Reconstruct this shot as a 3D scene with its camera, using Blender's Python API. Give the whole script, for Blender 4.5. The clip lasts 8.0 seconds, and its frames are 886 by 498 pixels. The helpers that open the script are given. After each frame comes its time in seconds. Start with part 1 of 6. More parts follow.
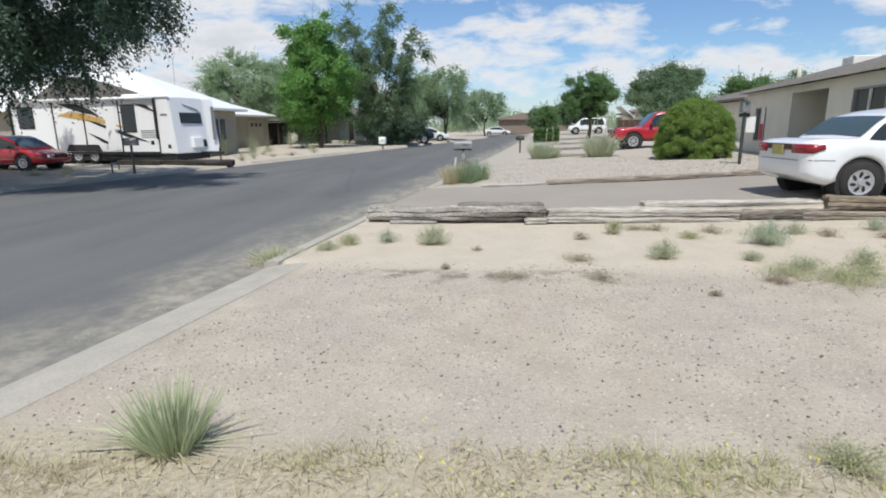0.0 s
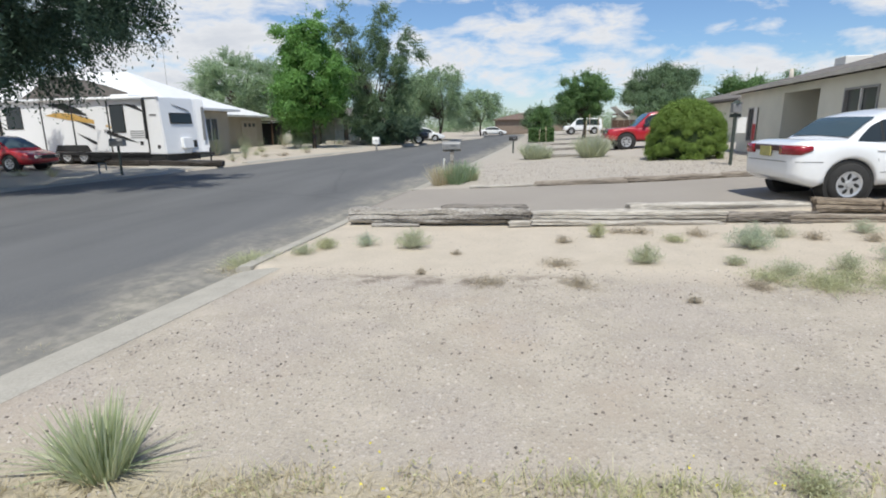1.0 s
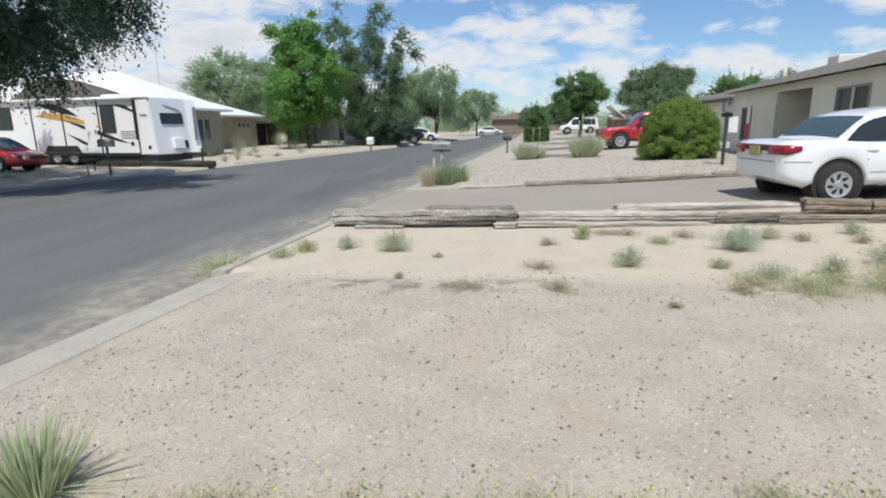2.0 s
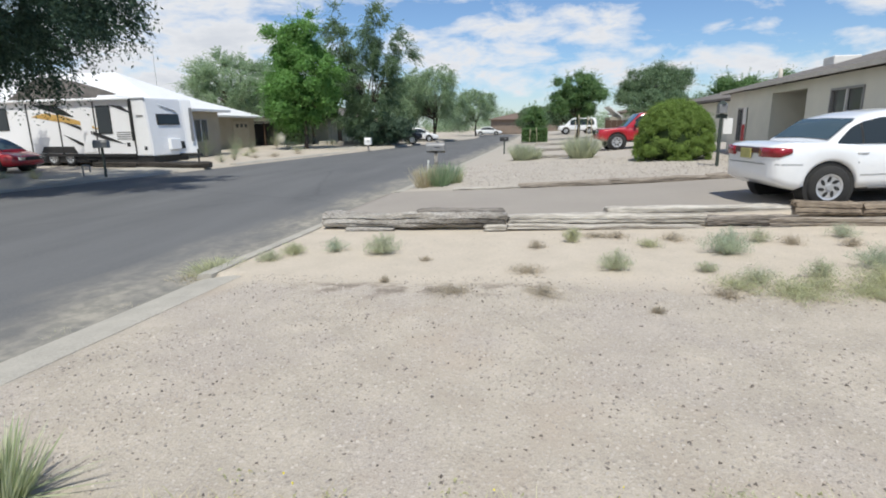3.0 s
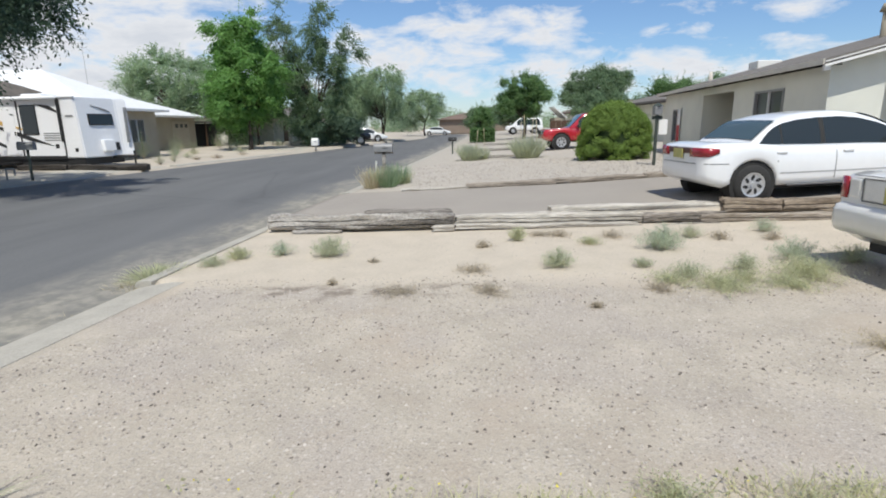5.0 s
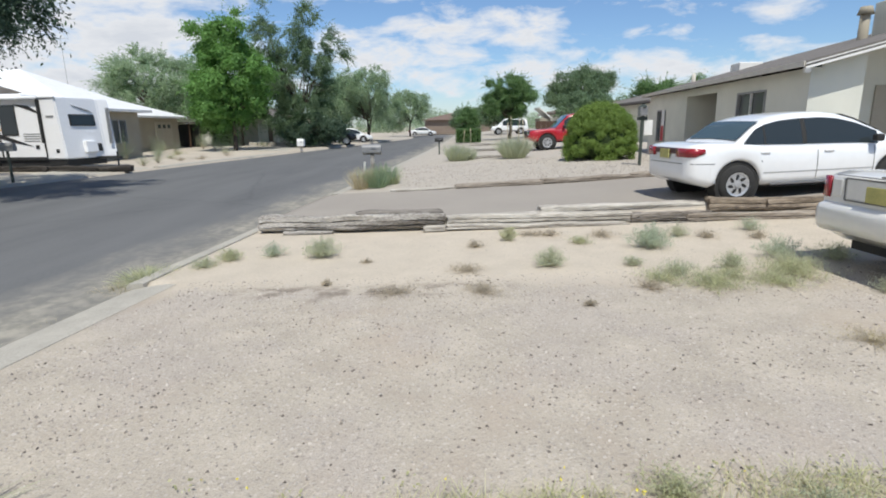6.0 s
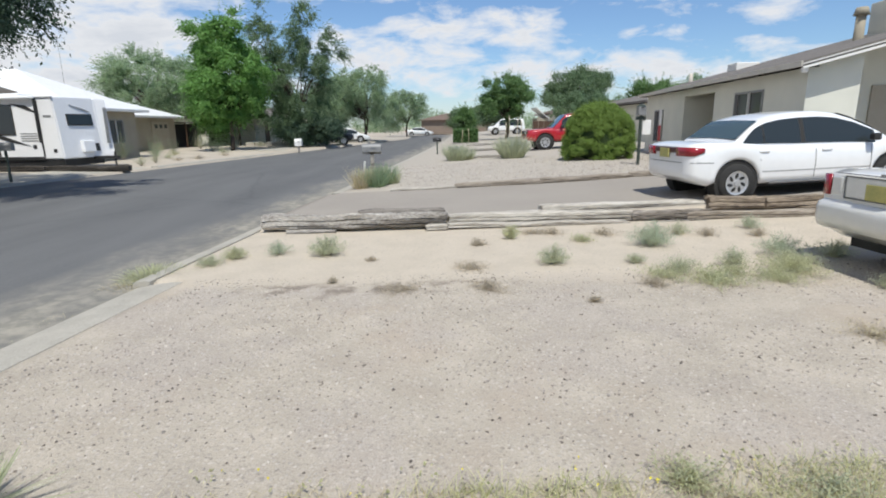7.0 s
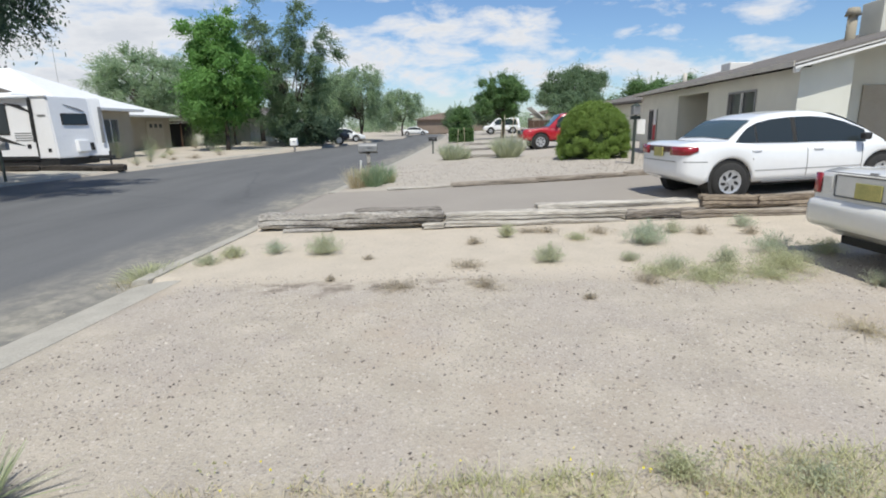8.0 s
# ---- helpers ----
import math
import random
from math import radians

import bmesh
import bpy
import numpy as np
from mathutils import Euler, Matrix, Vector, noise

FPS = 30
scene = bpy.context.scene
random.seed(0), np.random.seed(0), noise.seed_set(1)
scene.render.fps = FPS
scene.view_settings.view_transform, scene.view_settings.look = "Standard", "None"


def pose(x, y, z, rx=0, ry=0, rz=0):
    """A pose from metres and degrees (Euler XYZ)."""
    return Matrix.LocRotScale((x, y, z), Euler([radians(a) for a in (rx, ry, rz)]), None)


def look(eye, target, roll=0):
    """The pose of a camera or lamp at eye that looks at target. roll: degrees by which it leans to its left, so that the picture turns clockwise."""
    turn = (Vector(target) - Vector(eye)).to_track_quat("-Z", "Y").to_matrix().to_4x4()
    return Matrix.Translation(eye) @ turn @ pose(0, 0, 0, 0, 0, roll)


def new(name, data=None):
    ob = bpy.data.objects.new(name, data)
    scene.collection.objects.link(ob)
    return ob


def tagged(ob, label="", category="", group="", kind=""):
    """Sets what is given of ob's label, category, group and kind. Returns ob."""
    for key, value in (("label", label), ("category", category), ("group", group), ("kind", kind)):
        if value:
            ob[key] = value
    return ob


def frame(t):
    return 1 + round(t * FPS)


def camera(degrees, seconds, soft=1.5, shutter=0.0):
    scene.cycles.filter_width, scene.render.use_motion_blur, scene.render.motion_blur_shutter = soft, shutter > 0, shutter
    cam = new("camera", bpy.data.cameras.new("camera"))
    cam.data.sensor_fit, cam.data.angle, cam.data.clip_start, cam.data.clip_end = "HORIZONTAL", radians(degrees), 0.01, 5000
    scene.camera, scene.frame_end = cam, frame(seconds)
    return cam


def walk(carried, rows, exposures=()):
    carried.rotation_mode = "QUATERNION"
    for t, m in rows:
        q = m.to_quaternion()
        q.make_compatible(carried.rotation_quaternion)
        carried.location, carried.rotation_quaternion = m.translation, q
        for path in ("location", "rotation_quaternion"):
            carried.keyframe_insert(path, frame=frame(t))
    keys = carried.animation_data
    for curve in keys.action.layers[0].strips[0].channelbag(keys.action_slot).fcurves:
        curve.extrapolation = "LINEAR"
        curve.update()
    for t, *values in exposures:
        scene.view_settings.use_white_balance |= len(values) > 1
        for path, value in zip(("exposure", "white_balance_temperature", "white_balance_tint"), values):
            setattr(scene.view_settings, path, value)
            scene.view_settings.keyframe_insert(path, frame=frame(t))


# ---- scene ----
cam = camera(79.2, 8.0, soft=1.9)

PATH = [
    (0, (0.13, -0.904, 1.649), (-0.13, 1.028, 1.202), -0.7),
    (0.5, (0.213, -0.817, 1.663), (-0.043, 1.115, 1.216), -0.7),
    (1, (0.36, -0.696, 1.661), (0.109, 1.237, 1.214), -0.7),
    (1.5, (0.474, -0.592, 1.654), (0.229, 1.342, 1.206), -0.8),
    (3, (0.712, -0.472, 1.698), (0.469, 1.462, 1.25), -0.8),
    (3.5, (0.787, -0.485, 1.707), (0.547, 1.449, 1.259), -0.8),
    (4, (0.817, -0.501, 1.714), (0.623, 1.438, 1.265), -0.9),
    (4.5, (0.807, -0.519, 1.72), (0.681, 1.426, 1.269), -0.8),
    (5, (0.768, -0.539, 1.727), (0.705, 1.408, 1.276), -0.8),
    (6.5, (0.627, -0.614, 1.736), (0.624, 1.335, 1.286), -0.8),
    (7, (0.578, -0.645, 1.721), (0.582, 1.304, 1.271), -0.8),
    (7.5, (0.562, -0.687, 1.713), (0.574, 1.261, 1.262), -0.8),
    (8, (0.565, -0.709, 1.721), (0.585, 1.239, 1.269), -0.8),
]
walk(cam, [(t, look(eye, target, roll)) for t, eye, target, roll in PATH])

# ---- light ----
SUN_DIR = Vector((0.07, -0.48, 0.87)).normalized()
sun_data = bpy.data.lights.new("sun", "SUN")
sun_data.energy, sun_data.angle, sun_data.color = 4.45, radians(0.6), (0.99, 0.965, 0.89)
sun = new("sun", sun_data)
sun.matrix_world = look(SUN_DIR * 60, (0, 0, 0))

world = bpy.data.worlds.new("sky")
scene.world = world
world.use_nodes = True
wn, wl = world.node_tree.nodes, world.node_tree.links
wn.clear()
w_out = wn.new("ShaderNodeOutputWorld")
w_bg = wn.new("ShaderNodeBackground")
w_sky = wn.new("ShaderNodeTexSky")
w_sky.sky_type, w_sky.sun_disc = "NISHITA", False
w_sky.sun_elevation = math.asin(SUN_DIR.z)
w_sky.sun_rotation = math.atan2(SUN_DIR.x, SUN_DIR.y)
w_sky.air_density, w_sky.dust_density, w_sky.ozone_density = 1.0, 0.3, 3.0
w_bg.inputs["Strength"].default_value = 0.12
w_tc = wn.new("ShaderNodeTexCoord")
w_sep = wn.new("ShaderNodeSeparateXYZ")
wl.new(w_tc.outputs["Generated"], w_sep.inputs[0])


def w_math(op, a, b=None):
    n = wn.new("ShaderNodeMath")
    n.operation = op
    for i, v in enumerate((a, b)):
        if v is None:
            continue
        if isinstance(v, (int, float)):
            n.inputs[i].default_value = v
        else:
            wl.new(v, n.inputs[i])
    return n.outputs[0]


# clouds lie on a high flat deck: the direction is cast on to it
up = w_math("ADD", w_math("MAXIMUM", w_sep.outputs[2], 0.0), 0.2)
w_cmb = wn.new("ShaderNodeCombineXYZ")
wl.new(w_math("DIVIDE", w_sep.outputs[0], up), w_cmb.inputs[0])
wl.new(w_math("DIVIDE", w_sep.outputs[1], up), w_cmb.inputs[1])
w_n1 = wn.new("ShaderNodeTexNoise")
w_n1.inputs["Scale"].default_value, w_n1.inputs["Detail"].default_value = 1.75, 10.0
w_n1.inputs["Roughness"].default_value, w_n1.inputs["Distortion"].default_value = 0.58, 0.35
w_map = wn.new("ShaderNodeMapping")
w_map.inputs["Location"].default_value = (3.1, 1.35, 0.0)
w_map.inputs["Scale"].default_value = (0.8, 1.0, 1.0)
wl.new(w_cmb.outputs[0], w_map.inputs[0])
wl.new(w_map.outputs[0], w_n1.inputs["Vector"])
w_ramp = wn.new("ShaderNodeValToRGB")
w_ramp.color_ramp.elements[0].position, w_ramp.color_ramp.elements[1].position = 0.47, 0.62
w_ramp.color_ramp.elements[0].color = (0.03, 0.03, 0.03, 1)
# cloud thickens towards the horizon and towards the west
low = w_math("MULTIPLY", w_math("SUBTRACT", 0.42, w_sep.outputs[2]), 0.17)
west = w_math("MULTIPLY", w_sep.outputs[0], -0.27)
deck_cloud = w_math("ADD", w_math("SUBTRACT", w_n1.outputs["Fac"], 0.09), w_math("ADD", low, west))
# to the north the sky is broken: banks of cumulus at (azimuth, elevation, half width, half height, weight), in degrees
azim = w_math("ARCTAN2", w_sep.outputs[0], w_sep.outputs[1])
elev = w_math("ARCSINE", w_sep.outputs[2])
w_dir = wn.new("ShaderNodeCombineXYZ")
wl.new(azim, w_dir.inputs[0]), wl.new(w_math("MULTIPLY", elev, 2.6), w_dir.inputs[1])
w_puff = wn.new("ShaderNodeTexNoise")
w_puff.inputs["Scale"].default_value, w_puff.inputs["Detail"].default_value = 9.0, 9.0
w_puff.inputs["Roughness"].default_value, w_puff.inputs["Distortion"].default_value = 0.6, 0.25
wl.new(w_dir.outputs[0], w_puff.inputs["Vector"])
banks = None
for a0, e0, hw, hh, wt in ((-32, 6.0, 18, 7.5, 1.25), (-17, 13.5, 21, 2.3, 0.85), (-31, 11.5, 15, 5, 0.95), (3.5, 9.3, 11, 2.1, 1.0), (-4, 6.2, 13, 4.0, 0.8), (16, 8.4, 7, 0.9, 0.7), (17, 4.6, 28, 2.7, 0.85), (31.5, 9.4, 6, 1.3, 0.55), (52, 9, 14, 4, 0.9), (-42, 22, 24, 6, 0.8)):
    du = w_math("DIVIDE", w_math("SUBTRACT", azim, radians(a0)), radians(hw))
    dv = w_math("DIVIDE", w_math("SUBTRACT", elev, radians(e0)), radians(hh))
    r2 = w_math("ADD", w_math("MULTIPLY", du, du), w_math("MULTIPLY", dv, dv))
    lobe = w_math("MULTIPLY", w_math("MAXIMUM", w_math("SUBTRACT", 1.0, r2), -0.6), wt)
    banks = lobe if banks is None else w_math("MAXIMUM", banks, lobe)
broken = w_math("ADD", w_math("MULTIPLY", banks, 0.15), w_math("MULTIPLY", w_math("SUBTRACT", w_puff.outputs["Fac"], 0.5), 0.75))
broken = w_math("ADD", broken, 0.462)
w_north = wn.new("ShaderNodeMapRange")
w_north.interpolation_type = "SMOOTHSTEP"
w_north.inputs[1].default_value, w_north.inputs[2].default_value = 0.35, 0.6
wl.new(w_sep.outputs[1], w_north.inputs[0])
w_pick = wn.new("ShaderNodeMixRGB")
wl.new(w_north.outputs[0], w_pick.inputs[0]), wl.new(deck_cloud, w_pick.inputs[1]), wl.new(broken, w_pick.inputs[2])
dens = w_math("ADD", w_pick.outputs[0], 0.0)
wl.new(dens, w_ramp.inputs[0])
w_shade = wn.new("ShaderNodeValToRGB")
w_shade.color_ramp.elements[0].color = (6.9, 7.05, 7.3, 1)
w_shade.color_ramp.elements[1].color = (5.5, 5.8, 6.3, 1)
w_shade.color_ramp.elements[0].position, w_shade.color_ramp.elements[1].position = 0.57, 0.74
wl.new(dens, w_shade.inputs[0])
w_mix = wn.new("ShaderNodeMixRGB")
# thin haze whitens the lowest sky
w_haze = wn.new("ShaderNodeMapRange")
w_haze.interpolation_type = "SMOOTHSTEP"
w_haze.inputs[1].default_value, w_haze.inputs[2].default_value = 0.11, 0.0
w_haze.inputs[4].default_value = 0.3
wl.new(w_sep.outputs[2], w_haze.inputs[0])
wl.new(w_math("MAXIMUM", w_ramp.outputs[0], w_haze.outputs[0]), w_mix.inputs[0])
w_hue = wn.new("ShaderNodeMixRGB")
w_hue.blend_type, w_hue.inputs[0].default_value, w_hue.inputs[2].default_value = "MULTIPLY", 1.0, (0.72, 0.87, 1.03, 1)
wl.new(w_sky.outputs[0], w_hue.inputs[1])
wl.new(w_hue.outputs[0], w_mix.inputs[1])
wl.new(w_shade.outputs[0], w_mix.inputs[2])
wl.new(w_mix.outputs[0], w_bg.inputs["Color"])
wl.new(w_bg.outputs[0], w_out.inputs[0])


# ---- materials ----
def lin(c):
    """A display colour 0..255 as linear light."""
    return tuple(((v / 255) / 12.92 if v / 255 <= 0.04045 else ((v / 255 + 0.055) / 1.055) ** 2.4) for v in c)


def mat(name, c1, c2=None, rough=0.8, scale=6.0, fine=60.0, bump=0.15, metal=0.0, coat=0.0, stretch=(1, 1, 1), spec=0.4, vary=0.0, dist=0.02, sharp=0.14):
    """A procedural material: two colours mixed by coarse and fine noise, with fine relief. Colours are linear base colours."""
    m = bpy.data.materials.new(name)
    m.use_nodes = True
    nt = m.node_tree
    nd, ln = nt.nodes, nt.links
    b = nd["Principled BSDF"]
    b.inputs["Roughness"].default_value = rough
    b.inputs["Metallic"].default_value = metal
    b.inputs["Specular IOR Level"].default_value = spec
    if coat:
        b.inputs["Coat Weight"].default_value, b.inputs["Coat Roughness"].default_value = coat, 0.06
    c2 = c2 or tuple(v * 0.8 for v in c1)
    tc = nd.new("ShaderNodeTexCoord")
    mp = nd.new("ShaderNodeMapping")
    mp.inputs["Scale"].default_value = stretch
    ln.new(tc.outputs["Object"], mp.inputs[0])
    n1, n2 = nd.new("ShaderNodeTexNoise"), nd.new("ShaderNodeTexNoise")
    n1.inputs["Scale"].default_value, n1.inputs["Detail"].default_value = scale, 5
    n2.inputs["Scale"].default_value, n2.inputs["Detail"].default_value = fine, 4
    for n in (n1, n2):
        ln.new(mp.outputs[0], n.inputs["Vector"])
    add = nd.new("ShaderNodeMath")
    add.operation = "ADD"
    ln.new(n1.outputs["Fac"], add.inputs[0]), ln.new(n2.outputs["Fac"], add.inputs[1])
    last = add.outputs[0]
    if vary:
        oi = nd.new("ShaderNodeObjectInfo")
        ma = nd.new("ShaderNodeMath")
        ma.operation, ma.inputs[1].default_value = "MULTIPLY_ADD", vary
        ln.new(oi.outputs["Random"], ma.inputs[0]), ln.new(last, ma.inputs[2])
        last = ma.outputs[0]
    rp = nd.new("ShaderNodeValToRGB")
    rp.color_ramp.elements[0].color, rp.color_ramp.elements[1].color = (*c1, 1), (*c2, 1)
    half = nd.new("ShaderNodeMath")
    half.operation, half.inputs[1].default_value = "MULTIPLY", 0.5
    rp.color_ramp.elements[0].position, rp.color_ramp.elements[1].position = 0.5 - sharp, 0.5 + sharp + vary / 2
    ln.new(last, half.inputs[0]), ln.new(half.outputs[0], rp.inputs[0])
    ln.new(rp.outputs[0], b.inputs["Base Color"])
    if bump:
        bp = nd.new("ShaderNodeBump")
        bp.inputs["Strength"].default_value, bp.inputs["Distance"].default_value = bump, dist
        ln.new(add.outputs[0], bp.inputs["Height"]), ln.new(bp.outputs[0], b.inputs["Normal"])
    return m


def leaf_mat(name, c1, c2, rough=0.55, trans=0.35):
    """Leaves: colour differs from leaf to leaf; some light passes through."""
    m = bpy.data.materials.new(name)
    m.use_nodes = True
    nd, ln = m.node_tree.nodes, m.node_tree.links
    b = nd["Principled BSDF"]
    b.inputs["Roughness"].default_value, b.inputs["Specular IOR Level"].default_value = rough, 0.3
    geo = nd.new("ShaderNodeNewGeometry")
    rp = nd.new("ShaderNodeValToRGB")
    rp.color_ramp.elements[0].color, rp.color_ramp.elements[1].color = (*c1, 1), (*c2, 1)
    ln.new(geo.outputs["Random Per Island"], rp.inputs[0]), ln.new(rp.outputs[0], b.inputs["Base Color"])
    tr = nd.new("ShaderNodeBsdfTranslucent")
    ln.new(rp.outputs[0], tr.inputs[0])
    mx = nd.new("ShaderNodeMixShader")
    mx.inputs[0].default_value = trans
    ln.new(b.outputs[0], mx.inputs[1]), ln.new(tr.outputs[0], mx.inputs[2])
    ln.new(mx.outputs[0], nd["Material Output"].inputs[0])
    return m


M = {}
M["concrete"] = mat("concrete", (0.44, 0.41, 0.35), (0.33, 0.31, 0.265), 0.9, 2.5, 45, 0.25)
M["stucco"] = mat("stucco", (0.7, 0.69, 0.6), (0.6, 0.595, 0.52), 0.95, 1.2, 90, 0.35)
M["seam_grey"] = mat("seam_grey", (0.3, 0.3, 0.29), (0.24, 0.24, 0.235), 0.5, 3, 40, 0.0)
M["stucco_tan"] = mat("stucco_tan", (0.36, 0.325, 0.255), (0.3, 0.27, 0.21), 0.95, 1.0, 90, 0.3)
# tan wall darkened to brown: its shade is put into the colour
M["shaded_wall"] = mat("shaded_wall", (0.24, 0.19, 0.15), (0.19, 0.15, 0.12), 0.95, 1.0, 90, 0.3)
M["shingle"] = mat("shingle", (0.2, 0.18, 0.16), (0.13, 0.12, 0.11), 0.95, 3, 40, 0.4)
M["fascia"] = mat("fascia", (0.62, 0.58, 0.5), (0.5, 0.46, 0.4), 0.7, 3, 40, 0.1)
M["white_roof"] = mat("white_roof", (0.82, 0.82, 0.81), (0.74, 0.74, 0.73), 0.5, 2, 30, 0.05)
M["brown_roof"] = mat("brown_roof", (0.19, 0.135, 0.105), (0.14, 0.1, 0.08), 0.9, 2, 20, 0.3)
M["tie"] = mat("tie", (0.64, 0.6, 0.54), (0.1, 0.086, 0.072), 0.95, 1.5, 45, 0.9, stretch=(0.35, 2.4, 2.4), vary=0.1, dist=0.03, sharp=0.1)
M["tie_pale"] = mat("tie_pale", (0.62, 0.58, 0.51), (0.27, 0.24, 0.2), 0.95, 2.2, 20, 0.8, stretch=(0.3, 3.0, 3.0), vary=0.08, dist=0.03, sharp=0.1)
M["tie_brown"] = mat("tie_brown", (0.4, 0.33, 0.25), (0.12, 0.093, 0.07), 0.95, 2.6, 20, 0.8, stretch=(0.4, 3.0, 3.0), vary=0.1, dist=0.03, sharp=0.1)
M["tie_old"] = mat("tie_old", (0.34, 0.305, 0.265), (0.055, 0.046, 0.038), 0.95, 2.2, 20, 0.9, stretch=(0.3, 3.0, 3.0), vary=0.1, dist=0.03, sharp=0.1)
M["tie_tan"] = mat("tie_tan", (0.4, 0.35, 0.29), (0.18, 0.15, 0.12), 0.95, 2.2, 20, 0.9, stretch=(0.3, 3.0, 3.0), vary=0.1, dist=0.03, sharp=0.1)
# wood darkened to the tone of the shade beside the trailer
M["tie_shade"] = mat("tie_shade", (0.08, 0.07, 0.06), (0.025, 0.022, 0.02), 0.95, 2.2, 20, 0.9, stretch=(0.3, 3.0, 3.0), dist=0.03)
M["bark"] = mat("bark", (0.1, 0.078, 0.06), (0.05, 0.04, 0.032), 0.95, 4, 30, 0.8, stretch=(1, 1, 0.3))
M["car_white"] = mat("car_white", (0.8, 0.81, 0.81), (0.77, 0.78, 0.78), 0.35, 1, 8, 0, coat=0.9)
M["car_silver"] = mat("car_silver", (0.76, 0.75, 0.71), (0.72, 0.71, 0.67), 0.35, 1, 8, 0, coat=0.9)
M["car_red"] = mat("car_red", (0.42, 0.01, 0.02), (0.36, 0.008, 0.016), 0.35, 1, 8, 0, coat=0.9)
M["car_dark"] = mat("car_dark", (0.03, 0.03, 0.032), (0.02, 0.02, 0.022), 0.35, 1, 8, 0, coat=0.6)
M["rubber"] = mat("rubber", (0.022, 0.022, 0.022), (0.035, 0.034, 0.032), 0.85, 8, 60, 0.1)
M["rim"] = mat("rim", (0.58, 0.59, 0.6), (0.46, 0.47, 0.48), 0.32, 8, 60, 0, metal=0.45)
M["black"] = mat("black", (0.018, 0.018, 0.018), (0.03, 0.03, 0.03), 0.6, 8, 60, 0)
M["tail_red"] = mat("tail_red", (0.3, 0.012, 0.022), (0.22, 0.008, 0.014), 0.25, 8, 60, 0, coat=0.4)
M["chrome"] = mat("chrome", (0.7, 0.7, 0.7), (0.6, 0.6, 0.6), 0.15, 8, 60, 0, metal=1.0)
M["plate"] = mat("plate", (0.5, 0.45, 0.16), (0.34, 0.33, 0.12), 0.5, 8, 60, 0)
M["grey_metal"] = mat("grey_metal", (0.28, 0.28, 0.275), (0.2, 0.2, 0.2), 0.5, 8, 60, 0.05, metal=0.3)
M["green_paint"] = mat("green_paint", (0.06, 0.075, 0.06), (0.035, 0.045, 0.04), 0.6, 8, 60, 0.1)
M["white_paint"] = mat("white_paint", (0.78, 0.77, 0.74), (0.68, 0.67, 0.63), 0.6, 3, 40, 0.05)
M["rv_white"] = mat("rv_white", (0.86, 0.86, 0.86), (0.82, 0.82, 0.82), 0.3, 0.6, 10, 0.0, coat=0.4)
M["gold"] = mat("gold", (0.62, 0.4, 0.12), (0.5, 0.3, 0.08), 0.4, 4, 30, 0)
M["brown_door"] = mat("brown_door", (0.09, 0.05, 0.03), (0.06, 0.034, 0.02), 0.6, 4, 30, 0.1)
M["garage_tan"] = mat("garage_tan", (0.4, 0.36, 0.29), (0.36, 0.32, 0.25), 0.7, 4, 30, 0.05)
M["sign_red"] = mat("sign_red", (0.45, 0.04, 0.04), (0.38, 0.03, 0.03), 0.6, 4, 30, 0)
M["yellow"] = mat("yellow", (0.8, 0.72, 0.06), (0.7, 0.6, 0.04), 0.6, 8, 60, 0)


def glass_mat(name, tint, rough=0.03):
    m = bpy.data.materials.new(name)
    m.use_nodes = True
    b = m.node_tree.nodes["Principled BSDF"]
    b.inputs["Base Color"].default_value = (*tint, 1)
    b.inputs["Roughness"].default_value = rough
    b.inputs["Specular IOR Level"].default_value = 0.35
    return m


M["glass"] = glass_mat("glass", (0.03, 0.038, 0.042))
M["glass_rear"] = glass_mat("glass_rear", (0.06, 0.09, 0.1))
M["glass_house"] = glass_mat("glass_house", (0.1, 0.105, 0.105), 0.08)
M["leaf_bright"] = leaf_mat("leaf_bright", (0.12, 0.26, 0.06), (0.21, 0.4, 0.11), trans=0.4)
M["leaf_elm"] = leaf_mat("leaf_elm", (0.12, 0.19, 0.1), (0.24, 0.34, 0.19), trans=0.5)
M["leaf_pale"] = leaf_mat("leaf_pale", (0.26, 0.36, 0.21), (0.42, 0.53, 0.34), trans=0.55)
M["leaf_dark"] = leaf_mat("leaf_dark", (0.045, 0.083, 0.052), (0.125, 0.19, 0.12), trans=0.35)
M["leaf_juniper"] = leaf_mat("leaf_juniper", (0.13, 0.22, 0.045), (0.28, 0.39, 0.095), trans=0.45)
M["leaf_mid"] = leaf_mat("leaf_mid", (0.1, 0.19, 0.07), (0.21, 0.34, 0.13), trans=0.5)
M["weed"] = leaf_mat("weed", (0.46, 0.5, 0.34), (0.64, 0.66, 0.48), trans=0.55)
M["weed_blue"] = leaf_mat("weed_blue", (0.41, 0.48, 0.35), (0.59, 0.65, 0.49), trans=0.55)
M["weed_dry"] = leaf_mat("weed_dry", (0.42, 0.37, 0.28), (0.6, 0.53, 0.42), trans=0.45)
M["grass_pale"] = leaf_mat("grass_pale", (0.46, 0.47, 0.25), (0.68, 0.66, 0.42), trans=0.5)
M["straw"] = leaf_mat("straw", (0.42, 0.36, 0.22), (0.66, 0.59, 0.42), trans=0.4)
M["yucca"] = leaf_mat("yucca", (0.32, 0.39, 0.2), (0.64, 0.67, 0.46), rough=0.45, trans=0.4)
M["weed_olive"] = leaf_mat("weed_olive", (0.48, 0.5, 0.3), (0.66, 0.67, 0.45), trans=0.55)
M["pebble"] = leaf_mat("pebble", (0.25, 0.225, 0.2), (0.54, 0.49, 0.43), rough=0.9, trans=0.0)
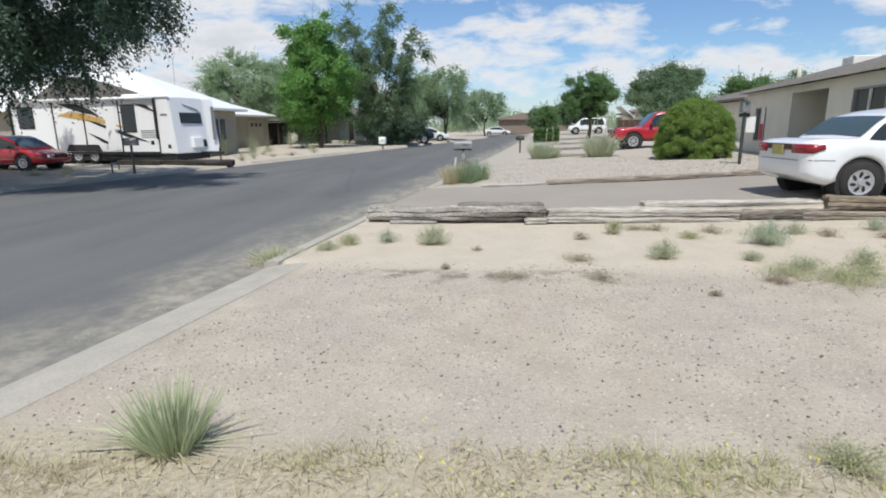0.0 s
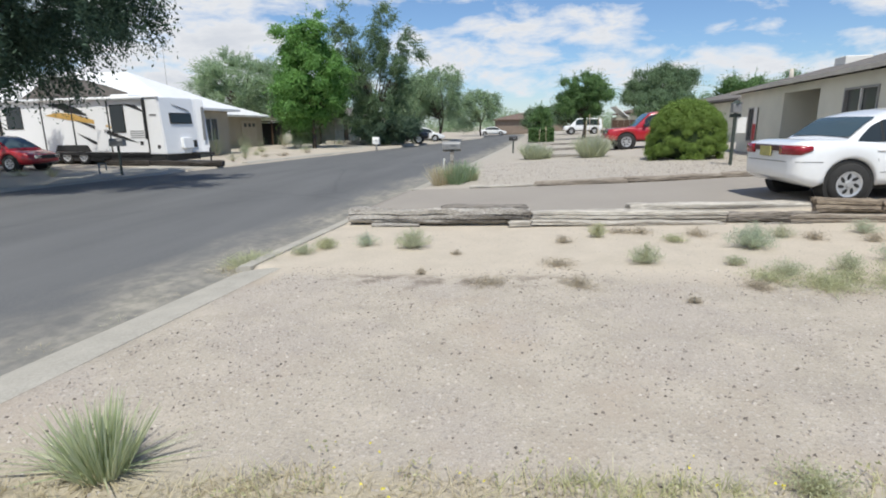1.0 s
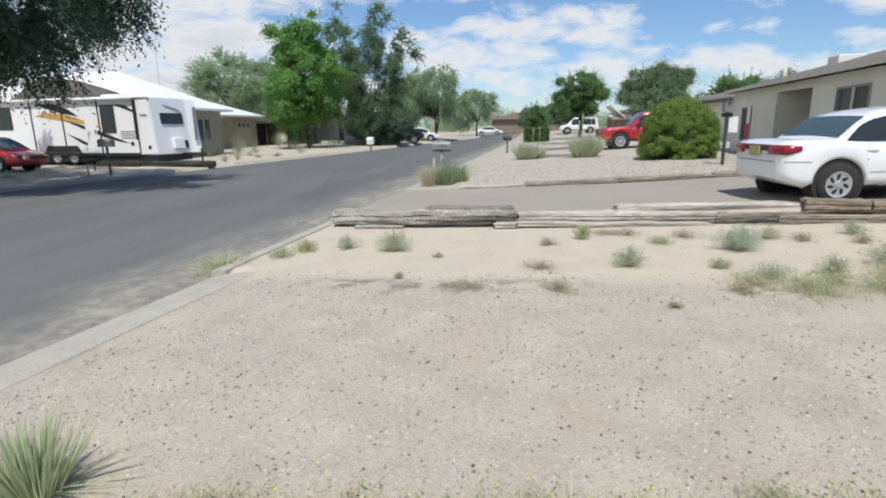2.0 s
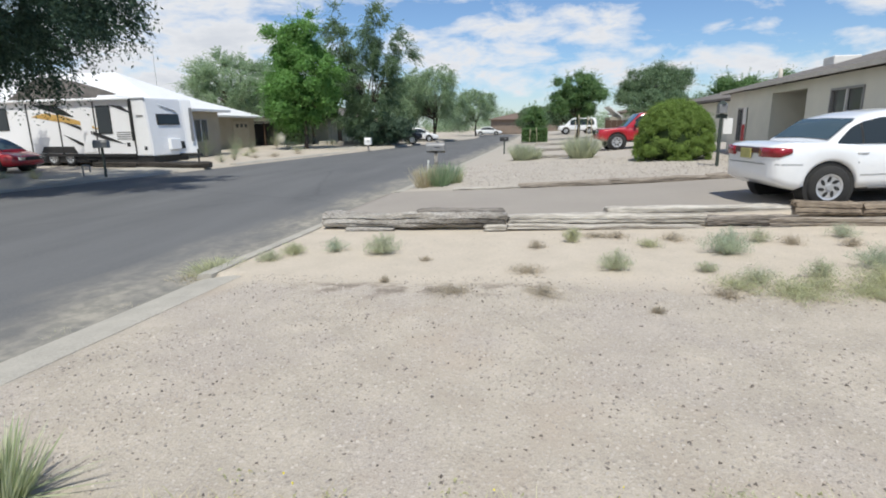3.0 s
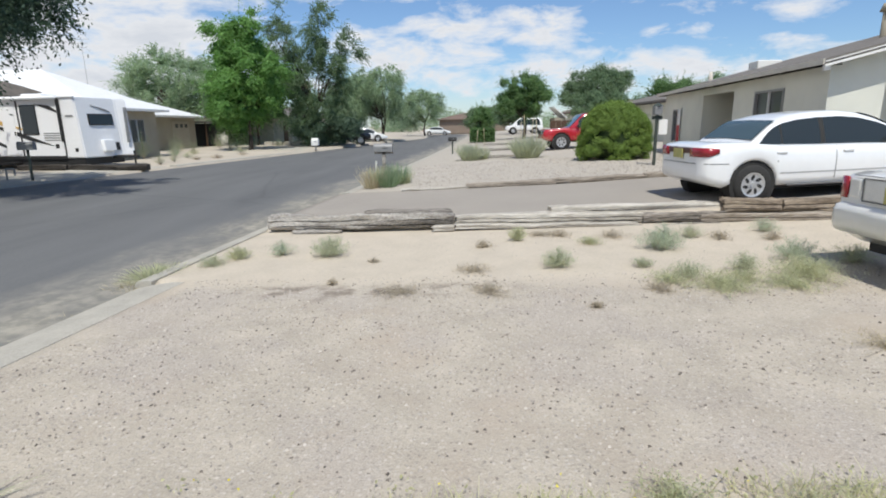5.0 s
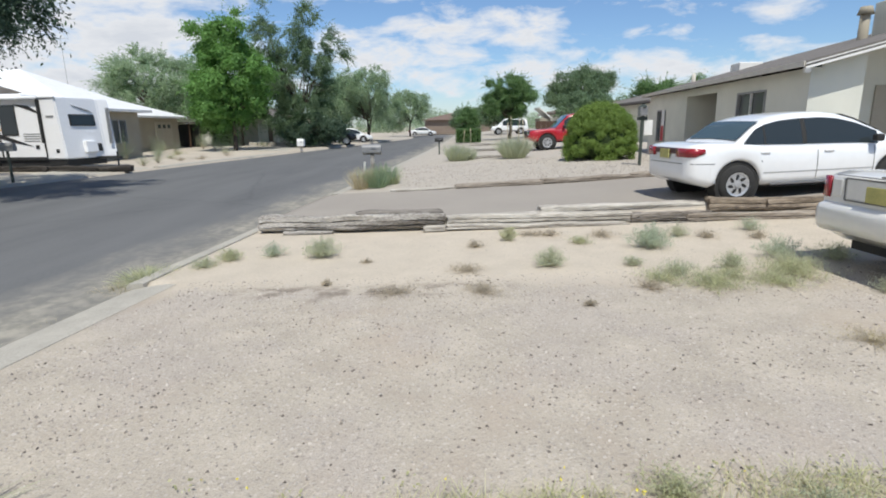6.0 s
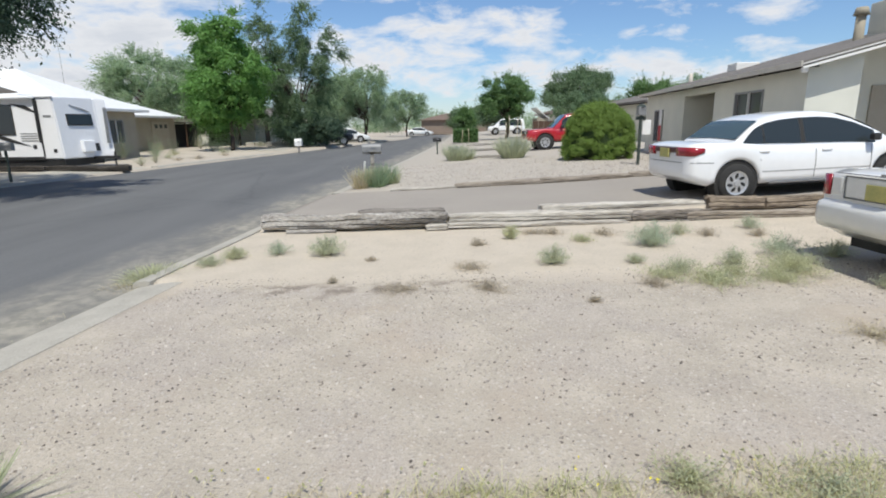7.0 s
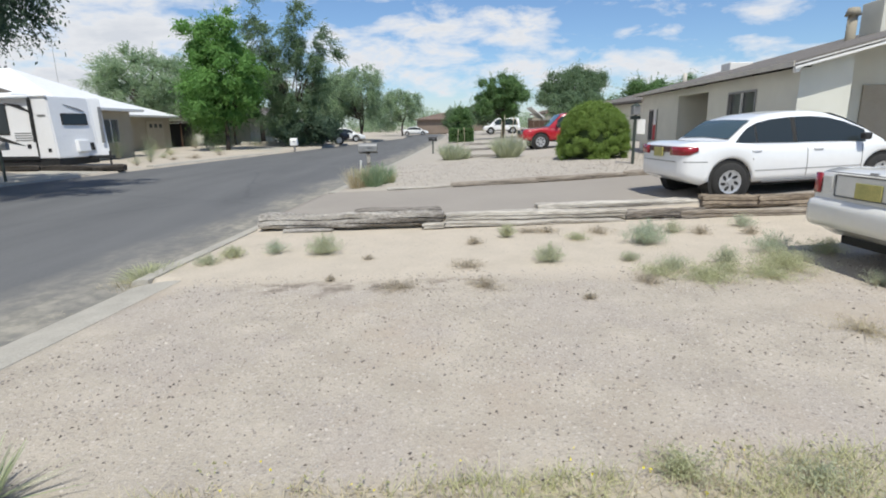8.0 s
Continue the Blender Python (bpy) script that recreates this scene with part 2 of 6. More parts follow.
M["pebble_dark"] = leaf_mat("pebble_dark", (0.1, 0.086, 0.075), (0.26, 0.225, 0.195), rough=0.9, trans=0.0)


# ---- mesh helpers ----
def link(name, bm, material, parent=None, label="", smooth=False):
    me = bpy.data.meshes.new(name)
    if smooth:
        for f in bm.faces:
            f.smooth = True
    bm.to_mesh(me)
    bm.free()
    for m in material if isinstance(material, (list, tuple)) else [material]:
        me.materials.append(m)
    ob = new(name, me)
    if parent is not None:
        ob.parent = parent
    if label:
        ob["label"] = label
    return ob


def part(name, bm, material, parent, label="", smooth=False):
    return link(name, bm, material, parent, label, smooth)


def thing(name, m, label, category, group="", kind=""):
    ob = new(name)
    ob.empty_display_size = 0.2
    ob.matrix_world = m
    return tagged(ob, label, category, group, kind)


def add_box(bm, x0, x1, y0, y1, z0, z1, bevel=0.0, m=None):
    vs = bmesh.ops.create_cube(bm, size=1.0)["verts"]
    for v in vs:
        v.co = Vector((x0 + (v.co.x + 0.5) * (x1 - x0), y0 + (v.co.y + 0.5) * (y1 - y0), z0 + (v.co.z + 0.5) * (z1 - z0)))
        if m:
            v.co = m @ v.co
    if bevel:
        es = list({e for v in vs for e in v.link_edges})
        bmesh.ops.bevel(bm, geom=es, offset=bevel, segments=2, affect="EDGES", profile=0.5)
    return bm


def box(x0, x1, y0, y1, z0, z1, bevel=0.0):
    return add_box(bmesh.new(), x0, x1, y0, y1, z0, z1, bevel)


def add_cyl(bm, p, q, r0, r1, n=12, caps=True):
    """A tapered round bar from p to q."""
    p, q = Vector(p), Vector(q)
    d = q - p
    m = Matrix.Translation((p + q) / 2) @ d.to_track_quat("Z", "Y").to_matrix().to_4x4()
    bmesh.ops.create_cone(bm, cap_ends=caps, segments=n, radius1=r0, radius2=r1, depth=d.length, matrix=m)
    return bm


def cyl(p, q, r0, r1=None, n=16):
    return add_cyl(bmesh.new(), p, q, r0, r0 if r1 is None else r1, n)


def prism(pts, axis, a, b):
    """A polygon in the plane across the axis, drawn out from a to b along it."""
    bm = bmesh.new()
    put = {"x": lambda p, v: (v, p[0], p[1]), "y": lambda p, v: (p[0], v, p[1]), "z": lambda p, v: (p[0], p[1], v)}[axis]
    va, vb = [bm.verts.new(put(p, a)) for p in pts], [bm.verts.new(put(p, b)) for p in pts]
    bm.faces.new(va), bm.faces.new(list(reversed(vb)))
    for i in range(len(pts)):
        j = (i + 1) % len(pts)
        bm.faces.new((va[j], va[i], vb[i], vb[j]))
    bmesh.ops.recalc_face_normals(bm, faces=bm.faces)
    return bm


def mesh_arrays(name, verts, faces, material, parent=None, label=""):
    me = bpy.data.meshes.new(name)
    me.from_pydata(verts, [], faces)
    me.materials.append(material)
    ob = new(name, me)
    if parent is not None:
        ob.parent = parent
    if label:
        ob["label"] = label
    return ob


def interp(x, table):
    """Piecewise smooth curve through (x, value) pairs."""
    if x <= table[0][0]:
        return table[0][1]
    for (a, u), (b, v) in zip(table, table[1:]):
        if x <= b:
            t = (x - a) / (b - a)
            return u + (v - u) * t
    return table[-1][1]


def sstep(a, b, x):
    t = min(1.0, max(0.0, (x - a) / (b - a)))
    return t * t * (3 - 2 * t)


# ---- the lie of the land ----
def road_right(y):
    y = max(-60, min(y, 100))
    return -3.5 + 0.09 * y - 0.0003 * y * y - 0.03 * max(0, 5 - max(y, 0))


def road_left(y):
    return -16.6 + 0.168 * max(-60, min(y, 75))


ROAD_Z = -0.075


def land(x, y):
    """Height of the open ground, the road's bed left out."""
    r, l = road_right(y), road_left(y)
    if x > r:
        d = x - r
        yard = 0.022 * max(0.0, d - 2.5)
        upper = 0.02 + 0.043 * d + 0.05 * sstep(5.8, 8.2, d)
        k = sstep(8.3, 8.5, y)
        z = yard * (1 - k) + upper * k
        bed = sstep(0.0, 1.2, y - (13.1 - 0.05 * x)) * sstep(0, 2.0, d)
        z += 0.1 * bed
        z = min(z, 0.5 + 0.002 * d)
        z -= 0.16 * (1 - sstep(0.18, 0.24, d)) if 5.3 <= y < 8.9 else 0.16 * (1 - sstep(0.5, 0.6, d)) if y < 5.3 else 0.16 * (1 - sstep(0.2, 0.3, d)) * (y > 13.4)
        z += 0.015 * noise.noise((x * 0.7, y * 0.7, 0)) * min(1, d)
        return z
    if x < l:
        d = l - x
        return 0.0 + 0.03 * sstep(0.3, 4, d) + 0.1 * sstep(30, 45, y) + 0.02 * noise.noise((x * 0.5, y * 0.5, 3)) * min(1, d)
    return ROAD_Z - 0.03


def build_ground():
    right = [0, 0.02, 0.2, 0.25, 0.32, 0.45, 0.5] + [0.6 + 0.14 * i for i in range(75)]
    while right[-1] < 900:
        right.append(right[-1] + max(0.3, right[-1] * 0.09))
    left = [0, 0.02, 0.3, 0.6]
    while left[-1] < 900:
        left.append(left[-1] + max(0.5, left[-1] * 0.12))
    ys = [-400, -200, -100, -50, -25, -14, -8, -5]
    while ys[-1] < 14:
        ys.append(round(ys[-1] + (0.14 if -3 <= ys[-1] < 13 else 0.4), 3))
    ys += [8.31, 8.4, 8.49]
    ys.sort()
    while ys[-1] < 900:
        ys.append(ys[-1] + max(0.4, (ys[-1] - 10) * 0.06))
    cols = len(left) + len(right)
    verts, faces = [], []
    for y in ys:
        for d in reversed(left):
            x = road_left(y) - d
            verts.append((x, y, ROAD_Z - 0.03 if d == 0 and y < 108 else land(x - 1e-4, y)))
        for d in right:
            x = road_right(y) + d
            verts.append((x, y, ROAD_Z - 0.03 if d == 0 and y < 108 else land(x + 1e-4, y)))
    for j in range(len(ys) - 1):
        for i in range(cols - 1):
            a = j * cols + i
            faces.append((a, a + 1, a + cols + 1, a + cols))
    m = bpy.data.materials.new("ground")
    m.use_nodes = True
    nd, ln = m.node_tree.nodes, m.node_tree.links
    b = nd["Principled BSDF"]
    b.inputs["Roughness"].default_value, b.inputs["Specular IOR Level"].default_value = 0.95, 0.15
    geo = nd.new("ShaderNodeNewGeometry")
    sep = nd.new("ShaderNodeSeparateXYZ")
    ln.new(geo.outputs["Position"], sep.inputs[0])

    def noise_node(scale, detail=5, rough=0.55):
        n = nd.new("ShaderNodeTexNoise")
        n.inputs["Scale"].default_value, n.inputs["Detail"].default_value, n.inputs["Roughness"].default_value = scale, detail, rough
        ln.new(geo.outputs["Position"], n.inputs["Vector"])
        return n.outputs["Fac"]

    def op(kind, a, c, d=None):
        n = nd.new("ShaderNodeMath")
        n.operation = kind
        for i, v in enumerate((a, c, d)):
            if v is None:
                continue
            if isinstance(v, (int, float)):
                n.inputs[i].default_value = v
            else:
                ln.new(v, n.inputs[i])
        return n.outputs[0]

    def step(v, lo, hi):
        n = nd.new("ShaderNodeMapRange")
        n.interpolation_type = "SMOOTHSTEP"
        n.inputs[1].default_value, n.inputs[2].default_value = lo, hi
        ln.new(v, n.inputs[0])
        return n.outputs[0]

    def two(v, c1, c2, lo=0.35, hi=0.65):
        n = nd.new("ShaderNodeValToRGB")
        n.color_ramp.elements[0].position, n.color_ramp.elements[1].position = lo, hi
        n.color_ramp.elements[0].color, n.color_ramp.elements[1].color = (*c1, 1), (*c2, 1)
        ln.new(v, n.inputs[0])
        return n.outputs[0]

    def mix(f, a, c):
        n = nd.new("ShaderNodeMixRGB")
        ln.new(f, n.inputs[0]), ln.new(a, n.inputs[1]), ln.new(c, n.inputs[2])
        return n.outputs[0]

    X, Y = sep.outputs[0], sep.outputs[1]
    big, mid, fine, grit = noise_node(0.45), noise_node(2.2), noise_node(26, 6, 0.7), noise_node(95, 3, 0.7)
    vor = nd.new("ShaderNodeTexVoronoi")
    vor.inputs["Scale"].default_value = 34
    ln.new(geo.outputs["Position"], vor.inputs["Vector"])
    stones = nd.new("ShaderNodeTexVoronoi")
    stones.inputs["Scale"].default_value = 58
    ln.new(geo.outputs["Position"], stones.inputs["Vector"])
    wob = op("ADD", op("MULTIPLY_ADD", mid, 0.9, op("MULTIPLY", fine, 0.35)), op("MULTIPLY", big, 0.5))
    yw = op("ADD", Y, wob)
    base = two(op("MULTIPLY_ADD", mid, 0.45, op("MULTIPLY", grit, 0.55)), G_GRAVEL[0], G_GRAVEL[1], 0.38, 0.62)
    # mauve-grey drifts among the tan
    base = mix(op("MULTIPLY", step(noise_node(0.8, 4), 0.46, 0.6), 0.5), base, two(grit, (0.48, 0.424, 0.37), (0.33, 0.292, 0.258), 0.36, 0.64))
    # single stones show as lighter and darker specks
    speck = two(vor.outputs["Color"], (0.17, 0.155, 0.14), (0.66, 0.605, 0.54), 0.15, 0.85)
    speck_on = step(vor.outputs["Distance"], 0.55, 0.3)
    gravel = mix(op("MULTIPLY", speck_on, op("MULTIPLY", step(stones.outputs["Distance"], 0.8, 0.2), 0.6)), base, speck)
    dirt_in = step(op("MULTIPLY_ADD", big, 0.7, op("MULTIPLY", mid, 0.3)), 0.5, 0.62)
    gravel = mix(op("MULTIPLY", dirt_in, 0.55), gravel, two(fine, (0.5, 0.42, 0.33), (0.42, 0.35, 0.28)))
    sand = two(op("MULTIPLY_ADD", mid, 0.4, op("MULTIPLY", fine, 0.6)), G_SAND[0], G_SAND[1])
    litter = two(fine, (0.5, 0.44, 0.33), (0.35, 0.305, 0.225))
    drive = two(op("MULTIPLY_ADD", big, 0.4, op("MULTIPLY", grit, 0.6)), (0.37, 0.335, 0.29), (0.29, 0.262, 0.23))
    bedc = two(op("MULTIPLY_ADD", fine, 0.5, op("MULTIPLY", grit, 0.5)), (0.5, 0.455, 0.39), (0.34, 0.305, 0.26))
    col = mix(step(yw, 6.15, 5.65), sand, gravel)
    # dark crumbling rim where the gravel meets the sand
    rim = op("MULTIPLY", step(yw, 5.5, 5.8), op("MULTIPLY", step(yw, 6.1, 5.85), step(mid, 0.44, 0.56)))
    rim = op("MULTIPLY", rim, op("MULTIPLY", step(X, 1.6, 1.0), step(X, -1.8, -1.2)))
    col = mix(op("MULTIPLY", rim, 0.9), col, two(fine, (0.15, 0.125, 0.1), (0.28, 0.235, 0.19)))
    col = mix(step(op("ADD", Y, op("MULTIPLY", mid, 0.8)), 2.05, 1.7), col, litter)
    col = mix(step(Y, 8.42, 8.46), col, drive)
    edge = op("SUBTRACT", Y, op("MULTIPLY_ADD", X, -0.05, 13.15))
    col = mix(step(edge, -0.1, 0.1), col, bedc)
    lots = two(op("MULTIPLY_ADD", big, 0.5, op("MULTIPLY", fine, 0.5)), (0.52, 0.46, 0.38), (0.4, 0.355, 0.29))
    col = mix(step(X, -6.0, -9.0), col, lots)
    ln.new(col, b.inputs["Base Color"])
    bp = nd.new("ShaderNodeBump")
    bp.inputs["Strength"].default_value, bp.inputs["Distance"].default_value = 0.75, 0.02
    ln.new(op("ADD", op("MULTIPLY", op("ADD", fine, grit), 0.45), op("MULTIPLY", speck_on, 0.12)), bp.inputs["Height"])
    ln.new(bp.outputs[0], b.inputs["Normal"])
    ob = mesh_arrays("ground", verts, faces, m)
    ob.data.shade_smooth()
    return tagged(ob, "dry desert ground of pinkish gravel and pale sand", "ground", kind="structure")


G_GRAVEL = ((0.515, 0.455, 0.372), (0.36, 0.318, 0.26))
G_SAND = ((0.57, 0.5, 0.405), (0.46, 0.405, 0.325))


def build_road():
    ys = [-60, -40, -20, -10, -5] + [-3 + 0.6 * i for i in range(40)]
    while ys[-1] < 100:
        ys.append(ys[-1] + 2.5)
    n = 24
    verts, faces, uvs = [], [], []
    for y in ys:
        a, b = road_left(y), road_right(y) + 0.1
        for i in range(n + 1):
            f = i / n
            x = a + (b - a) * f
            verts.append((x, y, ROAD_Z + 0.09 * (1 - (2 * f - 1) ** 2)))
            uvs.append((b - 0.1 - x, y))
    for j in range(len(ys) - 1):
        for i in range(n):
            a = j * (n + 1) + i
            faces.append((a, a + 1, a + n + 2, a + n + 1))
    m = bpy.data.materials.new("asphalt")
    m.use_nodes = True
    nd, ln = m.node_tree.nodes, m.node_tree.links
    b = nd["Principled BSDF"]
    b.inputs["Roughness"].default_value, b.inputs["Specular IOR Level"].default_value = 0.85, 0.3
    tc = nd.new("ShaderNodeTexCoord")
    uv = nd.new("ShaderNodeUVMap")
    sep = nd.new("ShaderNodeSeparateXYZ")
    ln.new(uv.outputs[0], sep.inputs[0])

    def tex(scale, stretch=(1, 1, 1), detail=6):
        mp = nd.new("ShaderNodeMapping")
        mp.inputs["Scale"].default_value = stretch
        ln.new(tc.outputs["Object"], mp.inputs[0])
        t = nd.new("ShaderNodeTexNoise")
        t.inputs["Scale"].default_value, t.inputs["Detail"].default_value = scale, detail
        ln.new(mp.outputs[0], t.inputs["Vector"])
        return t.outputs["Fac"]

    def ramp(v, lo, hi, c1, c2):
        r = nd.new("ShaderNodeValToRGB")
        r.color_ramp.elements[0].position, r.color_ramp.elements[1].position = lo, hi
        r.color_ramp.elements[0].color, r.color_ramp.elements[1].color = (*c1, 1), (*c2, 1)
        ln.new(v, r.inputs[0])
        return r.outputs[0]

    def op(kind, a, c):
        k = nd.new("ShaderNodeMath")
        k.operation = kind
        for i, v in enumerate((a, c)):
            if isinstance(v, (int, float)):
                k.inputs[i].default_value = v
            else:
                ln.new(v, k.inputs[i])
        return k.outputs[0]

    def mix(f, a, c):
        k = nd.new("ShaderNodeMixRGB")
        ln.new(f, k.inputs[0]), ln.new(a, k.inputs[1]), ln.new(c, k.inputs[2])
        return k.outputs[0]

    streak, grain, patch = tex(0.9, (1.0, 0.12, 1)), tex(70), tex(0.35)
    col = ramp(op("ADD", op("MULTIPLY", streak, 0.5), op("MULTIPLY", grain, 0.5)), 0.38, 0.62, (0.105, 0.106, 0.106), (0.155, 0.156, 0.153))
    col = mix(op("MULTIPLY", ramp(patch, 0.5, 0.62, (0, 0, 0), (1, 1, 1)), 0.3), col, ramp(grain, 0.4, 0.6, (0.17, 0.168, 0.165), (0.13, 0.13, 0.128)))
    # thin crooked cracks
    vo = nd.new("ShaderNodeTexVoronoi")
    vo.feature, vo.inputs["Scale"].default_value = "DISTANCE_TO_EDGE", 0.16
    wv = nd.new("ShaderNodeMixRGB")
    wv.inputs[0].default_value = 0.25
    nz = nd.new("ShaderNodeTexNoise")
    nz.inputs["Scale"].default_value = 1.1
    ln.new(tc.outputs["Object"], nz.inputs["Vector"])
    ln.new(tc.outputs["Object"], wv.inputs[1]), ln.new(nz.outputs["Color"], wv.inputs[2])
    ln.new(wv.outputs[0], vo.inputs["Vector"])
    col = mix(op("MULTIPLY", ramp(vo.outputs["Distance"], 0.0, 0.008, (1, 1, 1), (0, 0, 0)), 0.25), col, ramp(grain, 0.4, 0.6, (0.045, 0.045, 0.047), (0.06, 0.06, 0.06)))
    # blown dirt along the right-hand edge
    near = op("ADD", sep.outputs[0], op("MULTIPLY", tex(1.3, (1, 0.35, 1)), 2.2))
    dirt = ramp(op("MULTIPLY", near, 0.25), 0.33, 0.6, (1, 1, 1), (0, 0, 0))
    gap = ramp(tex(4.0, (1, 0.4, 1)), 0.36, 0.6, (0.45, 0.45, 0.45), (0.92, 0.92, 0.92))
    col = mix(op("MULTIPLY", dirt, gap), col, ramp(tex(9), 0.4, 0.6, (0.36, 0.33, 0.27), (0.25, 0.235, 0.195)))
    ln.new(col, b.inputs["Base Color"])
    bp = nd.new("ShaderNodeBump")
    bp.inputs["Strength"].default_value, bp.inputs["Distance"].default_value = 0.35, 0.008
    ln.new(grain, bp.inputs["Height"]), ln.new(bp.outputs[0], b.inputs["Normal"])
    ob = mesh_arrays("road", verts, faces, m)
    layer = ob.data.uv_layers.new(name="across")
    for lp in ob.data.loops:
        layer.data[lp.index].uv = uvs[lp.vertex_index]
    ob.data.shade_smooth()
    return tagged(ob, "worn grey asphalt street with dirt along its edge", "road", kind="structure")


def build_kerb(name, side, y0, y1, profile, material, label, flip=1):
    """A kerb drawn along the road's edge; the profile is (metres off the road, height)."""
    bm = bmesh.new()
    rows = []
    n = max(2, int((y1 - y0) / 0.8))
    for j in range(n + 1):
        y = y0 + (y1 - y0) * j / n
        x = side(y)
        rows.append([bm.verts.new((x + flip * (d + 0.012 * noise.noise((d * 3, y * 1.7, 1))), y, z + 0.008 * noise.noise((d, y * 0.9, 5)))) for d, z in profile])
    for a, b in zip(rows, rows[1:]):
        for i in range(len(profile) - 1):
            bm.faces.new((a[i], a[i + 1], b[i + 1], b[i]))
    bm.faces.new(rows[0]), bm.faces.new(list(reversed(rows[-1])))
    bmesh.ops.recalc_face_normals(bm, faces=bm.faces)
    return tagged(link(name, bm, material), label, "kerb", kind="structure")


build_ground()
build_road()
build_kerb("kerb_apron", road_right, -14, 5.3, [(0.08, -0.2), (0.08, -0.062), (0.13, -0.05), (0.34, -0.014), (0.5, 0.004), (0.62, 0.003), (0.66, -0.1)], M["concrete"], "flat pale concrete gutter apron beside the street")
build_kerb("kerb_right", road_right, 5.31, 8.9, [(0.0, -0.2), (0.03, -0.03), (0.06, 0.008), (0.2, 0.02), (0.23, 0.01), (0.24, -0.1)], M["concrete"], "raised concrete kerb beside the sandy yard")
build_kerb("kerb_right_far", road_right, 13.4, 84, [(0.0, -0.2), (0.02, -0.02), (0.06, 0.02), (0.3, 0.03), (0.32, 0.01), (0.32, -0.1)], M["concrete"], "low concrete kerb along the street")
build_kerb("driveway_apron_far", road_left, 39.3, 43.4, [(0.0, -0.2), (0.01, -0.06), (0.6, 0.05), (3.0, 0.16), (3.1, 0.0)], M["concrete"], "pale concrete driveway apron across the street", -1)
build_kerb("kerb_left_far", road_left, 43.5, 75, [(0.0, -0.2), (0.02, -0.0), (0.06, 0.05), (0.35, 0.06), (0.37, 0.04), (0.37, -0.1)], M["concrete"], "concrete kerb along the far side of the street", -1)
build_kerb("kerb_left", road_left, 24.5, 39.2, [(0.0, -0.2), (0.02, -0.0), (0.06, 0.05), (0.35, 0.06), (0.37, 0.04), (0.37, -0.1)], M["concrete"], "concrete kerb along the far side of the street", -1)
build_kerb("driveway_apron", road_left, 13.5, 24.4, [(0.0, -0.2), (0.01, -0.06), (0.6, 0.015), (3.2, 0.05), (3.3, -0.05)], M["concrete"], "pale concrete driveway apron across the street", -1)
build_kerb("kerb_left_near", road_left, -20, 13.4, [(0.0, -0.2), (0.02, -0.0), (0.06, 0.05), (0.35, 0.06), (0.37, 0.04), (0.37, -0.1)], M["concrete"], "concrete kerb along the far side of the street", -1)


# ---- timbers ----
def timber(name, x0, x1, y, z0, h, depth, material, yaw=0.0, tilt=0.0, seed=0, label="", wave=0.012):
    """An old railway timber: split along the grain, rotten along its foot, with broken ends."""
    rnd = random.Random(seed)
    L = x1 - x0
    n = max(16, int(L / 0.05))
    bm = bmesh.new()
    # (across, up, how deep a split may go there)
    ring = [(-0.42, 0.0, 0.5), (-0.5, 0.1, 0.4), (-0.5, 0.24, 0), (-0.5, 0.28, 1), (-0.5, 0.32, 0), (-0.5, 0.56, 0), (-0.5, 0.6, 1), (-0.5, 0.64, 0), (-0.5, 0.9, 0), (-0.45, 1.0, 0),
            (-0.16, 1.0, 0), (-0.13, 1.0, 2), (-0.1, 1.0, 0), (0.2, 1.0, 0), (0.23, 1.0, 2), (0.26, 1.0, 0), (0.46, 1.0, 0), (0.5, 0.9, 0), (0.5, 0.0, 0), (0.0, 0.0, 0)]
    off = [rnd.uniform(0, 50) for _ in ring]
    s0 = rnd.uniform(0, 90)
    prev, first = None, None
    for i in range(n + 1):
        x = -L / 2 + L * i / n
        row = []
        edge = min(i, n - i) * 0.05
        for k, (a, c, deep) in enumerate(ring):
            xx = x
            if i in (0, n):
                xx += rnd.uniform(-0.03, 0.03)
            ny = noise.noise((x * 1.3, s0, c * 1.5)) * wave * 1.3 + noise.noise((x * 6, off[k], 0)) * wave * 0.35
            nz = noise.noise((x * 1.1, s0 + 20, a)) * wave + noise.noise((x * 6, off[k], 9)) * wave * 0.35
            py, pz = a * depth + ny, c * h + nz * (0.2 + c)
            cut_in = max(0.0, noise.noise((x * 1.1, s0 + c * 9 + a * 7, 31)) + 0.32)
            if deep == 1:
                py += min(0.4 * depth, 0.2 * cut_in)
            elif deep == 2:
                pz -= min(0.3 * h, 0.1 * cut_in)
            elif deep:
                rot = max(0.0, noise.noise((x * 1.4, s0 + 60, 3)) + 0.25)
                py += 0.24 * deep * rot
                pz += 0.12 * deep * rot * min(1.0, h / 0.15)
            if edge < 0.12:
                pz -= (0.12 - edge) * 0.25 * c * rnd.uniform(0, 1) * min(1.0, h / 0.15)
            row.append(bm.verts.new((xx, py, pz)))
        if prev:
            for k in range(len(ring)):
                j = (k + 1) % len(ring)
                bm.faces.new((prev[k], prev[j], row[j], row[k]))
        else:
            first = row
        prev = row
    bm.faces.new(first), bm.faces.new(list(reversed(prev)))
    bmesh.ops.recalc_face_normals(bm, faces=bm.faces)
    ob = link(name, bm, material)
    ob.matrix_world = pose((x0 + x1) / 2, y, z0, 0, tilt, yaw)
    return tagged(ob, label, "timber", "timber edging")


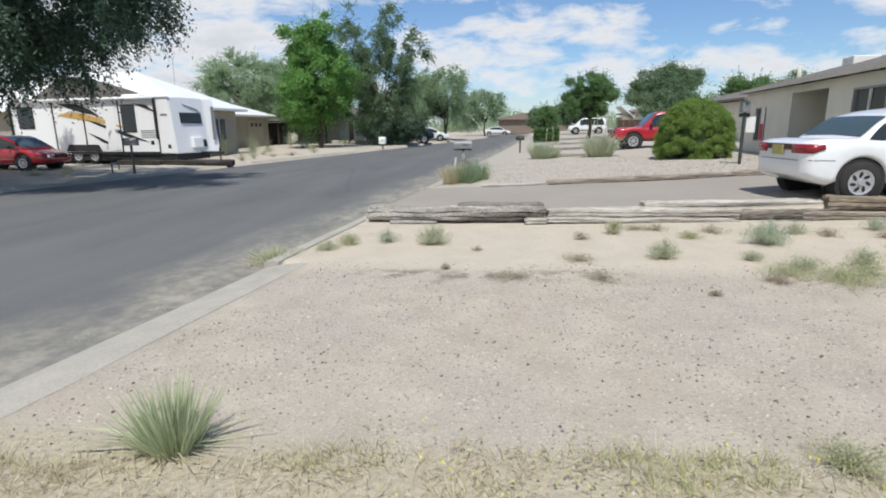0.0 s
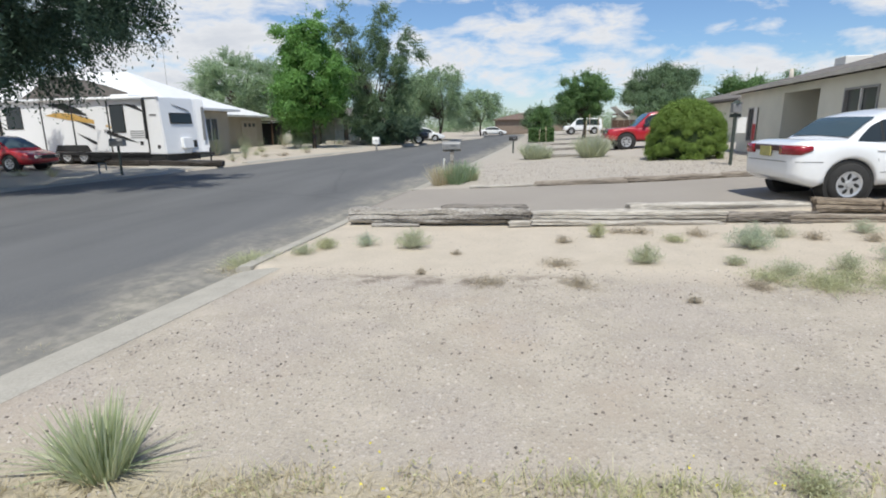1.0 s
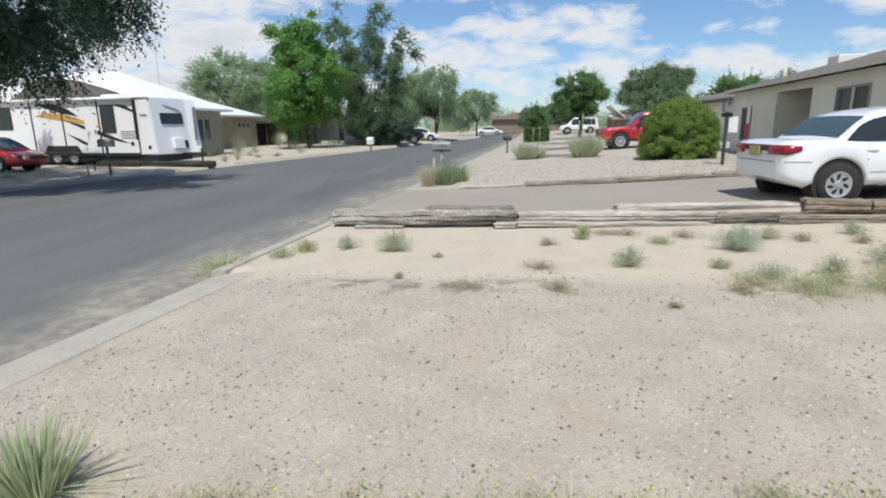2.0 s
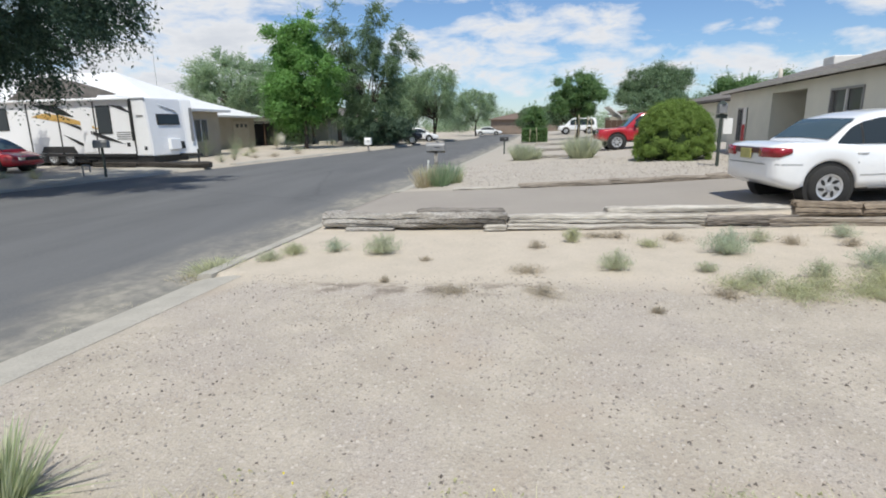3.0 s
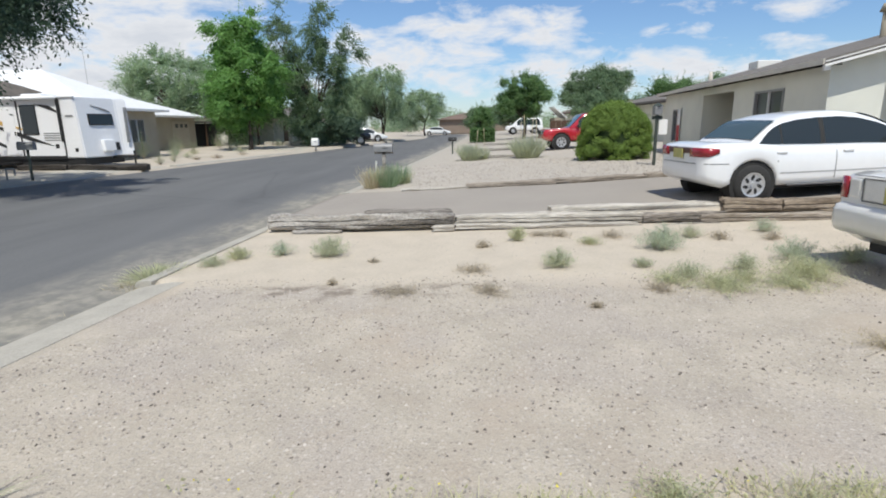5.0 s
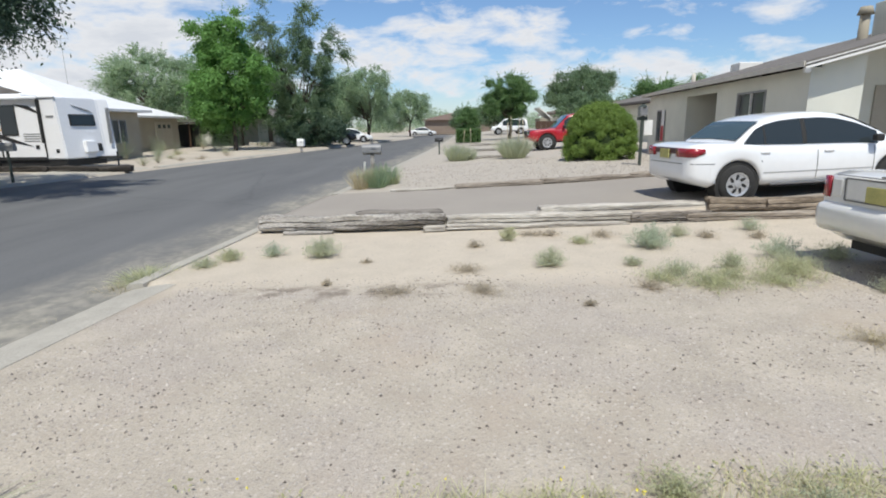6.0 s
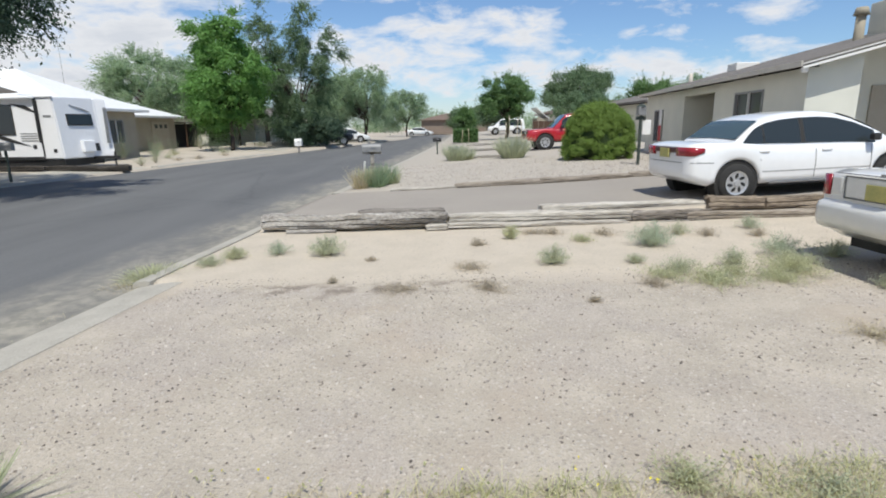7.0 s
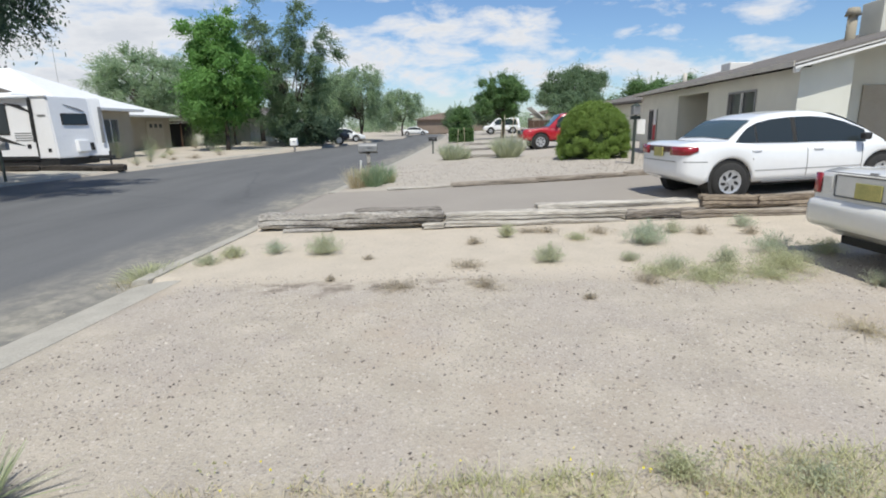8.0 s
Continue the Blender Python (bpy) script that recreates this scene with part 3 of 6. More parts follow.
timber("timber", -2.42, 0.66, 8.3, 0.04, 0.25, 0.26, M["tie"], 0, -0.4, 1, "split grey weathered railway timber lying on sand", 0.045)
timber("timber", -0.85, 0.62, 8.56, 0.1, 0.22, 0.2, M["tie_old"], 0.5, -1.0, 2, "cracked grey railway timber behind another", 0.035)
timber("timber", -2.0, -1.2, 8.14, 0.0, 0.045, 0.1, M["tie"], 4, 0, 31, "rotten splinter of timber on the sand", 0.02)
timber("timber", 0.32, 0.68, 8.13, 0.02, 0.1, 0.18, M["tie_pale"], 0, 0, 3, "short broken end of a weathered timber")
timber("timber", 0.7, 3.72, 8.2, 0.04, 0.09, 0.2, M["tie_pale"], 0.6, -0.2, 4, "thin bleached timber lying at the foot of the edging", 0.02)
timber("timber", 0.7, 3.78, 8.38, 0.1, 0.17, 0.24, M["tie_pale"], 0.4, -0.5, 5, "bleached tan railway timber edging the driveway", 0.02)
timber("timber", 2.3, 5.1, 8.56, 0.17, 0.22, 0.24, M["tie_pale"], 0.3, -0.9, 6, "bleached tan railway timber edging the driveway", 0.025)
# darker wood here stands in for the shadow gap under the pale timber
timber("timber", 3.8, 5.12, 8.34, 0.1, 0.17, 0.22, M["tie_old"], 0.0, -1.0, 7, "splintered grey timber lying on the sand", 0.04)
timber("timber", 3.7, 5.0, 8.2, 0.05, 0.06, 0.12, M["tie"], 2.0, -1.0, 32, "splintered grey timber lying on the sand", 0.03)
timber("timber", 4.7, 7.6, 8.32, 0.08, 0.18, 0.24, M["tie_tan"], 0, -0.4, 8, "pale weathered timber under darker ones", 0.02)
timber("timber", 5.12, 6.05, 8.42, 0.26, 0.22, 0.25, M["tie_brown"], 0, 0, 9, "dark brown sawn railway timber atop another", 0.035)
timber("timber", 6.07, 8.4, 8.42, 0.26, 0.22, 0.25, M["tie_brown"], 0, -0.3, 10, "dark brown sawn railway timber atop another", 0.035)


def edging():
    """Low curb of old timbers between the far drive and its gravel bed."""
    x = -0.7
    for k, L in enumerate((1.7, 2.2, 2.3, 2.1)):
        y = 13.1 - 0.05 * (x + L / 2)
        z = land(x + L / 2, y - 0.3)
        timber("timber", x, x + L, y, z - 0.03, 0.15 if k else 0.09, 0.2, M["tie_tan"] if k else M["tie_pale"], -2.9, -2.4, 20 + k, "low grey timber edging a gravel bed", 0.02)
        x += L * 0.97


edging()

M["seam"] = mat("seam", (0.12, 0.12, 0.12), (0.16, 0.16, 0.16), 0.6, 8, 60, 0)
M["moulding"] = mat("moulding", (0.42, 0.42, 0.42), (0.36, 0.36, 0.36), 0.5, 8, 60, 0)
M["chrome_dull"] = mat("chrome_dull", (0.74, 0.74, 0.72), (0.66, 0.66, 0.64), 0.3, 8, 60, 0, metal=0.2)


# ---- vehicles ----
def wheel(parent, x, y, r, w, side, hub=0.61):
    """side: -1 or 1, the way that the wheel faces across the car."""
    bm = bmesh.new()
    prof = [(r * hub, -0.5), (r * 0.93, -0.5), (r * 0.99, -0.36), (r, 0.0), (r * 0.99, 0.36), (r * 0.93, 0.5), (r * hub, 0.5)]
    n = 28
    rows = [[bm.verts.new((x + math.cos(2 * math.pi * i / n) * a, y + b * w, r + math.sin(2 * math.pi * i / n) * a)) for a, b in prof] for i in range(n)]
    for i in range(n):
        p, q = rows[i], rows[(i + 1) % n]
        for k in range(len(prof) - 1):
            bm.faces.new((p[k], p[k + 1], q[k + 1], q[k]))
    bmesh.ops.recalc_face_normals(bm, faces=bm.faces)
    tyre = part("wheel", bm, M["rubber"], parent, "black rubber tyre", True)
    rim = bmesh.new()
    yo = y + side * w * 0.36
    add_cyl(rim, (x, yo - side * 0.05, r), (x, yo + side * 0.012, r), r * hub, r * (hub - 0.05), 24)
    add_cyl(rim, (x, yo, r), (x, yo + side * 0.03, r), r * 0.17, r * 0.14, 12)
    face = part("rim", rim, M["rim"], tyre, "pale alloy rim")
    # dark slanting oval slots between the spokes
    slots = bmesh.new()
    for k in range(7):
        m = Matrix.Translation((x, yo + side * 0.013, r)) @ Matrix.Rotation(2 * math.pi * k / 7 + 0.2, 4, "Y") @ Matrix.Translation((r * (0.22 + hub - 0.1) / 2, 0, 0)) @ Matrix.Rotation(0.4, 4, "Y")
        pts = [(r * 0.155 * math.cos(q * math.pi / 6), r * 0.082 * math.sin(q * math.pi / 6)) for q in range(12)]
        front = [slots.verts.new(m @ Vector((a, side * 0.003, c))) for a, c in pts]
        back = [slots.verts.new(m @ Vector((a, -side * 0.012, c))) for a, c in pts]
        slots.faces.new(front)
        for q in range(12):
            slots.faces.new((front[q], back[q], back[(q + 1) % 12], front[(q + 1) % 12]))
    bmesh.ops.recalc_face_normals(slots, faces=slots.faces)
    part("rim_slot", slots, M["black"], face, "dark slots of the rim")
    ring = bmesh.new()
    ro, ri = r * hub * 1.01, r * (hub - 0.07)
    rows = [[ring.verts.new((x + math.cos(2 * math.pi * i / 28) * a, yo + side * c, r + math.sin(2 * math.pi * i / 28) * a)) for a, c in ((ro, 0.0), (ro, 0.03), (ri, 0.02), (ri, -0.04))] for i in range(28)]
    for i in range(28):
        for k in range(3):
            ring.faces.new((rows[i][k], rows[i][k + 1], rows[(i + 1) % 28][k + 1], rows[(i + 1) % 28][k]))
    part("rim_edge", ring, M["rim"], tyre)


def car(m, label, category, paint, deck, house, half, sill=0.26, r=0.315, axles=(-1.37, 1.33), belt_w=0.83, roof_w=0.66, windows=(), rear_glass=None, front_glass=None, tail=None, head=None, plate=True, group="", mirror=None, handles=(), arch=1.17, seams=(), mouldings=(), under=0.62, tuck=0.27):
    """A car: x forward, the origin on the ground at mid-length. deck: (x, height) of bonnet, belt and boot; house: (x, height) of the
    cabin's roof line; half: (x, half width)."""
    top = thing("car", m, label, category, group)
    x0, x1 = deck[0][0], deck[-1][0]
    xs = sorted({x0 + (x1 - x0) * (0.5 - 0.5 * math.cos(math.pi * i / 40)) for i in range(41)} | {ax + r * arch * math.cos(math.pi * k / 16) for ax in axles for k in range(17)})
    ring = [(0.0, 0.0), (0.9, 0.0), (0.965, 0.05), (0.985, 0.2), (1.0, 0.5), (0.99, 0.72), (0.965, 0.9), (0.9, 0.985), (0.6, 1.0), (0.0, 1.012)]
    bm = bmesh.new()
    rows = []
    for x in xs:
        t, w = interp(x, deck), interp(x, half)
        e0, e1 = min(1, (x - x0) / 0.35), min(1, (x1 - x) / 0.35)
        lift = 0.12 * (1 - e1) ** 2 + tuck * (1 - e0) ** 1.2
        b = sill + lift
        for ax in axles:
            if abs(x - ax) < r * arch:
                b = max(b, r + math.sqrt((r * arch) ** 2 - (x - ax) ** 2))
        b = min(b, t - 0.06)
        hgt = t - b
        pts = []
        for a, c in ring:
            z = b + c * hgt
            pts.append((w * (a if c in (0.0, 1.0, 1.012) or b == sill else min(1.0, a + 0.02 * (1 - c))), z))
        rows.append([bm.verts.new((x, y, z)) for y, z in pts] + [bm.verts.new((x, -y, z)) for y, z in reversed(pts[1:-1])])
    k = len(rows[0])
    for a, b in zip(rows, rows[1:]):
        for i in range(k):
            fc = bm.faces.new((a[i], a[(i + 1) % k], b[(i + 1) % k], b[i]))
            if i in (0, k - 1) and x0 + 0.4 < a[0].co.x < x1 - 0.4:
                fc.material_index = 1
    bm.faces.new(rows[0]), bm.faces.new(list(reversed(rows[-1])))
    bmesh.ops.recalc_face_normals(bm, faces=bm.faces)
    body = part("body", bm, [paint, M["black"]], top, "", True)
    def flank(x, z):
        """Half width of the bodywork at a height."""
        t, w = interp(x, deck), interp(x, half)
        c = (z - sill) / (t - sill)
        return w * interp(c, [(k, a) for a, k in ring[1:-1]])

    def strip(name, pts, wide, material, label=""):
        """A thin line on both flanks through (x, z) points."""
        for sgn in (-1, 1):
            g = bmesh.new()
            prev = None
            for i, (x, z) in enumerate(pts):
                q = pts[min(i + 1, len(pts) - 1)]
                p = pts[max(i - 1, 0)]
                d = Vector((q[0] - p[0], q[1] - p[1])).normalized()
                row = []
                for k in (-0.5, 0.5):
                    xx, zz = x - d.y * k * wide, z + d.x * k * wide
                    row.append(g.verts.new((xx, sgn * (flank(xx, zz) + 0.004), zz)))
                if prev:
                    g.faces.new((prev[0], prev[1], row[1], row[0]))
                prev = row
            part(name, g, material, top, label)

    for pts in seams:
        fine_pts = []
        for (xa, za), (xb, zb) in zip(pts, pts[1:]):
            fine_pts += [(xa + (xb - xa) * i / 8, za + (zb - za) * i / 8) for i in range(8)]
        strip("seam", fine_pts + [pts[-1]], 0.012, M["seam"], "dark panel gap")
    for pts in mouldings:
        fine_pts = []
        for (xa, za), (xb, zb) in zip(pts, pts[1:]):
            fine_pts += [(xa + (xb - xa) * i / 12, za + (zb - za) * i / 12) for i in range(12)]
        strip("side_moulding", fine_pts + [pts[-1]], 0.02, M["moulding"], "grey side moulding")
    # cabin
    hx0, hx1 = house[0][0], house[-1][0]
    bm = bmesh.new()
    rows = []

    def side(x, v):
        """A point of the cabin's flank: v from 0 at the belt to 1 at the roof's edge."""
        h, bz = interp(x, house), interp(x, deck) - 0.045
        f = max(0.0, min(1.0, (h - bz) / (max(c for _, c in house) - bz)))
        wb = belt_w * interp(x, half) / max(c for _, c in half)
        wr = wb + (roof_w - belt_w) * f
        return wb + (wr - wb) * v ** 1.35, bz + (h - 0.05 * f - bz) * v

    hxs = [hx0 + (hx1 - hx0) * i / 44 for i in range(45)]
    for x in hxs:
        h, bz = interp(x, house), interp(x, deck) - 0.03
        pts = [side(x, v / 5) for v in range(6)]
        wr = pts[-1][0]
        pts += [(wr * 0.93, h - 0.015), (wr * 0.6, h), (0.0, h + 0.012)]
        rows.append([bm.verts.new((x, y, z)) for y, z in pts] + [bm.verts.new((x, -y, z)) for y, z in reversed(pts[:-1])])
    k = len(rows[0])
    for a, b in zip(rows, rows[1:]):
        for i in range(k - 1):
            bm.faces.new((a[i], a[i + 1], b[i + 1], b[i]))
    bmesh.ops.recalc_face_normals(bm, faces=bm.faces)
    part("cabin", bm, paint, top, "", True)

    def pane(name, xa, xb, va, vb, sgn, glass=None, lab="dark tinted window"):
        """A side window between xa and xb; va and vb are its lower and upper edges."""
        g = bmesh.new()
        cols = []
        for i in range(19):
            x = xa + (xb - xa) * i / 18
            # the row of windows is rounded off at its two ends
            ends = max(0.0, 1 - (x - windows[0][0]) / 0.3) if x < windows[0][0] + 0.3 else 0.0
            lo, hi = va, va + (vb - va) * math.sqrt(max(0.02, 1 - ends * ends))
            row = []
            for j in range(7):
                v = lo + (hi - lo) * j / 6
                y, z = side(x, v)
                if z > interp(x, house) - 0.045:
                    z = interp(x, house) - 0.045
                row.append(g.verts.new((x, sgn * (y + 0.006), z)))
            cols.append(row)
        for a, b in zip(cols, cols[1:]):
            for j in range(6):
                g.faces.new((a[j], a[j + 1], b[j + 1], b[j]))
        return part(name, g, glass or M["glass"], top, lab, True)

    for xa, xb in windows:
        for sgn in (-1, 1):
            pane("window", xa, xb, 0.07, 0.9, sgn)
    for (p, xa), (xb, q) in zip(windows, windows[1:]):
        for sgn in (-1, 1):
            pane("pillar", xa + 0.002, xb - 0.002, 0.07, 0.9, sgn, M["rubber"], "black window pillar")
    for span, nm in ((rear_glass, "rear_window"), (front_glass, "windscreen")):
        if span:
            g = bmesh.new()
            cols = []
            for i in range(9):
                x = span[0] + (span[1] - span[0]) * i / 8
                y1 = side(x, 1.0)[0] * 0.93
                cols.append([g.verts.new((x, y1 * (j / 5 - 1), interp(x, house) + 0.012 + 0.012 * (1 - abs(j / 5 - 1)))) for j in range(11)])
            for a, b in zip(cols, cols[1:]):
                for j in range(10):
                    g.faces.new((a[j], a[j + 1], b[j + 1], b[j]))
            part(nm, g, M["glass_rear"], top, "sloping tinted glass", True)
    ub = box(x0 + under, x1 - 0.62, -half[len(half) // 2][1] * 0.72, half[len(half) // 2][1] * 0.72, sill - 0.07, sill + 0.3)
    part("underbody", ub, M["black"], top)
    wmax = max(c for _, c in half)
    for ax in axles:
        for sgn in (-1, 1):
            wheel(top, ax, sgn * (wmax - 0.12), r, 0.2, sgn)
            part("wheel_well", cyl((ax, sgn * (wmax - 0.3), r), (ax, sgn * (wmax - 0.05), r), r * arch * 0.99, None, 28), M["rubber"], top, "dark wheel well")
    # flank details: door seams, handles, rub strip and sill line
    for xd, z in handles:
        for sgn in (-1, 1):
            y = sgn * wmax * 0.985
            part("door_handle", box(xd - 0.09, xd + 0.09, y - 0.02, y + 0.02, z - 0.02, z + 0.02, 0.012), paint, top)
    if tail:
        xa, z0, z1, ya, yb, wrap = tail
        for sgn in (-1, 1):
            g = bmesh.new()
            pts = []
            for i in range(9):
                f = i / 8
                # across the back, round the corner and along the flank
                if f < 0.45:
                    y, x = ya + (yb - ya) * f / 0.45, xa + 0.05 * (f / 0.45) ** 2
                else:
                    q = (f - 0.45) / 0.55
                    y, x = yb + 0.02 * q, xa + 0.05 + wrap * q
                wq = interp(x, half) * 1.0 + 0.006
                yy = min(y, wq) if f < 0.45 else wq
                top_z = z1 - (0.0 if f < 0.6 else 0.05 * (f - 0.6))
                bot_z = z0 + (0.0 if f < 0.6 else 0.06 * (f - 0.6) / 0.4)
                pts.append((g.verts.new((x - 0.012, sgn * yy, bot_z)), g.verts.new((x - 0.012, sgn * yy * 0.99, top_z))))
            for a, b in zip(pts, pts[1:]):
                g.faces.new((a[0], b[0], b[1], a[1]))
            bmesh.ops.recalc_face_normals(g, faces=g.faces)
            bmesh.ops.solidify(g, geom=list(g.faces), thickness=0.02)
            part("tail_lamp", g, M["tail_red"], top, "red plastic tail lamp", True)
        if plate:
            zc = (z0 + z1) / 2 - 0.03
            part("number_plate", box(xa - 0.034, xa - 0.016, -0.16, 0.16, zc - 0.08, zc + 0.08, 0.004), M["plate"], top, "yellow number plate")
    if head:
        xa, z0, z1, ya, yb = head
        for sgn in (-1, 1):
            part("headlight", box(xa - 0.1, xa + 0.02, sgn * ya, sgn * yb, z0, z1, 0.02) if sgn > 0 else box(xa - 0.1, xa + 0.02, -yb, -ya, z0, z1, 0.02), M["chrome"], top, "clear headlight")
        part("grille", box(xa - 0.06, xa + 0.03, -ya * 0.9, ya * 0.9, z0, z1, 0.02), M["black"], top, "dark grille")
    if mirror:
        for sgn in (-1, 1):
            y = sgn * wmax
            part("side_mirror", box(mirror[0] - 0.06, mirror[0] + 0.08, min(y, y + sgn * 0.12), max(y, y + sgn * 0.12), mirror[1], mirror[1] + 0.12, 0.03), M["black"], top)
    return top


SEDAN = dict(
    sill=0.29, r=0.328,
    deck=[(-2.47, 0.62), (-2.44, 0.86), (-2.36, 0.97), (-2.1, 1.01), (-1.5, 1.0), (-0.5, 0.955), (0.7, 0.93), (1.2, 0.9), (1.8, 0.8), (2.2, 0.68), (2.36, 0.5)],
    house=[(-1.64, 0.97), (-1.42, 1.12), (-1.15, 1.28), (-0.92, 1.375), (-0.65, 1.43), (-0.3, 1.46), (0.05, 1.465), (0.35, 1.43), (0.65, 1.335), (1.0, 1.15), (1.35, 0.9)],
    half=[(-2.47, 0.55), (-2.42, 0.7), (-2.3, 0.79), (-2.0, 0.85), (-1.4, 0.875), (0.0, 0.88), (1.3, 0.87), (1.9, 0.82), (2.25, 0.66), (2.36, 0.5)],
    windows=((-1.33, -0.93), (-0.9, -0.27), (-0.2, 1.02)), rear_glass=(-1.58, -1.0), front_glass=(0.4, 1.3),
    tail=(-2.47, 0.72, 0.9, 0.42, 0.76, 0.34), handles=((-0.92, 0.83), (0.16, 0.81)), mirror=(0.86, 0.93),
    seams=([(-0.22, 0.3), (-0.22, 0.9)], [(0.98, 0.34), (0.98, 0.86)], [(-0.98, 0.6), (-1.02, 0.75), (-1.2, 0.93)], [(-2.3, 0.62), (-1.78, 0.62)]), mouldings=([(-0.95, 0.5), (0.95, 0.49)], [(-0.92, 0.3), (0.92, 0.3)]))

WHITE = dict(
    SEDAN, deck=[(-2.33, 0.64), (-2.32, 0.9), (-2.25, 0.985), (-2.05, 1.025), (-1.5, 1.01), (-0.5, 0.955), (0.7, 0.93), (1.2, 0.9), (1.8, 0.8), (2.2, 0.68), (2.36, 0.5)],
    half=[(-2.33, 0.6), (-2.29, 0.73), (-2.2, 0.8), (-1.95, 0.855), (-1.4, 0.875), (0.0, 0.88), (1.3, 0.87), (1.9, 0.82), (2.25, 0.66), (2.36, 0.5)],
    house=[(-1.6, 0.97), (-1.44, 1.09), (-1.2, 1.27), (-1.0, 1.375), (-0.75, 1.435), (-0.4, 1.465), (0.0, 1.465), (0.3, 1.425), (0.62, 1.32), (1.0, 1.13), (1.35, 0.9)],
    axles=(-1.49, 1.33), windows=((-1.42, -1.05), (-1.02, -0.38), (-0.3, 0.98)), handles=((-1.05, 0.84), (0.08, 0.82)),
    seams=([(-0.12, 0.3), (-0.12, 0.9)], [(0.9, 0.34), (0.9, 0.86)], [(-1.1, 0.68), (-1.14, 0.8), (-1.3, 0.95)], [(-2.28, 0.7), (-1.92, 0.69)]),
    mouldings=([(-1.06, 0.5), (0.95, 0.49)], [(-1.04, 0.3), (0.92, 0.3)]),
    tuck=0.15, arch=1.2, rear_glass=(-1.5, -1.08), tail=(-2.33, 0.81, 0.96, 0.38, 0.78, 0.22))


def saloon_tail(o):
    """Dark red reflector between the tail lamps, plate recess, bumper line and tail pipe of the white saloon."""
    part("reflector", box(-2.342, -2.3, -0.38, 0.38, 0.86, 0.95, 0.01), M["reflector"], o, "dark red reflector panel")
    part("bumper_seam", box(-2.337, -2.31, -0.56, 0.56, 0.695, 0.705), M["seam"], o)
    part("boot_seam", box(-2.312, -2.28, -0.6, 0.6, 0.95, 0.956), M["seam"], o)
    for sgn in (-1, 1):
        part("sill_trim", box(-0.92, 0.92, min(sgn * 0.83, sgn * 0.875), max(sgn * 0.83, sgn * 0.875), 0.285, 0.315, 0.01), M["seam"], o, "dark sill line")


def second_car_trim(o):
    """The back of the silver car: pale recessed panel with a dark surround, narrow lamps and the boot's badge bar."""
    pl = part("plate_recess", box(-2.482, -2.46, -0.44, 0.44, 0.75, 0.98, 0.02), M["chrome_dull"], o, "pale framed number plate recess")
    for a, b, c, d in ((-0.44, 0.44, 0.975, 0.987), (-0.44, 0.44, 0.745, 0.757), (-0.452, -0.44, 0.75, 0.98), (0.44, 0.452, 0.75, 0.98)):
        part("recess_rim", box(-2.488, -2.476, a, b, c, d), M["seam"], pl)
    for sgn in (-1, 1):
        a, b = sorted((sgn * 0.5, sgn * 0.65))
        part("reversing_lamp", box(-2.475, -2.44, a, b, 0.77, 0.97, 0.02), M["chrome_dull"], o, "clear ribbed reversing lamp")
    part("bumper", box(-2.54, -2.2, -0.82, 0.82, 0.38, 0.72, 0.1), M["car_silver"], o, "silver rear bumper", True)
    part("boot_seam", box(-2.455, -2.43, -0.62, 0.62, 1.0, 1.006), M["seam"], o)
    part("trunk_badge", box(-2.46, -2.44, -0.05, 0.05, 1.01, 1.03), M["chrome"], o)


M["reflector"] = mat("reflector", (0.07, 0.012, 0.014), (0.05, 0.01, 0.012), 0.3, 8, 60, 0, coat=0.3)
white_car = car(pose(7.02, 9.42, 0.42, 0, -2.0, 5), "clean white four-door saloon parked on the gravel drive", "car", M["car_white"], **WHITE)
saloon_tail(white_car)
second = dict(SEDAN, sill=0.24, under=0.3, tuck=0.2, half=[(-2.47, 0.74), (-2.43, 0.8), (-2.3, 0.84), (-1.9, 0.87), (-1.4, 0.875), (0.0, 0.88), (1.3, 0.87), (1.9, 0.82), (2.25, 0.66), (2.36, 0.5)], deck=[(-2.47, 0.6), (-2.46, 0.9), (-2.43, 1.0), (-2.2, 1.04), (-1.5, 1.03), (-0.5, 0.96), (0.7, 0.94), (1.2, 0.9), (1.8, 0.82), (2.2, 0.7), (2.36, 0.5)], tail=(-2.47, 0.76, 0.98, 0.66, 0.82, 0.12))
silver_car = car(pose(7.42, 4.75, 0.2, 0, -1.0, 3), "pearl silver saloon parked on the gravel yard", "car", M["car_silver"], **second)
second_car_trim(silver_car)
car(pose(-21.5, 20.0, 0.03, 0, 0, 0), "old dark red saloon parked under a tree", "car", M["car_red"], head=(2.36, 0.52, 0.66, 0.35, 0.6), **SEDAN)
car(pose(-3.0, 94.5, 0.0, 0, 0, 0), "white saloon parked across the end of the street", "car", M["car_white"], **SEDAN)

TRUCK = dict(
    deck=[(-2.4, 0.7), (-2.36, 1.0), (-2.2, 1.05), (1.0, 1.08), (1.3, 1.06), (2.1, 1.0), (2.28, 0.92), (2.36, 0.6)],
    house=[(-2.3, 1.05), (-2.1, 1.7), (-1.9, 1.78), (-0.5, 1.8), (0.1, 1.78), (0.4, 1.7), (1.05, 1.06)],
    half=[(-2.4, 0.82), (-2.2, 0.92), (2.0, 0.92), (2.25, 0.84), (2.36, 0.7)],
    sill=0.45, r=0.39, axles=(-1.4, 1.4), belt_w=0.9, roof_w=0.74, windows=((-1.9, -1.0), (-0.9, 0.0), (0.08, 0.6)), rear_glass=None, front_glass=(0.42, 1.0),
    head=(2.36, 0.78, 0.95, 0.5, 0.8), mirror=(0.6, 1.1), plate=False)
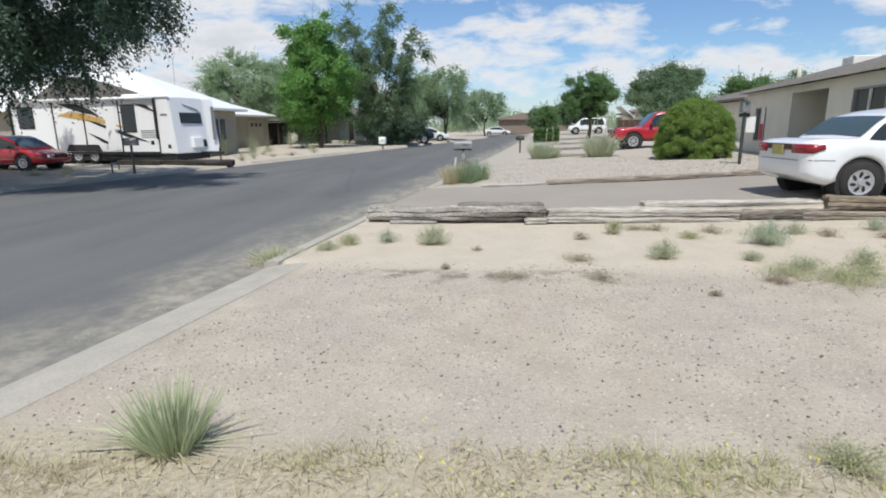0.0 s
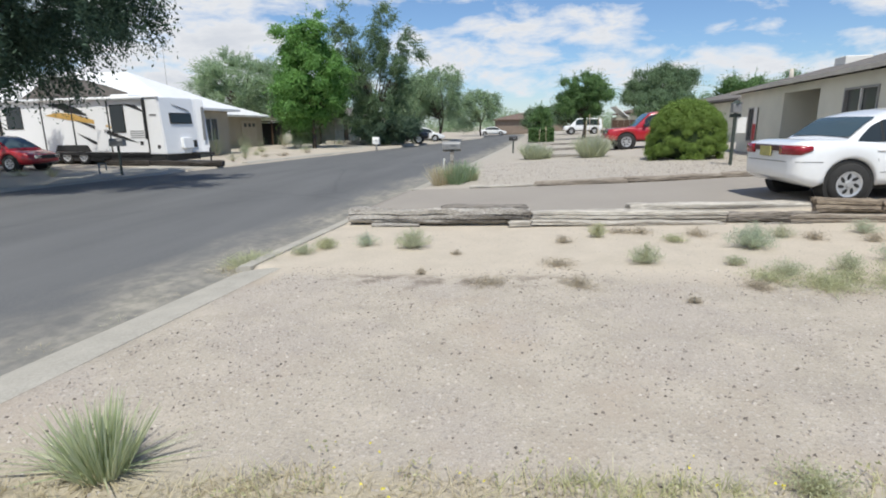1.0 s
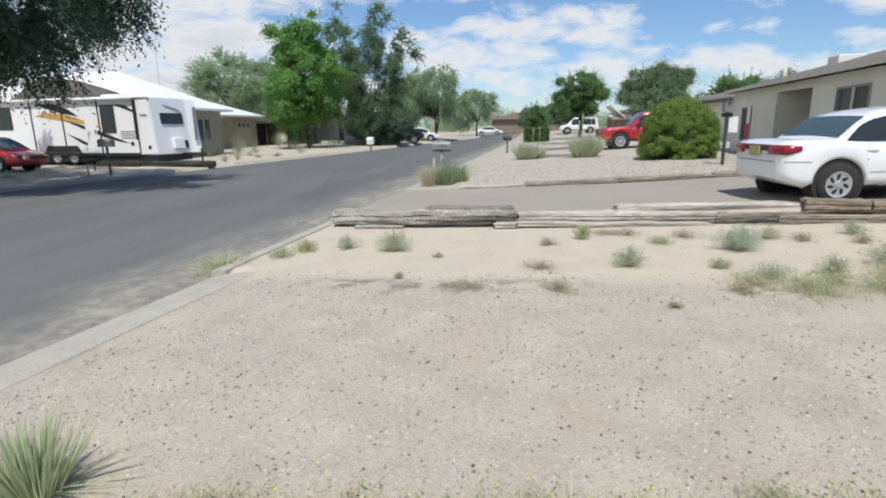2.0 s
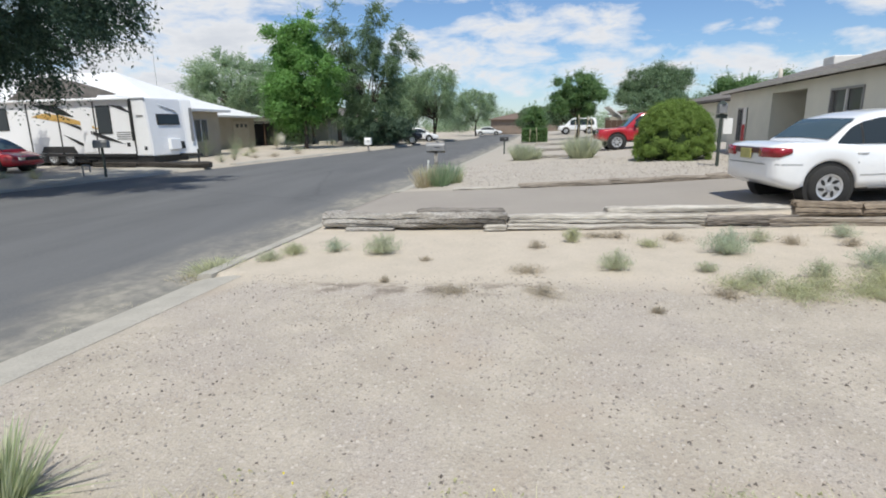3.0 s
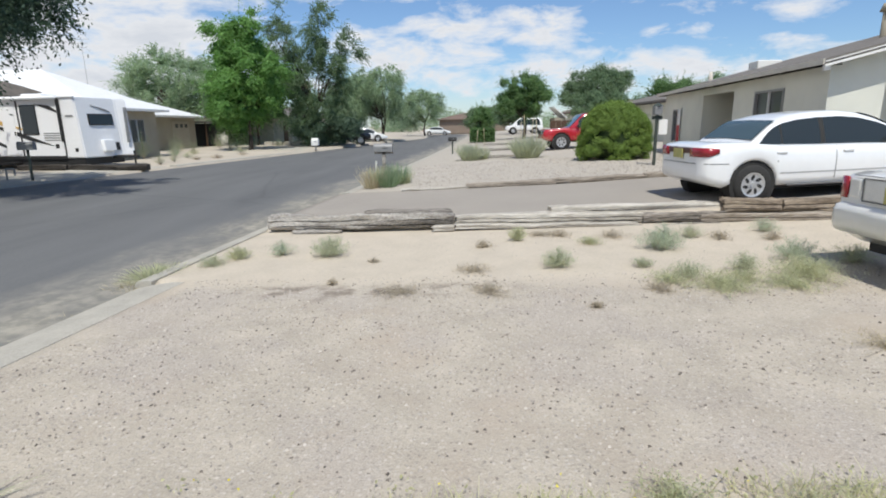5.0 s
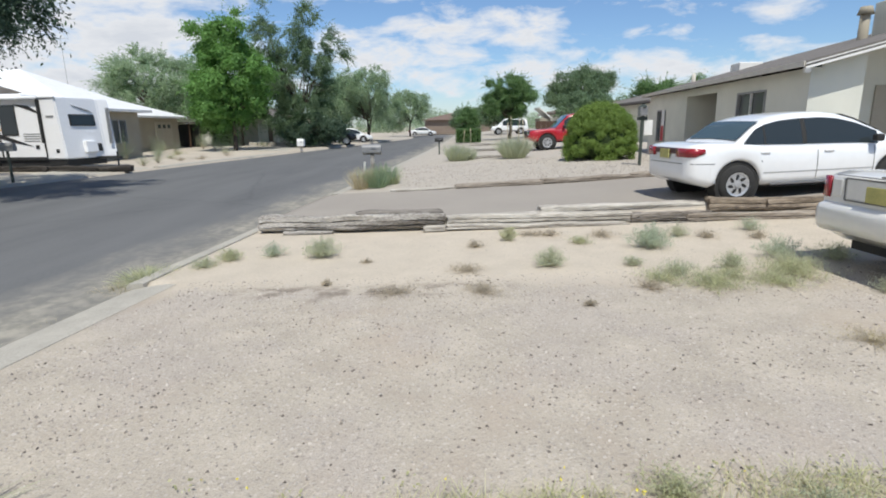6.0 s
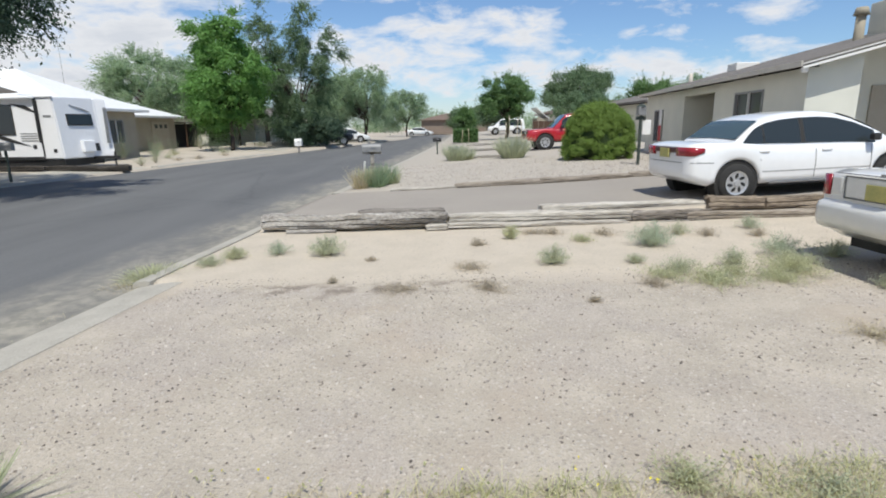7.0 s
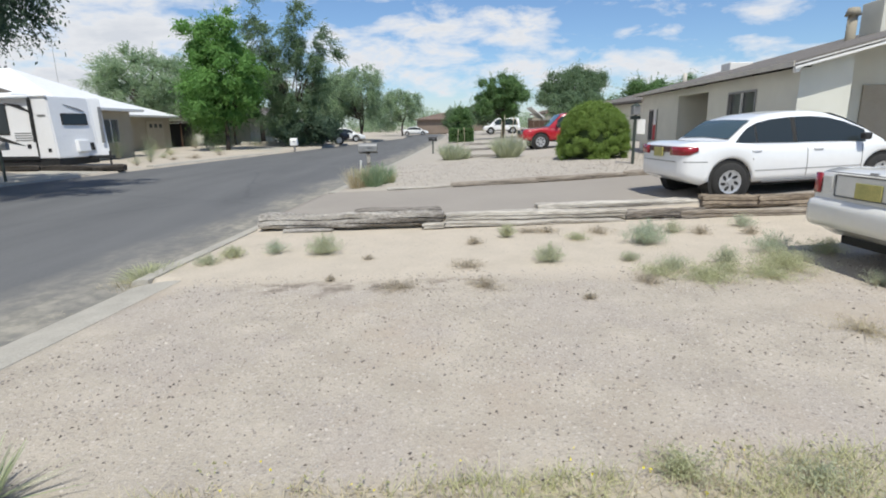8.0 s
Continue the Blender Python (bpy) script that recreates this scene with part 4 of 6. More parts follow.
car(pose(7.2, 27.4, 0.44, 0, 0, 180), "bright red sport utility truck parked behind a bush", "truck", M["car_red"], **TRUCK)
VAN = dict(TRUCK, house=[(-2.3, 1.05), (-2.2, 1.85), (-2.0, 1.95), (0.4, 1.95), (0.7, 1.85), (1.6, 1.06)], windows=((-2.0, -1.2), (-1.1, -0.2), (0.0, 0.9)), front_glass=(0.75, 1.5))
car(pose(9.0, 70, 0.5, 0, 0, 180), "white passenger van parked in a far yard", "van", M["car_white"], **VAN)
car(pose(-9.8, 50.0, 0.1, 0, 0, 10), "dark pickup parked in the shade of trees", "truck", M["car_dark"], **TRUCK)


# ---- travel trailer ----
def trailer(m):
    t = thing("travel_trailer", m, "white travel trailer with black and gold swoosh stripes", "trailer")
    L, W, z0, z1 = 10.1, 2.45, 0.5, 3.1
    # long side runs along -x from the origin's corner; the nose faces +x
    plan = [(0.0, 0.0), (0.2, 2.05), (0.5, W), (-L, W), (-L, 0.0)]
    bm = prism(plan, "z", z0, z1)
    for v in bm.verts:
        if v.co.x > -0.2 and v.co.z > 2:
            v.co.x -= 0.22
        if v.co.x > -0.2 and v.co.z < 1:
            v.co.x -= 0.02
    bmesh.ops.bevel(bm, geom=list(bm.edges), offset=0.045, segments=2, affect="EDGES")
    part("body", bm, M["rv_white"], t)
    # chassis made deep, and a black box added below, for the underside's shade
    part("chassis", box(-L + 0.1, -0.1, 0.06, W - 0.12, z0 - 0.32, z0 + 0.01), M["black"], t, "black steel chassis")
    part("belly_shade", box(-L + 1.6, -1.2, 0.25, W - 0.2, 0.16, z0 - 0.3, 0.03), M["black"], t, "black box added for the dark under the trailer")
    part("roof_rim", box(-L - 0.03, -0.18, -0.05, 0.04, z1 - 0.03, z1 + 0.035, 0.01), M["rv_white"], t, "white roof edge trim")
    part("skirt", box(-L + 0.02, -0.95, -0.014, 0.02, z0 - 0.04, z0 + 0.1, 0.004), M["black"], t, "black lower trim")

    def win(xa, xb, za, zb):
        fr = part("window", box(xa, xb, -0.03, 0.0, za, zb, 0.012), M["black"], t, "dark tinted window")
        part("pane", box(xa + 0.04, xb - 0.04, -0.036, -0.028, za + 0.04, zb - 0.04), M["glass"], fr)

    win(-2.98, -2.16, 1.52, 2.8)
    win(-9.5, -8.45, 1.72, 2.8)
    for x in (-9.98, -7.18, -5.28, -3.12, -0.95):
        part("seam_trim", box(x - 0.035, x + 0.035, -0.028, 0.0, z0 + 0.1, z1 - 0.12, 0.006), M["black"], t, "dark vertical trim")
    part("awning", cyl((-9.9, -0.1, z1 - 0.03), (-0.95, -0.1, z1 - 0.03), 0.085), M["rv_white"], t, "rolled white awning", True)
    for x in (-9.9, -0.97):
        part("awning_arm", box(x - 0.03, x + 0.03, -0.13, -0.03, 1.2, z1 - 0.05, 0.005), M["black"], t)
    dr = part("door", box(-3.97, -3.32, -0.02, 0.0, z0 + 0.15, 2.75, 0.01), M["rv_white"], t, "white entry door")
    part("handle", box(-3.4, -3.36, -0.05, -0.02, 1.5, 1.66), M["black"], dr)

    def swoosh(pts, material, label):
        part("stripe", prism(pts, "y", -0.016, -0.004), material, t, label)

    swoosh([(-6.85, 2.92), (-5.7, 2.9), (-4.9, 2.66), (-4.3, 2.3), (-5.3, 2.46), (-6.1, 2.68)], M["black"], "black swoosh stripe")
    swoosh([(-6.95, 2.36), (-6.2, 2.5), (-5.2, 2.42), (-4.1, 2.14), (-2.6, 1.66), (-4.2, 1.97), (-5.4, 2.12)], M["gold"], "gold swoosh stripe")
    swoosh([(-5.3, 2.18), (-4.3, 1.94), (-3.2, 1.62), (-2.3, 1.32), (-1.5, 1.04), (-2.6, 1.24), (-4.0, 1.7)], M["black"], "black swoosh stripe")
    swoosh([(-5.1, 1.5), (-4.4, 1.26), (-3.7, 0.95), (-3.3, 0.74), (-4.3, 1.06)], M["black"], "thin black swoosh stripe")
    swoosh([(-2.25, 2.84), (-1.5, 2.76), (-0.86, 2.36), (-1.5, 2.58)], M["black"], "black swoosh stripe")
    for i in range(4):
        part("vent_line", box(-1.95, -1.15, -0.012, 0.0, 1.26 + 0.1 * i, 1.3 + 0.1 * i), M["grey_metal"], t)
    part("vent", box(-0.72, -0.36, -0.02, 0.0, 2.26, 2.34, 0.006), M["grey_metal"], t)
    for x, z, a in ((-0.4, 0.85, 0.08), (-1.35, 1.02, 0.09)):
        part("hatch", box(x - a, x + a, -0.015, 0.0, z - a, z + a, 0.005), M["black"], t)
    # nose
    slant = Matrix.Rotation(-math.atan2(0.2, 2.05), 4, "Z")

    def nose(name, y0, y1, za, zb, out, material, label="", bevel=0.012, parent=t):
        bm = bmesh.new()
        add_box(bm, -0.1, out, y0, y1, za, zb, bevel)
        bmesh.ops.transform(bm, matrix=slant, verts=bm.verts)
        for v in bm.verts:
            v.co.x -= 0.2 * max(0, v.co.z - 0.6) / 2.4
        return part(name, bm, material, parent, label)

    fw = nose("window", 0.5, 1.78, 1.9, 2.4, 0.03, M["black"], "dark wide front window", 0.02)
    nose("pane", 0.55, 1.73, 1.95, 2.35, 0.036, M["glass"], "", 0.0, fw)
    nose("battery_box", 0.95, 1.55, 0.75, 1.25, 0.14, M["rv_white"], "white plastic box", 0.03)
    nose("hatch", 1.64, 1.88, 0.78, 1.12, 0.02, M["black"])
    swo = prism([(0.75, 2.78), (1.5, 2.6), (1.72, 2.48), (1.2, 2.62)], "x", -0.02, 0.02)
    bmesh.ops.transform(swo, matrix=slant, verts=swo.verts)
    for v in swo.verts:
        v.co.x -= 0.2 * max(0, v.co.z - 0.6) / 2.4
    part("stripe", swo, M["grey_metal"], t, "thin grey stripe")
    fair = box(0.26, 0.4, 2.17, 2.2, 1.1, 2.7, 0.01)
    bmesh.ops.rotate(fair, cent=(0.35, 2.25, 0), matrix=Matrix.Rotation(math.radians(53), 3, "Z"), verts=fair.verts)
    part("decal_panel", fair, M["grey_metal"], t, "blue-grey patterned corner panel")
    part("roof_unit", box(-3.6, -2.5, 0.7, 1.6, z1 - 0.01, z1 + 0.22, 0.07), M["rv_white"], t, "white roof air conditioner")
    part("roof_vent", box(-6.4, -5.8, 0.9, 1.5, z1 - 0.01, z1 + 0.1, 0.03), M["rv_white"], t)
    for x in (-6.03, -5.0):
        wheel(t, x, 0.14, 0.41, 0.22, -1)
        wheel(t, x, W - 0.14, 0.41, 0.22, 1)
    part("wheel_arch", prism([(-6.65, 0.62), (-6.45, 0.94), (-4.6, 0.94), (-4.4, 0.62)], "y", -0.02, 0.1), M["black"], t, "black wheel arch trim")
    hitch = bmesh.new()
    add_box(hitch, 0.0, 1.3, W / 2 + 0.3, W / 2 + 0.42, 0.42, 0.54, 0.01)
    add_cyl(hitch, (1.1, W / 2 + 0.36, 0.02), (1.1, W / 2 + 0.36, 0.75), 0.04, 0.04)
    part("hitch", hitch, M["black"], t, "black tow hitch and jack")
    for y in (0.5, W - 0.5):
        part("stabiliser", box(-1.6, -1.52, y - 0.04, y + 0.04, 0.0, 0.5), M["black"], t)
    part("step", box(-3.9, -3.35, -0.35, 0.1, 0.28, 0.34, 0.01), M["black"], t, "black folding step")
    return t


trailer(pose(-15.55, 22.75, 0.03, 0, 0, -8))
# added timbers: their near-black colour stands in for a strip of shade
for k, (xa, xb, yy, yaw) in enumerate(((-18.6, -16.2, 22.6, -6), (-16.1, -13.9, 22.35, -5), (-13.9, -12.6, 22.3, 4))):
    timber("timber", xa, xb, yy, 0.01, 0.24, 0.3, M["tie_shade"], yaw, 0, 70 + k, "near-black timber standing in for shade beside the trailer", 0.04)


# ---- houses ----
def wall_x(x0, x1, y0, y1, z0, z1, holes=()):
    """A wall across x with rectangular openings (y0, y1, z0, z1), in order along y."""
    bm = bmesh.new()
    y = y0
    for a, b, c, d in holes:
        add_box(bm, x0, x1, y, a, z0, z1)
        add_box(bm, x0, x1, a, b, z0, c)
        add_box(bm, x0, x1, a, b, d, z1)
        y = b
    return add_box(bm, x0, x1, y, y1, z0, z1)


def roof_slab(pts, thick=0.14):
    """A roof plane from four corners, given its thickness downwards."""
    bm = bmesh.new()
    a = [bm.verts.new(p) for p in pts]
    b = [bm.verts.new((p[0], p[1], p[2] - thick)) for p in pts]
    bm.faces.new(a), bm.faces.new(list(reversed(b)))
    for i in range(len(pts)):
        j = (i + 1) % len(pts)
        bm.faces.new((a[i], b[i], b[j], a[j]))
    bmesh.ops.recalc_face_normals(bm, faces=bm.faces)
    return bm


def window_in(parent, axis, at, a, b, z0, z1, out, bars=1):
    """A framed window on a wall plane across the axis ('x' or 'y'); out is the way that it faces."""
    def bx(a0, a1, lo, hi, d0, d1, bev=0.0):
        d0, d1 = sorted((at + out * d0, at + out * d1))
        return box(d0, d1, a0, a1, lo, hi, bev) if axis == "x" else box(a0, a1, d0, d1, lo, hi, bev)

    fr = bmesh.new()
    for q in (bx(a, a + 0.05, z0, z1, -0.05, 0.03), bx(b - 0.05, b, z0, z1, -0.05, 0.03), bx(a + 0.05, b - 0.05, z0, z0 + 0.05, -0.05, 0.03), bx(a + 0.05, b - 0.05, z1 - 0.05, z1, -0.05, 0.03)):
        me = bpy.data.meshes.new("tmp")
        q.to_mesh(me), q.free()
        fr.from_mesh(me)
        bpy.data.meshes.remove(me)
    w = part("window", fr, M["seam_grey"], parent, "framed window")
    n = bars + 1
    for i in range(n):
        p0, p1 = a + 0.05 + (b - a - 0.1) * i / n, a + 0.05 + (b - a - 0.1) * (i + 1) / n
        part("pane", bx(p0 + 0.012, p1 - 0.012, z0 + 0.05, z1 - 0.05, -0.06, -0.05), M["glass_house"], w)
    for i in range(1, n):
        c = a + 0.05 + (b - a - 0.1) * i / n
        part("mullion", bx(c - 0.02, c + 0.02, z0 + 0.05, z1 - 0.05, -0.03, 0.02), M["white_paint"], w)
    return w


def house_right():
    h = thing("house", pose(9.6, 23.4, 0, 0, 0, -6) @ pose(-9.6, -23.4, 0), "low beige stucco house with shingled gable roof and porch recess", "house")
    X, z0, zt = 9.6, 0.2, 2.8
    ys, yn, xe = 11.0, 23.4, 21.0
    a0, a1 = 15.94, 18.62
    part("wall", wall_x(X, X + 0.2, ys, a0, z0, zt, [(12.85, 14.47, 1.15, 2.47)]), M["stucco"], h, "beige stucco wall")
    part("wall", wall_x(X, X + 0.2, a1, yn, z0, zt, [(21.45, 22.1, 0.95, 2.2)]), M["stucco"], h, "beige stucco wall")
    part("wall", box(X + 0.2, X + 1.8, a0 - 0.2, a0, z0, zt), M["stucco"], h)
    part("wall", box(X + 0.2, X + 1.8, a1, a1 + 0.2, z0, zt), M["stucco"], h)
    # the recess's shade is put into this wall as darker tan stucco
    part("wall", box(X + 1.8, X + 2.0, a0 - 0.2, a1 + 0.2, z0, zt), M["stucco_tan"], h, "porch back wall, shade put in as darker stucco")
    part("porch_beam", box(X, X + 0.2, a0, a1, 2.58, zt), M["stucco"], h)
    ridge = (X + xe) / 2
    zr = zt + (ridge - X) * 0.265
    gab = prism([(X + 0.2, z0), (X + 1.05, z0), (X + 1.05, zt + 0.305), (X + 0.2, zt + 0.08)], "y", ys, ys + 0.2)
    part("wall", gab, M["stucco"], h, "sunlit stucco end wall")
    part("wall", box(X + 0.85, X + 1.05, ys + 0.2, ys + 1.5, z0, zt + 0.25), M["stucco"], h)
    part("wall", prism([(X + 1.15, z0), (xe, z0), (xe, zt), (ridge, zr + 0.02), (X + 1.15, zt + 0.33)], "y", ys + 1.5, ys + 1.7), M["stucco"], h)
    part("door", box(X + 2.2, X + 4.6, ys + 1.46, ys + 1.5, z0 + 0.1, 2.5, 0.01), M["garage_tan"], h, "closed garage door")
    part("wall", box(xe - 0.2, xe, ys, yn, z0, zt), M["stucco"], h)
    part("wall", box(X + 0.2, xe - 0.2, yn - 0.2, yn, z0, zt), M["stucco"], h)
    hip = yn - 5.2
    e, o, south = 0.3, 0.32, 0.34
    drop = e * 0.265
    lo, hi = zt - drop + 0.17, zr + 0.17
    part("roof", roof_slab([(X - e, ys - south, lo), (ridge, ys - south, hi), (ridge, hip, hi), (X - e, yn + o, lo)], 0.1), M["shingle"], h, "weathered grey shingle roof slope")
    part("roof", roof_slab([(xe + e, ys - south, lo), (ridge, ys - south, hi), (ridge, hip, hi), (xe + e, yn + o, lo)], 0.1), M["shingle"], h)
    part("roof", roof_slab([(X - e, yn + o, lo), (ridge, hip, hi), (xe + e, yn + o, lo)], 0.1), M["shingle"], h)
    part("fascia_board", box(X - e - 0.03, X - e, ys - south, yn + o, lo - 0.1, lo + 0.01), M["fascia"], h, "pale painted fascia board")
    for name, top, deep, m, lab in (("rake_board", -0.1, 0.05, M["white_paint"], "white painted rake board"), ("rake_trim", -0.035, 0.025, M["white_paint"], "thin white rake trim"), ("shingle_edge", 0.01, 0.045, M["shingle"], "weathered shingle edge")):
        part(name, roof_slab([(X - e, ys - south - 0.03, lo + top), (ridge, ys - south - 0.03, hi + top), (ridge, ys - south, hi + top), (X - e, ys - south, lo + top)], deep), m, h, lab)
    part("porch_lamp", box(X - e + 0.02, X - e + 0.14, ys - south + 0.02, ys - south + 0.14, lo - 0.22, lo - 0.1, 0.03), M["white_paint"], h, "small white corner floodlight")
    window_in(h, "x", X, 12.85, 14.47, 1.15, 2.47, -1, 1)
    window_in(h, "x", X, 21.45, 22.1, 0.95, 2.2, -1, 0)
    fl = part("banner", box(X - 0.06, X - 0.04, 20.95, 21.3, 1.0, 2.2), M["white_paint"], h, "narrow red and white hanging banner")
    part("banner_stripe", box(X - 0.066, X - 0.06, 20.95, 21.3, 1.0, 1.6), M["sign_red"], fl)
    part("chimney", box(13.45, 14.7, 14.8, 15.7, 3.1, 4.85, 0.02), M["stucco"], h, "beige stucco chimney block")
    part("chimney_pot", cyl((13.0, 15.3, 3.2), (13.0, 15.3, 4.55), 0.13, 0.12), M["stucco_tan"], h, "tan clay flue pipe", True)
    part("chimney_cap", cyl((13.0, 15.3, 4.5), (13.0, 15.3, 4.7), 0.2, 0.14), M["stucco_tan"], h, "", True)
    part("roof_vent", cyl((10.6, 21.2, 2.95), (10.6, 21.2, 3.55), 0.1, 0.06), M["fascia"], h, "pale roof vent", True)
    part("cooler", box(11.6, 12.4, 19.6, 20.4, 3.2, 3.77, 0.03), M["white_paint"], h, "white roof cooler box")
    return h


house_right()


def hip_house(label, x0, x1, y0, y1, zb, ze, zr, wall_m, roof_m, over=0.6, along="x", inset=None, holes=()):
    h = thing("house", pose(0, 0, 0), label, "house")
    for k, b in enumerate((box(x0, x1, y0, y0 + 0.2, zb, ze), box(x0, x1, y1 - 0.2, y1, zb, ze), box(x0, x0 + 0.2, y0 + 0.2, y1 - 0.2, zb, ze), wall_x(x1 - 0.2, x1, y0 + 0.2, y1 - 0.2, zb, ze, holes))):
        part("wall", b, wall_m, h)
    X0, X1, Y0, Y1 = x0 - over, x1 + over, y0 - over, y1 + over
    if along == "x":
        d = inset or (Y1 - Y0) / 2
        r0, r1 = (X0 + d, (Y0 + Y1) / 2, zr), (X1 - d, (Y0 + Y1) / 2, zr)
        planes = [[(X0, Y0, ze), (X1, Y0, ze), r1, r0], [(X1, Y1, ze), (X0, Y1, ze), r0, r1], [(X1, Y0, ze), (X1, Y1, ze), r1], [(X0, Y1, ze), (X0, Y0, ze), r0]]
    else:
        d = (X1 - X0) / 2
        r0, r1 = ((X0 + X1) / 2, Y0 + d, zr), ((X0 + X1) / 2, Y1 - d, zr)
        planes = [[(X1, Y0, ze), (X1, Y1, ze), r1, r0], [(X0, Y1, ze), (X0, Y0, ze), r0, r1], [(X0, Y0, ze), (X1, Y0, ze), r0], [(X1, Y1, ze), (X0, Y1, ze), r1]]
    for p in planes:
        part("roof", roof_slab([(a, b, c + 0.14) for a, b, c in p]), roof_m, h, "pale metal roof slope" if roof_m == M["white_roof"] else "")
    return h


west = hip_house("tan stucco house with bright white metal hip roof", -33, -18.2, 27.6, 33.4, 0.05, 2.75, 4.95, M["stucco_tan"], M["white_roof"], inset=5.2, holes=[(30.6, 32.0, 0.95, 2.3)])
window_in(west, "x", -18.2, 30.6, 32.0, 0.95, 2.3, 1, 1)
part("roof_vent", cyl((-23.2, 30.8, 4.6), (-23.2, 30.8, 5.25), 0.06), M["grey_metal"], west, "thin roof vent pipe")
# flat gable front; dark shingle colour carries its shade
part("gable_end", prism([(-27.6, 2.92), (-21.9, 2.92), (-21.2, 3.42), (-20.2, 3.6), (-21.3, 3.95), (-22.6, 4.3), (-24.6, 4.6)], "y", 26.9, 26.98), M["shingle"], west, "gable front, its shade put in as dark grey")
west_garage = hip_house("tan stucco garage wing with white metal roof", -33, -21.9, 35.2, 46.0, 0.05, 2.6, 4.35, M["stucco_tan"], M["white_roof"], inset=4.5)
part("door", box(-21.9, -21.84, 42.2, 44.8, 0.1, 2.3, 0.01), M["garage_tan"], west_garage, "tan garage door with small panes")
for i in range(3):
    part("pane", box(-21.84, -21.83, 42.6 + i * 0.75, 43.05 + i * 0.75, 1.8, 2.1), M["glass_house"], west_garage)
part("window", box(-21.9, -21.85, 36.6, 37.8, 0.95, 2.1, 0.01), M["glass_house"], west_garage, "dark window")
third = hip_house("pale stucco house behind street trees", -34, -17.5, 53.0, 64.0, 0.05, 2.7, 4.6, M["stucco"], M["shingle"])
part("door", box(-17.5, -17.44, 56.0, 57.4, 0.1, 2.3, 0.01), M["brown_door"], third, "dark brown door")
part("porch_roof", roof_slab([(-17.5, 52.5, 2.75), (-15.4, 52.5, 2.55), (-15.4, 61.0, 2.55), (-17.5, 61.0, 2.75)], 0.18), M["shingle"], third, "shading porch roof")
for y in (52.8, 55.2, 58.0, 60.7):
    part("porch_post", box(-15.75, -15.5, y - 0.14, y + 0.14, 0.0, 2.4, 0.01), M["white_paint"], third, "white porch post")
# these walls carry their shade in the darker brown base colour
hip_house("tan house with a brown roof at the street's end", -3.2, 11, 110, 120, 0.0, 2.7, 4.0, M["shaded_wall"], M["brown_roof"])
far = hip_house("low pale house behind the parked van", 16, 34, 74, 86, 0.3, 3.0, 4.8, M["stucco"], M["brown_roof"])
hip_house("beige house beyond the red truck", 13.5, 26, 33, 44, 0.4, 2.9, 4.4, M["stucco"], M["shingle"])
hip_house("pale house far along the street", -34, -18, 74, 88, 0.0, 2.7, 4.6, M["stucco"], M["shingle"])


# ---- plants ----
def leaves(centres, n, spread, size, rnd, aspect=2.0, droop=0.0, outward=0.0):
    """Leaf cards as small quads round clump centres; outward: how far they face away from their clump and up."""
    c = centres[rnd.integers(0, len(centres), n)]
    o = rnd.normal(0, 1, (n, 3))
    q = np.linalg.norm(o, axis=1)[:, None]
    o = o / q * np.minimum(q, 2.0 + 0.35 * (q - 2.0))
    p = c + o * spread
    nrm = rnd.normal(0, 1, (n, 3)) + outward * (o * 0.8 + np.array([0, 0, 0.6]))
    nrm /= np.linalg.norm(nrm, axis=1)[:, None] + 1e-9
    d = rnd.normal(0, 1, (n, 3)) - np.array([0, 0, droop])
    d -= nrm * np.sum(d * nrm, axis=1)[:, None]
    d /= np.linalg.norm(d, axis=1)[:, None] + 1e-9
    e = np.cross(d, nrm)
    s = size * rnd.uniform(0.6, 1.3, n)[:, None]
    a, b = d * s, e * s / aspect
    v = np.stack([p - a * 0.5, p + b * 0.5, p + a * 0.5, p - b * 0.5], axis=1).reshape(-1, 3)
    return v


def quads(name, v, material, parent=None, label=""):
    n = len(v) // 4
    me = bpy.data.meshes.new(name)
    me.vertices.add(len(v))
    me.vertices.foreach_set("co", v.astype(np.float32).ravel())
    me.loops.add(4 * n)
    me.loops.foreach_set("vertex_index", np.arange(4 * n, dtype=np.int32))
    me.polygons.add(n)
    me.polygons.foreach_set("loop_start", np.arange(0, 4 * n, 4, dtype=np.int32))
    me.update(calc_edges=True)
    me.materials.append(material)
    ob = new(name, me)
    if parent is not None:
        ob.parent = parent
    if label:
        ob["label"] = label
    return ob


def lump_leaves(centres, radii, n, size, rnd, aspect=1.8, flat=0.8, stray=0.12):
    """Leaves lying on the outsides of rounded lumps, facing out of them, with some straying beyond."""
    w = radii ** 2
    i = rnd.choice(len(centres), n, p=w / w.sum())
    d = rnd.normal(0, 1, (n, 3)) + np.array([0, 0, 0.35])
    d /= np.linalg.norm(d, axis=1)[:, None]
    q = rnd.uniform(0.5, 1.05, n)
    far = rnd.uniform(0, 1, n) < stray
    q[far] = rnd.uniform(1.0, 1.6, far.sum())
    p = centres[i] + d * (q * radii[i])[:, None] * np.array([1, 1, flat])
    nrm = d + rnd.normal(0, 0.45, (n, 3)) + np.array([0, 0, 0.25])
    nrm /= np.linalg.norm(nrm, axis=1)[:, None]
    u = rnd.normal(0, 1, (n, 3)) - np.array([0, 0, 0.5])
    u -= nrm * np.sum(u * nrm, axis=1)[:, None]
    u /= np.linalg.norm(u, axis=1)[:, None] + 1e-9
    e = np.cross(u, nrm)
    s = size * rnd.uniform(0.6, 1.3, n)[:, None]
    a, b = u * s, e * s / aspect
    return np.stack([p - a * 0.5, p + b * 0.5, p + a * 0.5, p - b * 0.5], axis=1).reshape(-1, 3)


